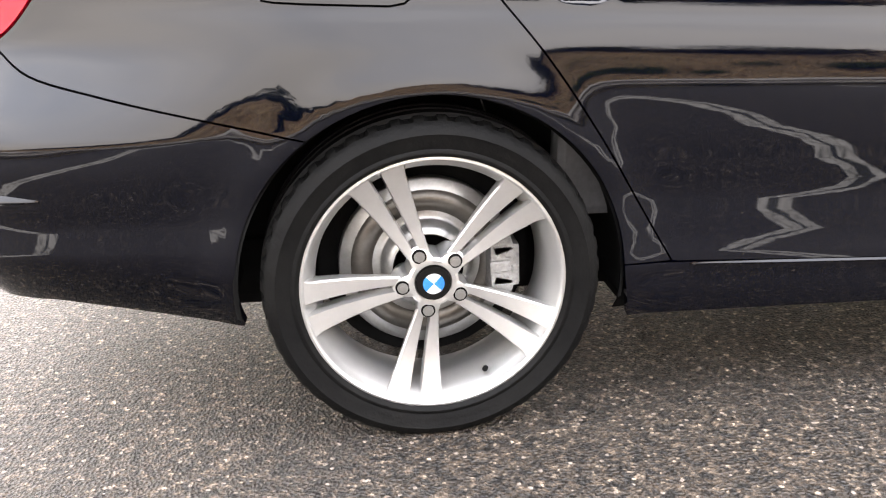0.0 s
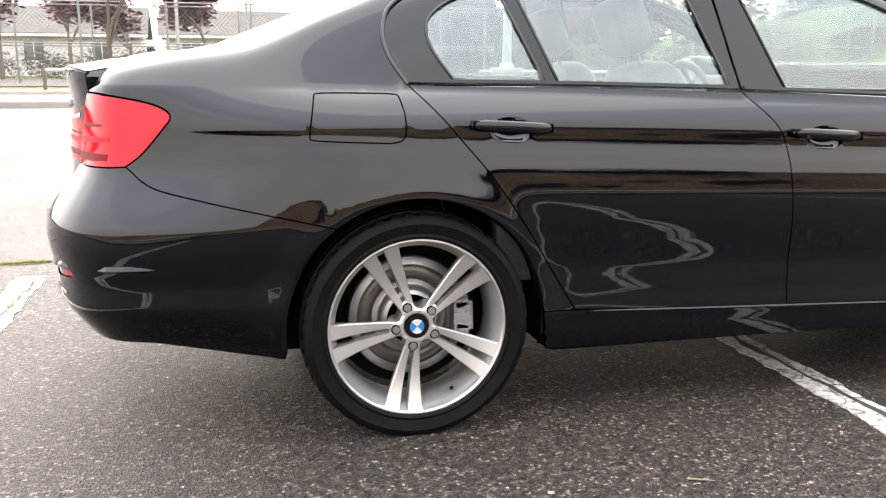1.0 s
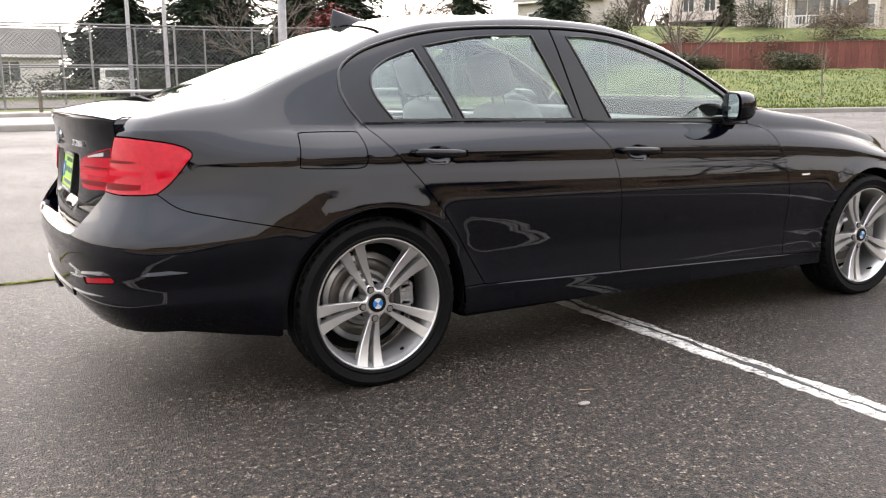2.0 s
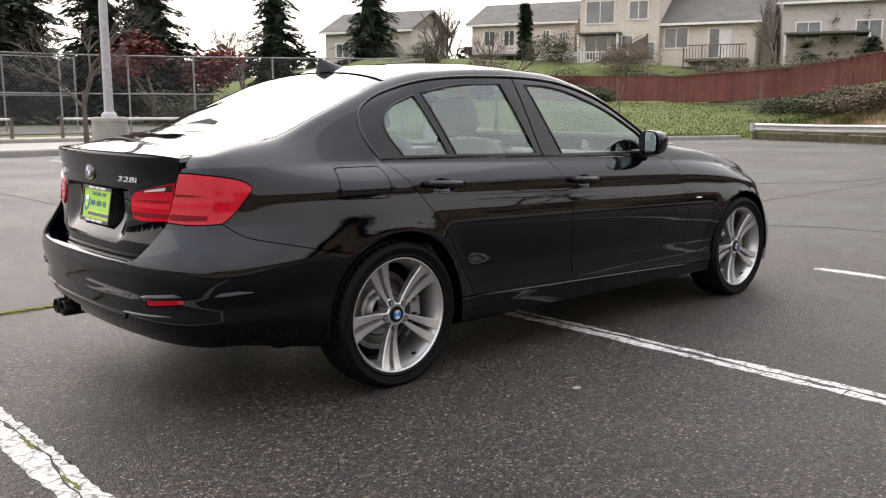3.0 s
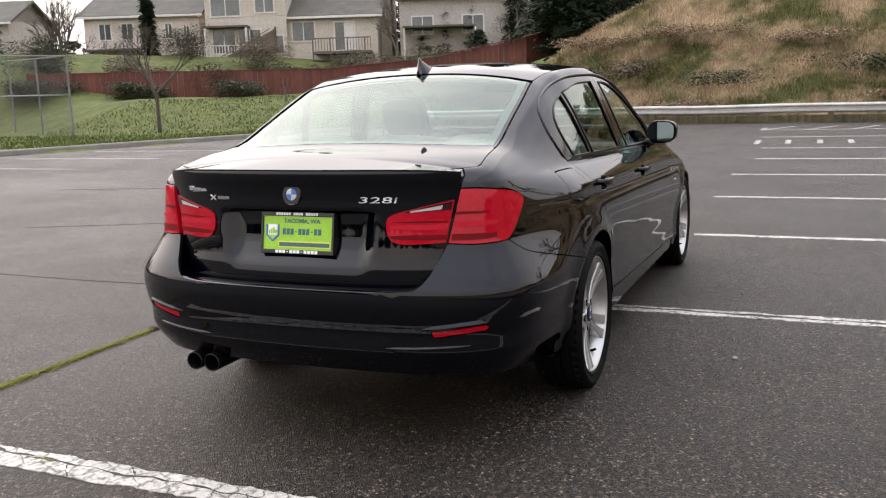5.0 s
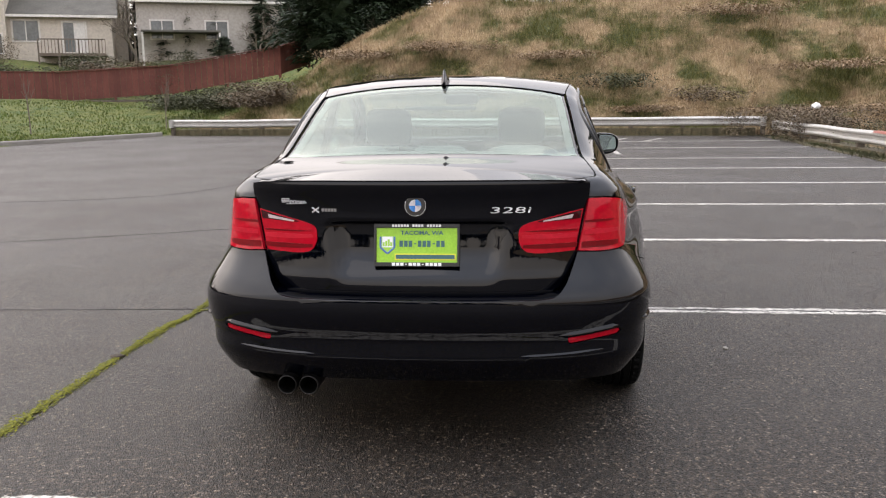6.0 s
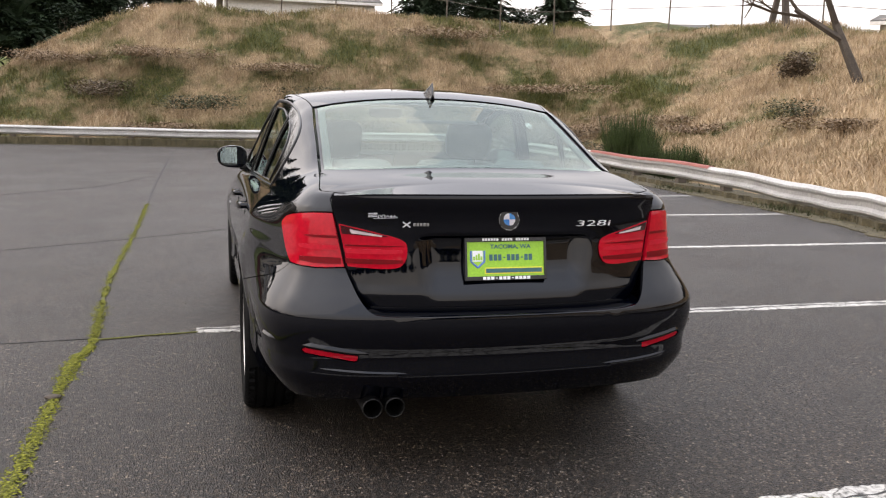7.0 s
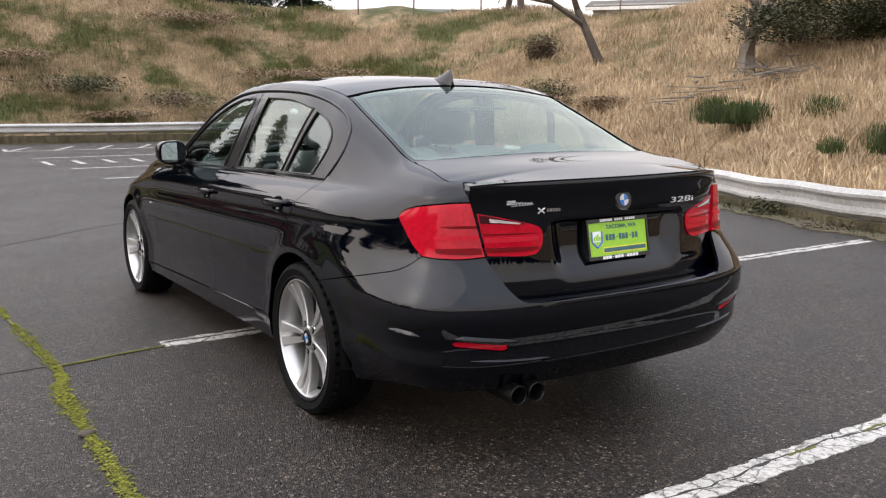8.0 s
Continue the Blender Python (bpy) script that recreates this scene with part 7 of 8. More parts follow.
# dark evergreen hedges behind the crest, brush below the red fence
for i, (x, y, w, t) in enumerate(((47.0, 11.0, 4.5, 4.8), (47.5, 6.8, 3.6, 4.6), (50.0, 2.6, 3.4, 3.6), (50.0, -11.0, 4.0, 4.4), (49.0, -14.0, 4.0, 4.6), (47.5, -17.0, 4.0, 4.2))):
    bush(x, y, w, t, 260 + i, "dark evergreen hedge beyond the bank", M_NEEDLE, 5200, 0.36, "hedge", z=3.6)
for i, (x, y) in enumerate(((30.0, 34.5), (27.0, 36.8), (23.8, 39.2), (21.0, 40.5), (33.0, 29.8), (35.5, 26.4))):
    bush(x, y, 3.0, 0.9, 280 + i, "low dark brush below the red fence", M_SCRUB, 3600, 0.17, "brush")
for x, y, z_ in ((22.9, -8.85, 0.95), (25.4, -9.0, 0.55)):
    q = bmesh.new()
    bmesh.ops.create_icosphere(q, subdivisions=2, radius=0.13)
    for v in q.verts:
        v.co = Vector((x, y, land(x, y) + z_)) + Vector((v.co.x, v.co.y, v.co.z * 0.8)) * (1 + 0.35 * noise.noise(v.co * 14))
    tagged(part("plastic_bag", q, M_WHITE, None, "crumpled white plastic bag caught in brambles"), category="litter")

# dead stump with broken limbs, leaning trunks
bare_tree(10.45, -14.9, 2.9, 21, "grey dead tree stump with broken limbs", depth=4, rad=0.25, spread=0.6, name="dead_tree")
r_ = random.Random(515)
q = bmesh.new()
for _ in range(46):
    x, y = 9.6 + r_.gauss(0, 0.9), -13.6 + r_.gauss(0, 0.55)
    a, d = r_.uniform(0, math.tau), r_.uniform(0.4, 1.3)
    z = land(x, y) + r_.uniform(0.05, 0.35)
    tube(q, (x, y, z), (x + d * math.cos(a), y + d * math.sin(a), z + r_.uniform(-0.1, 0.25)), r_.uniform(0.012, 0.032), 0.008, 5)
tagged(part("brush_pile", q, M_GREYBARK, None, "pale fallen branches heaped below a dead tree"), category="branches", kind="stuff")
bare_tree(16.6, -16.1, 6.5, 22, "bare leaning trunk on the bank", depth=4, rad=0.16, mat=M_BARK, name="bare_tree", lean=(0.34, 0.30))
bare_tree(26.8, -20.9, 9.0, 23, "bare forked tree on the bank's crest", depth=4, rad=0.17, mat=M_BARK, lean=(0.12, 0.05))
bare_tree(27.6, -20.7, 9.0, 24, "bare forked tree on the bank's crest", depth=4, rad=0.15, mat=M_BARK, lean=(-0.2, -0.05))

# firs beyond the crest
for i, (x, y, h, s) in enumerate(((46, 10.5, 11, 4.2), (49, 7.0, 12, 4.4), (52, 3.5, 10, 4.0), (44, -14, 7, 3.2), (50, -12, 9, 3.6), (43, -18, 7.5, 3.0), (56, -15, 9, 3.8))):
    conifer(x, y, h, s, 100 + i, "dark green fir beyond the bank", z=3.2)
# a thicket beyond the bank beside the stalls, mirrored in the car's flank
for i in range(6, 13):
    r_ = random.Random(400 + i)
    bush(-42 + 4.2 * i + r_.uniform(-1, 1), -26 - r_.uniform(0, 4), 6.5, r_.uniform(1.4, 2.2), 420 + i, "dark evergreen thicket beyond the bank beside the stalls", M_NEEDLE2, 2600, 0.6, "thicket", z=1.5)
# firs behind the houses, mirrored in the car's windows
for i, (x, y, h, s) in enumerate(((70, 43, 21, 4.6), (73, 37.5, 23, 5.0), (76, 32, 21, 4.8), (78, 26, 24, 5.2), (80, 20, 21, 4.8), (79, 14, 19, 4.6))):
    conifer(x, y, h, s, 180 + i, "tall dark fir behind the houses", z=3.6)
# round the houses
for i, (x, y, h, s) in enumerate(((19.5, 52, 12.5, 4.2), (15, 58, 13.5, 4.6), (24.5, 56, 13, 4.4), (10, 62, 13, 4.6), (30.3, 49.2, 11.5, 3.4), (38, 48.8, 11, 3.6), (41, 52, 12, 4.0), (29, 66, 14, 4.8), (20, 68, 14, 4.8), (13, 53, 10.5, 3.8))):
    conifer(x, y, h, s, 130 + i, "tall dark fir behind the court", z=0.3)
for i, (x, y, h, s) in enumerate(((49.3, 43.6, 5.6, 0.55), (62.8, 25.5, 6.0, 0.6), (63.5, 23.6, 5.4, 0.7))):
    conifer(x, y, h, s, 150 + i, "slim dark cypress beside a house", z=3.6, density=2.2)
for i, (x, y, h, s) in enumerate(((64, 20, 6.5, 2.2), (65, 17.5, 7.5, 2.6), (66, 14.5, 7.0, 2.6), (62, 27, 3.4, 1.6), (61, 22, 3.0, 1.6))):
    conifer(x, y, h, s, 160 + i, "dense dark cedar behind the red fence", z=3.0, mat=M_NEEDLE2)
bare_tree(20.3, 46.5, 6.2, 31, "dark red-leaved tree behind the court fence", depth=5, rad=0.16, leaves=M_REDLEAF, leaf_size=0.34, leaf_count=26, name="red_tree", z=0.3)
bare_tree(24.6, 47.6, 5.6, 32, "dark red-leaved tree behind the court fence", depth=5, rad=0.15, leaves=M_REDLEAF, leaf_size=0.34, leaf_count=26, name="red_tree", z=0.3)
bare_tree(27.4, 48.5, 8.5, 33, "pale bare tree behind the court", depth=6, rad=0.14, z=0.3)
bare_tree(39.0, 42.4, 8.2, 34, "brown bare tree before the houses", depth=7, rad=0.2, mat=M_BARK, z=0.6, spread=0.42)
bare_tree(42.0, 44.0, 7.0, 35, "brown bare tree before the houses", depth=7, rad=0.16, mat=M_BARK, z=0.8, spread=0.42)
bare_tree(40.5, 43.4, 7.6, 135, "brown bare tree before the houses", depth=7, rad=0.16, mat=M_BARK, z=0.6, spread=0.36)
bare_tree(58.2, 27.6, 6.4, 36, "bare garden tree behind the red fence", depth=6, rad=0.15, z=3.2)
bare_tree(61.5, 19.5, 6.0, 37, "bare garden tree behind the red fence", depth=6, rad=0.13, z=3.2)
bare_tree(22.6, 20.6, 5.6, 38, "young bare tree on the lawn", depth=5, rad=0.09, mat=M_BARK, spread=0.34)
bare_tree(26.0, 17.2, 3.0, 39, "thin young tree on the lawn", depth=3, rad=0.03, spread=0.25)
bare_tree(31.8, 14.6, 3.2, 40, "thin young tree on the lawn", depth=3, rad=0.03, spread=0.25)
bare_tree(8.2, 24.8, 6.0, 41, "bare street tree beside the drive", depth=6, rad=0.09, mat=M_BARK, z=0.1)
bare_tree(-3.2, 20.6, 6.5, 42, "young street tree with a slim trunk", depth=5, rad=0.075, mat=M_BARK, z=0.15, leaves=M_PLUM, leaf_size=0.2, leaf_count=1)
for i, (x, y, h) in enumerate(((-8.0, 46, 7.0), (-11.5, 47, 6.6), (-1.2, 46.8, 6.4), (-5.2, 47.5, 6.6), (-17, 48, 7.0))):
    bare_tree(x, y, h, 43 + i, "plum-coloured tree behind the court", depth=5, rad=0.13, leaves=M_PLUM, leaf_size=0.42, leaf_count=24, name="red_tree", z=0.2)
r_ = random.Random(77)
# far woods that close the view all round
vs, fs = [], []
for i in range(330):
    a = math.tau * i / 330 + r_.uniform(-0.01, 0.01)
    d = r_.uniform(92, 112)
    x, y = 8 + d * math.cos(a), 10 + d * math.sin(a)
    back = math.cos(a) < -0.2 or (math.sin(a) < -0.5)
    low = (-30 < x < 12 and y > 60)
    hh = r_.uniform(5, 9) if not low else r_.uniform(1.5, 3.5)
    hh *= 0.28 if back else 1.0
    for k in range(190):
        t = r_.random()
        w = hh * 0.36 * (1 - t) + 0.4
        cards(vs, fs, Vector((x + r_.gauss(0, w), y + r_.gauss(0, w), hh * t + (0.5 if not low else 0))), 1.5, r_)
tagged(mesh_object("far_woods", vs, fs, M_NEEDLE2), "dark woods in the distance", "woods", kind="stuff")

# soft clumps of moss along the joint
r_ = random.Random(91)
line_ = catmull([(-6.0, 1.66), (-3.0, 1.69), (-0.8, 1.69), (0.74, 1.70), (1.2, 1.66), (3.0, 1.76), (5.9, 1.79), (8.5, 1.85)], 60)
vs, fs = [], []
for k in range(15000):
    t = r_.random()
    q = t * (len(line_) - 1)
    i = min(int(q), len(line_) - 2)
    p = line_[i] + (line_[i + 1] - line_[i]) * (q - i)
    wide = max(0.12, 0.8 + 0.9 * noise.noise(Vector((p[0] * 2.3, 2.0, 0.0))) + 0.6 * noise.noise(Vector((p[0] * 9.0, 5.0, 0.0)))) * (0.022 - 0.004 * t)
    if noise.noise(Vector((p[0] * 4.1, 9.0, 0.0))) < -0.42:
        continue
    off = r_.gauss(0, wide)
    c = Vector((p[0], p[1] + off, 0.004 + 0.008 * r_.random() * math.exp(-(off / 0.025) ** 2)))
    cards(vs, fs, c, 0.018, r_, 0.75)
tagged(mesh_object("moss", vs, fs, leaf_material("moss_tufts", (0.065, 0.070, 0.011), (0.235, 0.232, 0.034), 0.9)), "soft olive-green moss grown along a joint", "moss", kind="stuff")
b = bmesh.new()
bmesh.ops.create_icosphere(b, subdivisions=2, radius=1.0)
for v in b.verts:
    v.co = Vector((0.20 + v.co.x * 0.026 * (1 + 0.5 * noise.noise(v.co * 2.0)), 1.705 + v.co.y * 0.034 * (1 + 0.5 * noise.noise(v.co * 1.7)), 0.010 + v.co.z * 0.011))
tagged(part("dead_leaf_clump", b, M_BARK, None, "brown clump of dead leaves on the moss", True), category="leaf litter")

# ---- fences, lamp post, barriers ----
M_FENCEPOST = surface("dull_fence_pipe", (0.13, 0.135, 0.14), (0.21, 0.215, 0.22), 2.0, 0.6, metal=0.3, world_co=True)
M_LINKWIRE = surface("link_wire", (0.09, 0.09, 0.095), (0.14, 0.14, 0.146), 3.0, 0.6, metal=0.4)
M_REDFENCE = surface("red_brown_boards", (0.112, 0.0343, 0.0277), (0.172, 0.0561, 0.0449), 1.2, 0.85, bump=0.2, fine=14, world_co=True, per_piece=0.25)
M_TIMBER = surface("grey_timber_boards", (0.106, 0.0858, 0.0693), (0.178, 0.145, 0.119), 1.2, 0.9, bump=0.2, fine=14, world_co=True, per_piece=0.25)
M_LAMPPOLE = surface("pale_grey_pole", (0.264, 0.271, 0.29), (0.33, 0.337, 0.356), 1.0, 0.5, world_co=True)


def chain_fence(pts, tall, label, seed=1, mid=True):
    """Posts, rails and a woven wire net between them."""
    f = tagged(new("chain_link_fence"), label, "fence")
    posts = []
    for a, b in zip(pts, pts[1:]):
        k = max(1, round(math.dist(a, b) / 3.0))
        posts += [(a[0] + (b[0] - a[0]) * i / k, a[1] + (b[1] - a[1]) * i / k) for i in range(k)]
    posts.append(pts[-1])
    for i, (x, y) in enumerate(posts):
        b = bmesh.new()
        tube(b, (x, y, land(x, y) - 0.1), (x, y, land(x, y) + tall + 0.04), 0.04, 0.04, 8)
        part("post", b, M_FENCEPOST, f)
    for (x0, y0), (x1, y1) in zip(posts, posts[1:]):
        z0, z1 = land(x0, y0), land(x1, y1)
        for h in ((tall, tall * 0.52) if mid else (tall,)):
            b = bmesh.new()
            tube(b, (x0, y0, z0 + h), (x1, y1, z1 + h), 0.024, 0.024, 6)
            part("rail", b, M_FENCEPOST, f)
    vs, fs = [], []
    for (x0, y0), (x1, y1) in zip(posts, posts[1:]):
        z0, z1 = land(x0, y0), land(x1, y1)
        length = math.dist((x0, y0), (x1, y1))
        n = int(length / 0.16)
        d = Vector((x1 - x0, y1 - y0, z1 - z0)) / n
        nrm = Vector((-(y1 - y0), x1 - x0, 0)).normalized() * 0.0036
        rise = tall
        run = int(tall / 0.16)
        for i in range(-run, n):
            for s in (1, -1):
                i0, i1 = (i, i + run) if s > 0 else (i + run, i)
                h0, h1 = 0.0, tall
                c0, c1 = max(0, min(n, i0)), max(0, min(n, i1))
                if i1 != i0:
                    h0 = tall * (c0 - i0) / (i1 - i0)
                    h1 = tall * (c1 - i0) / (i1 - i0)
                if abs(h1 - h0) < 0.05:
                    continue
                a = Vector((x0, y0, z0)) + d * c0 + Vector((0, 0, h0))
                b_ = Vector((x0, y0, z0)) + d * c1 + Vector((0, 0, h1))
                t = (b_ - a).normalized().cross(nrm).normalized() * 0.0036
                k = len(vs)
                vs += [a - t, a + t, b_ + t, b_ - t]
                fs.append((k, k + 1, k + 2, k + 3))
    net = mesh_object("wire_net", vs, fs, M_LINKWIRE, f, label="woven grey wire net", kind="stuff")
    return f


chain_fence([(-32, 31.5), (9.5, 30.6), (14.0, 28.8), (21.8, 24.0), (24.5, 30.0), (26, 40)], 3.0, "tall galvanised chain-link court fence")
chain_fence([(-32, 36.5), (12, 36)], 3.4, "tall galvanised chain-link court fence", 2)
# low pipe barrier
def pipe_barrier(x0, x1, y0, y1):
    g = tagged(new("pipe_barrier"), "low dark pipe barrier beside the drive", "barrier", "pipe barriers")
    n = 2
    for i in range(n):
        x, y = x0 + (x1 - x0) * i, y0 + (y1 - y0) * i
        b = bmesh.new()
        tube(b, (x, y, 0.0), (x, y, 0.86), 0.06, 0.06, 10)
        part("post", b, M_POST, g)
    b = bmesh.new()
    tube(b, (x0, y0, 0.78), (x1, y1, 0.78), 0.045, 0.045, 10)
    part("rail", b, M_GALV, g)


for x in (-20.5, -13.2, -5.9, 1.4, 8.2):
    pipe_barrier(x, x + 5.2, 26.9, 26.9 - (2.4 if x > 5 else 0))
# lamp post on a concrete foot
lp = tagged(new("lamp_post"), "pale steel lamp post on a round concrete foot", "lamp post")
lp.matrix_basis = Matrix.Translation((6.66, 18.95, 0.0))
v, f = lathe([(0.0, 0.93), (0.40, 0.93), (0.44, 0.90), (0.45, 0.82), (0.44, 0.80), (0.45, -0.1)], 28, "z")
mesh_object("concrete_foot", v, f, M_CONCRETE, lp, smooth=False, label="stained round concrete foot")
v, f = lathe([(0.0, 1.10), (0.13, 1.06), (0.19, 1.0), (0.20, 0.93)], 20, "z")
mesh_object("base_cover", v, f, M_LAMPPOLE, lp, smooth=True)
b = bmesh.new()
tube(b, (0, 0, 0.9), (0, 0, 9.0), 0.12, 0.085, 14)
part("pole", b, M_LAMPPOLE, lp)
# utility and floodlight poles behind the court
for x, y, h in ((-2.6, 44, 11), (5.9, 36.2, 8), (7.4, 36.1, 9), (1.0, 50, 10)):
    b = bmesh.new()
    tube(b, (x, y, 0), (x, y, h), 0.10, 0.07, 10)
    tagged(part("pole", b, M_LAMPPOLE, None, "slim grey pole behind the court"), category="pole", group="poles behind the court")


def board_fence(pts, tall, bw, material, label, top_only=False):
    """Upright boards between posts, with a cap rail."""
    f = tagged(new("board_fence"), label, "fence")
    me = None
    for a, b in zip(pts, pts[1:]):
        length = math.dist(a[:2], b[:2])
        ang = math.atan2(b[1] - a[1], b[0] - a[0])
        n = max(1, round(length / bw))
        if me is None:
            q = bmesh.new()
            box(q, (0.008, -0.012, 0), (bw - 0.008, 0.012, tall), None, 0.004)
            me = bpy.data.meshes.new("board")
            q.to_mesh(me)
            q.free()
            me.materials.append(material)
        for i in range(n):
            t = i / n
            ob = new("board", me)
            ob.parent = f
            ob.matrix_basis = Matrix.Translation((a[0] + (b[0] - a[0]) * t, a[1] + (b[1] - a[1]) * t, a[2] + (b[2] - a[2]) * t)) @ Matrix.Rotation(ang, 4, "Z")
        k = max(1, round(length / 2.6))
        for i in range(k + 1):
            t = i / k
            q = bmesh.new()
            x, y, z = [a[j] + (b[j] - a[j]) * t for j in range(3)]
            box(q, (-0.06, -0.06, -0.2), (0.06, 0.06, tall + 0.08), Matrix.Translation((x, y, z)) @ Matrix.Rotation(ang, 4, "Z"), 0.008)
            part("post", q, material, f)
        q = bmesh.new()
        d = Vector(b) - Vector(a)
        m = Matrix.Translation(a) @ Vector((1, 0, 0)).rotation_difference(d.normalized()).to_matrix().to_4x4()
        box(q, (0, -0.05, tall), (d.length, 0.05, tall + 0.04), m, 0.004)
        part("cap_rail", q, material, f)
    return f


board_fence([(30.5, 35.5, 1.45), (33.0, 32.3, 1.45), (39.4, 23.6, 1.38), (42.3, 18.5, 1.75), (44.5, 13.2, 2.75)], 1.45, 0.30, M_REDFENCE, "red-brown board fence along the top of the lawn")
board_fence([(44.5, 13.2, 2.75), (48, 12.4, 3.4)], 1.45, 0.30, M_REDFENCE, "red-brown board fence going up the slope")
# dark retaining course under it
for a, b in (((30.5, 35.5), (33.0, 32.3)), ((33.0, 32.3), (39.4, 23.6)), ((39.4, 23.6), (42.3, 18.5))):
    q = bmesh.new()
    d = Vector((b[0] - a[0], b[1] - a[1], 0))
    m = Matrix.Translation((a[0], a[1], 0)) @ Matrix.Rotation(math.atan2(d.y, d.x), 4, "Z")
    box(q, (0, -0.15, 0.3), (d.length, 0.15, 1.42), m, 0.03)
    tagged(part("retaining_wall", q, M_POST, None, "dark timber retaining wall under the fence"), category="wall", kind="structure")
# posts and wires on the crest
cf = tagged(new("wire_fence"), "old wire fence on the bank's crest", "fence")
crest = [(33.0, 2.4), (32.4, 0.35), (32.0, -1.7), (31.6, -3.8), (30.9, -5.9), (30.1, -7.9), (29.5, -9.9), (28.8, -11.9), (28.0, -13.9), (27.0, -15.8), (25.4, -17.9), (23.5, -19.9), (21.5, -21.5)]
crest = [(-3.5 + 1.11 * (x + 3.5), 1.5 + 1.11 * (y - 1.5)) for x, y in crest]
for i, (x, y) in enumerate(crest):
    q = bmesh.new()
    z = land(x, y)
    tube(q, (x, y, z - 0.3), (x + 0.05 * math.sin(i * 2.1), y + 0.05 * math.cos(i * 1.7), z + 1.75), 0.035, 0.03, 7)
    part("post", q, M_POST, cf)
for (x0, y0), (x1, y1) in zip(crest, crest[1:]):
    for h in (1.65, 0.9):
        q = bmesh.new()
        tube(q, (x0, y0, land(x0, y0) + h), (x1, y1, land(x1, y1) + h), 0.013, 0.013, 5)
        part("wire", q, M_POST, cf)
q = bmesh.new()
box(q, (-0.02, -0.28, 0), (0.02, 0.28, 0.30), Matrix.Translation((31.7, -15.6, land(31.7, -15.6) + 1.3)), 0.01)
tagged(part("notice_board", q, M_WHITE, None, "small blank white board on the wire fence"), category="sign")

# ---- houses ----
M_SIDING = surface("beige_siding", (0.47, 0.43, 0.385), (0.54, 0.50, 0.45), 0.6, 0.8, fine=6, world_co=True)
M_SIDINGW = surface("pinkish_siding", (0.57, 0.51, 0.485), (0.64, 0.58, 0.55), 0.6, 0.8, fine=6, world_co=True)
M_SIDINGG = surface("grey_siding", (0.36, 0.34, 0.32), (0.43, 0.41, 0.39), 0.6, 0.8, fine=6, world_co=True)
M_SHINGLE = surface("grey_shingles", (0.066, 0.0647, 0.0594), (0.112, 0.109, 0.099), 1.0, 0.9, bump=0.4, fine=9, world_co=True)
M_WHITETRIM = surface("white_trim", (0.58, 0.58, 0.57), (0.67, 0.67, 0.66), 1.0, 0.6, world_co=True)
M_PANE = surface("dark_pane", (0.05, 0.06, 0.065), (0.14, 0.16, 0.17), 0.7, 0.08, coat=0.5, world_co=True)


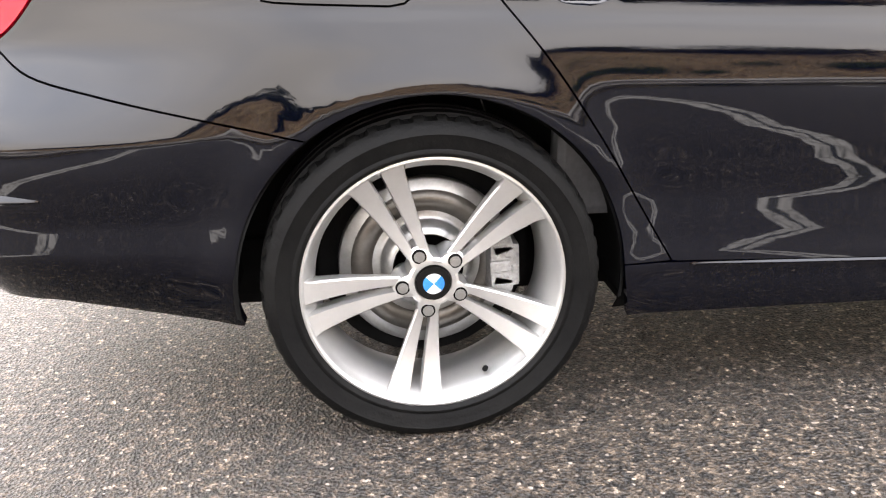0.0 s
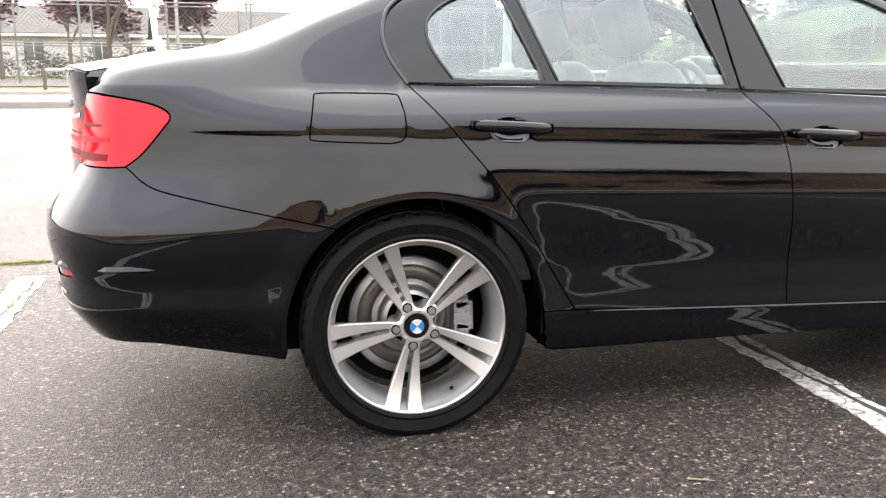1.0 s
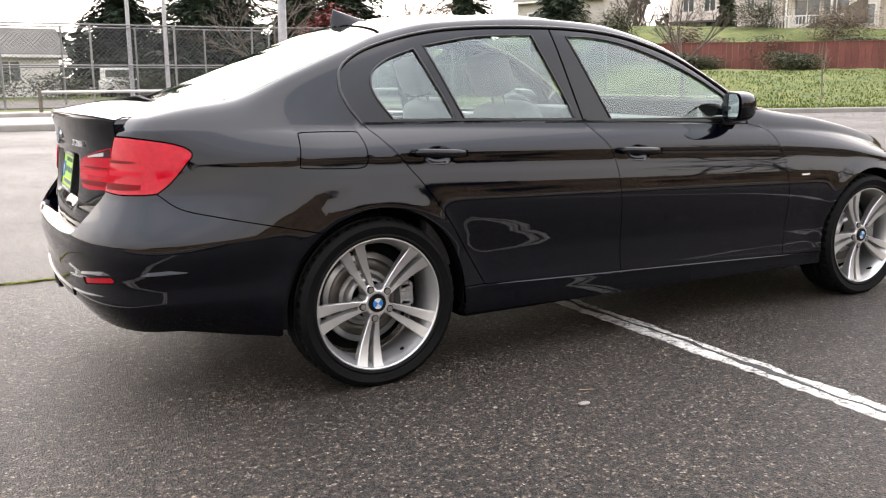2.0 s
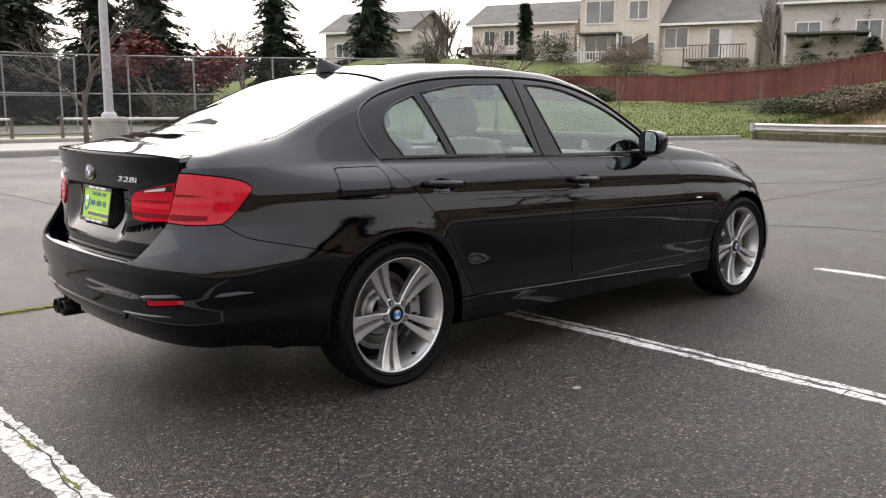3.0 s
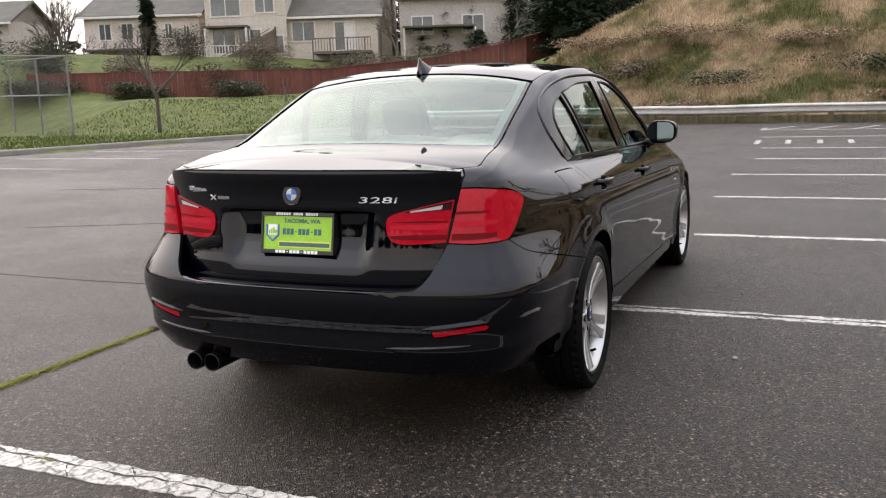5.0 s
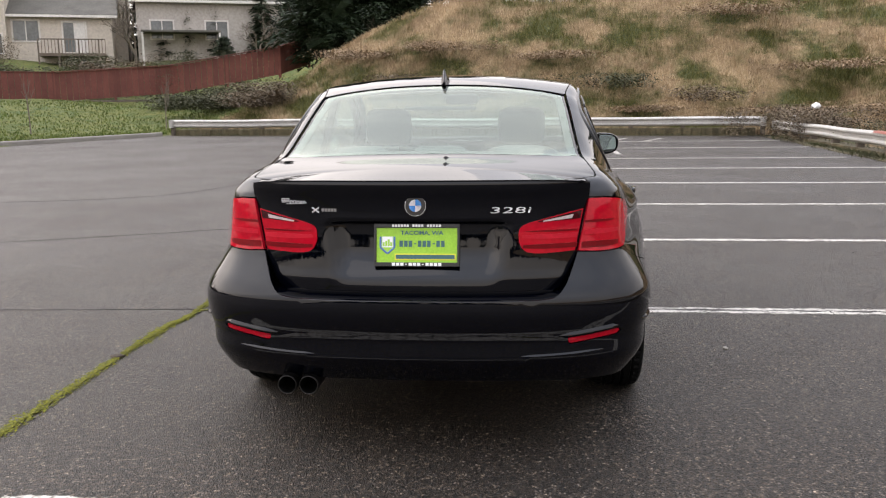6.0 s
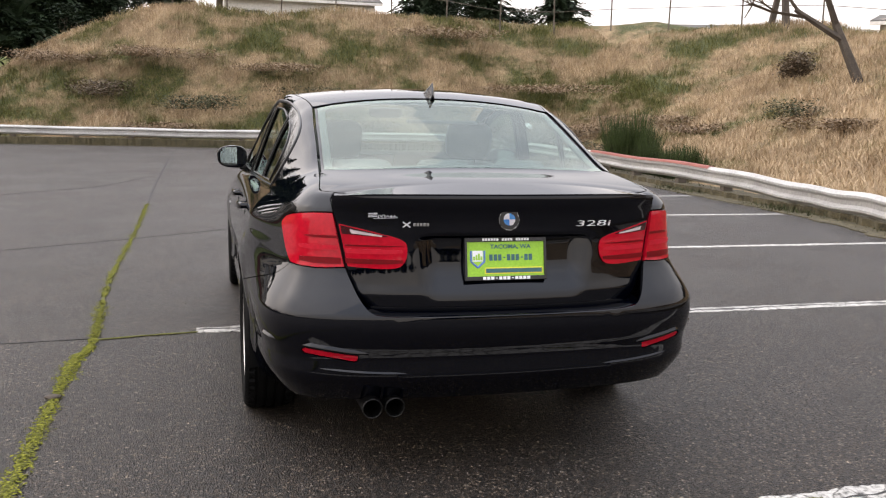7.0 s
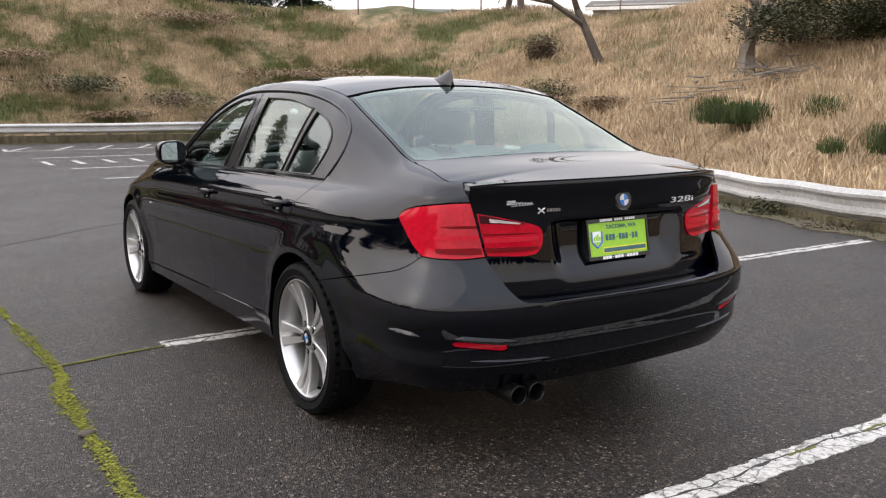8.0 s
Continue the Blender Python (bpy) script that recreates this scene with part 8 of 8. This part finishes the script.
def house(origin, along, wide, deep, storeys, wall_mat, ridge, label, windows, lean_to=None, deck=None, gable_front=False, sill_z=2.75):
    """A house with walls, a pitched roof with eaves, and framed windows. Local x along its front, y away from it."""
    ang = math.atan2(along[1], along[0])
    hs = tagged(new("house"), label, "house", "houses on the terrace")
    hs.matrix_basis = Matrix.Translation(origin) @ Matrix.Rotation(ang, 4, "Z")
    tall = storeys * sill_z
    b = bmesh.new()
    box(b, (0, 0, -3.0), (wide, deep, tall))
    part("wall", b, wall_mat, hs)
    # clapboard courses
    for i in range(int(tall / 0.45)):
        b = bmesh.new()
        box(b, (0.02, -0.018, 0.06 + 0.45 * i), (wide - 0.02, 0.002, 0.10 + 0.45 * i))
        part("board_course", b, wall_mat, hs)
    e = 0.45
    vs = []
    if gable_front:
        ring = [(-e, tall - 0.15), (wide / 2, tall + ridge), (wide + e, tall - 0.15), (wide + e, tall - 0.35), (wide / 2, tall + ridge - 0.22), (-e, tall - 0.35)]
        vs = [(x, -e, z) for x, z in ring] + [(x, deep + e, z) for x, z in ring]
        g = bmesh.new()
        p = [g.verts.new(c) for c in ((0, 0, tall), (wide, 0, tall), (wide / 2, 0, tall + ridge - 0.2))]
        g.faces.new(p)
        bmesh.ops.solidify(g, geom=g.faces[:], thickness=0.1)
        part("gable", g, wall_mat, hs)
    else:
        ring = [(-e, tall - 0.15), (deep / 2, tall + ridge), (deep + e, tall - 0.15), (deep + e, tall - 0.35), (deep / 2, tall + ridge - 0.22), (-e, tall - 0.35)]
        vs = [(-e, y, z) for y, z in ring] + [(wide + e, y, z) for y, z in ring]
        for xx in (0.05, wide - 0.05):
            g = bmesh.new()
            p = [g.verts.new(c) for c in ((xx, 0, tall), (xx, deep, tall), (xx, deep / 2, tall + ridge - 0.2))]
            g.faces.new(p)
            bmesh.ops.solidify(g, geom=g.faces[:], thickness=0.1)
            part("gable", g, wall_mat, hs)
    fs = [(i, (i + 1) % 6, (i + 1) % 6 + 6, i + 6) for i in range(6)] + [tuple(range(6)), tuple(range(11, 5, -1))]
    roof = mesh_object("roof", vs, fs, M_SHINGLE, hs)
    g = bmesh.new()
    box(g, (-e, -e - 0.08, tall - 0.38), (wide + e, -e + 0.02, tall - 0.20), None, 0.01)
    part("gutter", g, M_WHITETRIM, roof)
    for x, z, w, h, kind_ in windows:
        win = bmesh.new()
        for lo, hi in (((x - 0.10, -0.07, z - 0.10), (x + w + 0.10, 0.0, z)), ((x - 0.10, -0.07, z + h), (x + w + 0.10, 0.0, z + h + 0.10)), ((x - 0.10, -0.07, z), (x, 0.0, z + h)), ((x + w, -0.07, z), (x + w + 0.10, 0.0, z + h)), ((x + w / 2 - 0.035, -0.05, z), (x + w / 2 + 0.035, 0.0, z + h))):
            box(win, lo, hi)
        wo = part("door" if kind_ == "door" else "window", win, M_WHITETRIM, hs)
        for k in range(2):
            pb = bmesh.new()
            box(pb, (x + k * w / 2 + 0.03, -0.022, z + 0.02), (x + (k + 1) * w / 2 - 0.03, -0.004, z + h - 0.02))
            part("pane", pb, M_PANE if not (kind_ == "door" and k) else M_WHITETRIM, wo)
    if lean_to:
        x0, x1, d, z = lean_to
        b = bmesh.new()
        box(b, (x0, -d, z - 0.15), (x1, 0.0, z + 0.0), pose(0, 0, 0, 0, 0, 0), 0.02)
        part("porch_roof", b, M_SHINGLE, hs)
        for x in (x0 + 0.1, x1 - 0.1):
            b = bmesh.new()
            box(b, (x - 0.07, -d + 0.05, -2.0), (x + 0.07, -d + 0.19, z - 0.15))
            part("porch_post", b, M_WHITETRIM, hs)
    if deck:
        x0, x1, d, z, m_ = deck
        b = bmesh.new()
        box(b, (x0, -d, z - 0.2), (x1, 0.0, z), None, 0.01)
        dk = part("deck", b, m_, hs)
        b = bmesh.new()
        box(b, (x0, -d, z + 0.92), (x1, -d + 0.08, z + 1.0), None, 0.01)
        part("handrail", b, m_, dk)
        n = int((x1 - x0) / 0.22)
        for i in range(n + 1):
            x = x0 + (x1 - x0) * i / n
            b = bmesh.new()
            wd = 0.05 if i % 6 == 0 else 0.02
            box(b, (x - wd, -d + 0.01, z - (1.6 if i % 6 == 0 else 0)), (x + wd, -d + 0.06, z + 0.92))
            part("baluster", b, m_, dk)
    return hs


ALONG = (0.381, -0.925)
house((52.0, 52.3, 4.4), ALONG, 9.2, 8.5, 1.45, M_SIDINGW, 1.9, "pinkish two-storey house with a shingle roof", [(1.2, 2.0, 0.9, 1.2, ""), (3.0, 2.0, 0.9, 1.2, ""), (1.0, -0.6, 1.6, 1.4, ""), (3.2, -0.8, 1.6, 1.9, ""), (6.5, 2.0, 0.5, 1.1, ""), (8.0, 2.0, 0.4, 0.9, "")], lean_to=(0.2, 5.2, 1.4, 1.2))
house((53.5, 41.6, 4.4), ALONG, 6.2, 8.0, 2.2, M_SIDING, 2.0, "beige two-storey house with a white sun room", [(0.5, 3.3, 2.2, 1.6, ""), (3.9, 3.5, 1.4, 1.3, ""), (0.5, 0.5, 1.7, 1.7, ""), (2.5, 0.5, 1.7, 1.7, ""), (4.7, 0.4, 1.2, 1.3, "")], lean_to=(0.1, 3.4, 1.2, 2.5), deck=(-0.6, 4.4, 2.2, 0.0, M_WHITETRIM), gable_front=False)
house((56.4, 36.6, 4.6), ALONG, 7.4, 8.0, 1.15, M_SIDING, 2.1, "beige house with a low roof and a timber deck", [(0.8, 1.1, 1.7, 1.4, ""), (4.1, 0.3, 1.5, 2.1, "door")], deck=(2.6, 7.0, 2.0, 0.15, M_TIMBER), sill_z=2.7)
house((60.4, 38.5, 4.6), ALONG, 8.5, 8.0, 2.2, M_SIDING, 2.0, "beige upper house behind the low roof", [(1.0, 4.0, 1.6, 1.2, ""), (4.6, 4.0, 1.3, 1.1, "")])
house((60.9, 28.6, 4.6), ALONG, 11.0, 8.0, 1.6, M_SIDINGG, 2.0, "grey house half hidden by garden trees", [(1.0, 1.4, 1.6, 1.3, ""), (5.0, 1.4, 1.6, 1.3, "")], lean_to=(0.3, 6.0, 2.0, 1.9))
house((46.5, 66.5, 3.6), ALONG, 9.0, 8.0, 1.7, M_SIDINGG, 1.9, "grey house behind bare trees", [(1.2, 2.2, 1.4, 1.2, ""), (5.2, 2.2, 1.4, 1.2, "")])
house((-16.5, 57.5, 0.2), (1, 0.03), 11.0, 7.0, 1.0, M_WHITETRIM, 1.7, "low white house behind the court", [(1.0, 0.9, 1.2, 1.2, ""), (4.0, 0.9, 1.2, 1.2, ""), (8.0, 0.9, 1.2, 1.2, "")])
house((-4.0, 57.8, 0.2), (1, 0.03), 9.5, 7.0, 1.0, M_WHITETRIM, 1.6, "low white house behind the court", [(1.0, 0.9, 1.2, 1.2, ""), (6.0, 0.9, 1.2, 1.2, "")])
house((42.1, -24.3, 3.6), (-0.34, -0.94), 10.0, 9.0, 1.0, M_WHITETRIM, 0.7, "long low white building beyond the bank", [(2.0, 1.0, 1.6, 1.2, ""), (6.0, 1.0, 1.6, 1.2, "")])
house((34.5, -31.8, 3.4), (-0.72, -0.69), 9.0, 8.0, 1.15, M_SIDINGG, 0.6, "grey building beyond the bank", [(0.8, 1.0, 1.4, 1.7, ""), (3.0, 1.0, 1.4, 1.7, ""), (5.2, 1.0, 1.4, 1.7, "")])
house((57.0, 0.0, 4.4), (0.0, -1.0), 10.0, 8.0, 1.6, M_WHITETRIM, 1.2, "white house beyond the bank", [(1.2, 2.2, 1.4, 1.2, ""), (4.2, 2.2, 1.4, 1.2, ""), (7.4, 2.2, 1.4, 1.2, "")])
board_fence([(50.6, 47.5, 3.0), (53.0, 43.2, 3.3), (54.0, 41.0, 3.6)], 1.7, 0.30, M_TIMBER, "weathered timber garden fence before the houses")
board_fence([(49.6, 37.4, 2.6), (55.4, 36.6, 5.0)], 1.7, 0.30, M_TIMBER, "weathered timber fence stepping up between gardens")

# small white van far off on the road
van = tagged(new("van"), "small white van far off on the road", "van")
van.matrix_basis = pose(8.6, 55.5, 0.0)
b = bmesh.new()
box(b, (-1.1, -0.9, 0.35), (1.1, 0.9, 1.25), None, 0.15)
box(b, (-1.0, -0.85, 1.2), (0.7, 0.85, 1.95), None, 0.2)
part("body", b, M_WHITETRIM, van)
for x in (-0.7, 0.7):
    b = bmesh.new()
    tube(b, (x, -0.93, 0.33), (x, 0.93, 0.33), 0.33, 0.33, 18)
    part("wheel", b, M_RUBBER, van)
b = bmesh.new()
box(b, (-0.9, -0.875, 1.35), (0.55, 0.875, 1.8), None, 0.05)
part("windows", b, M_PANE, van)
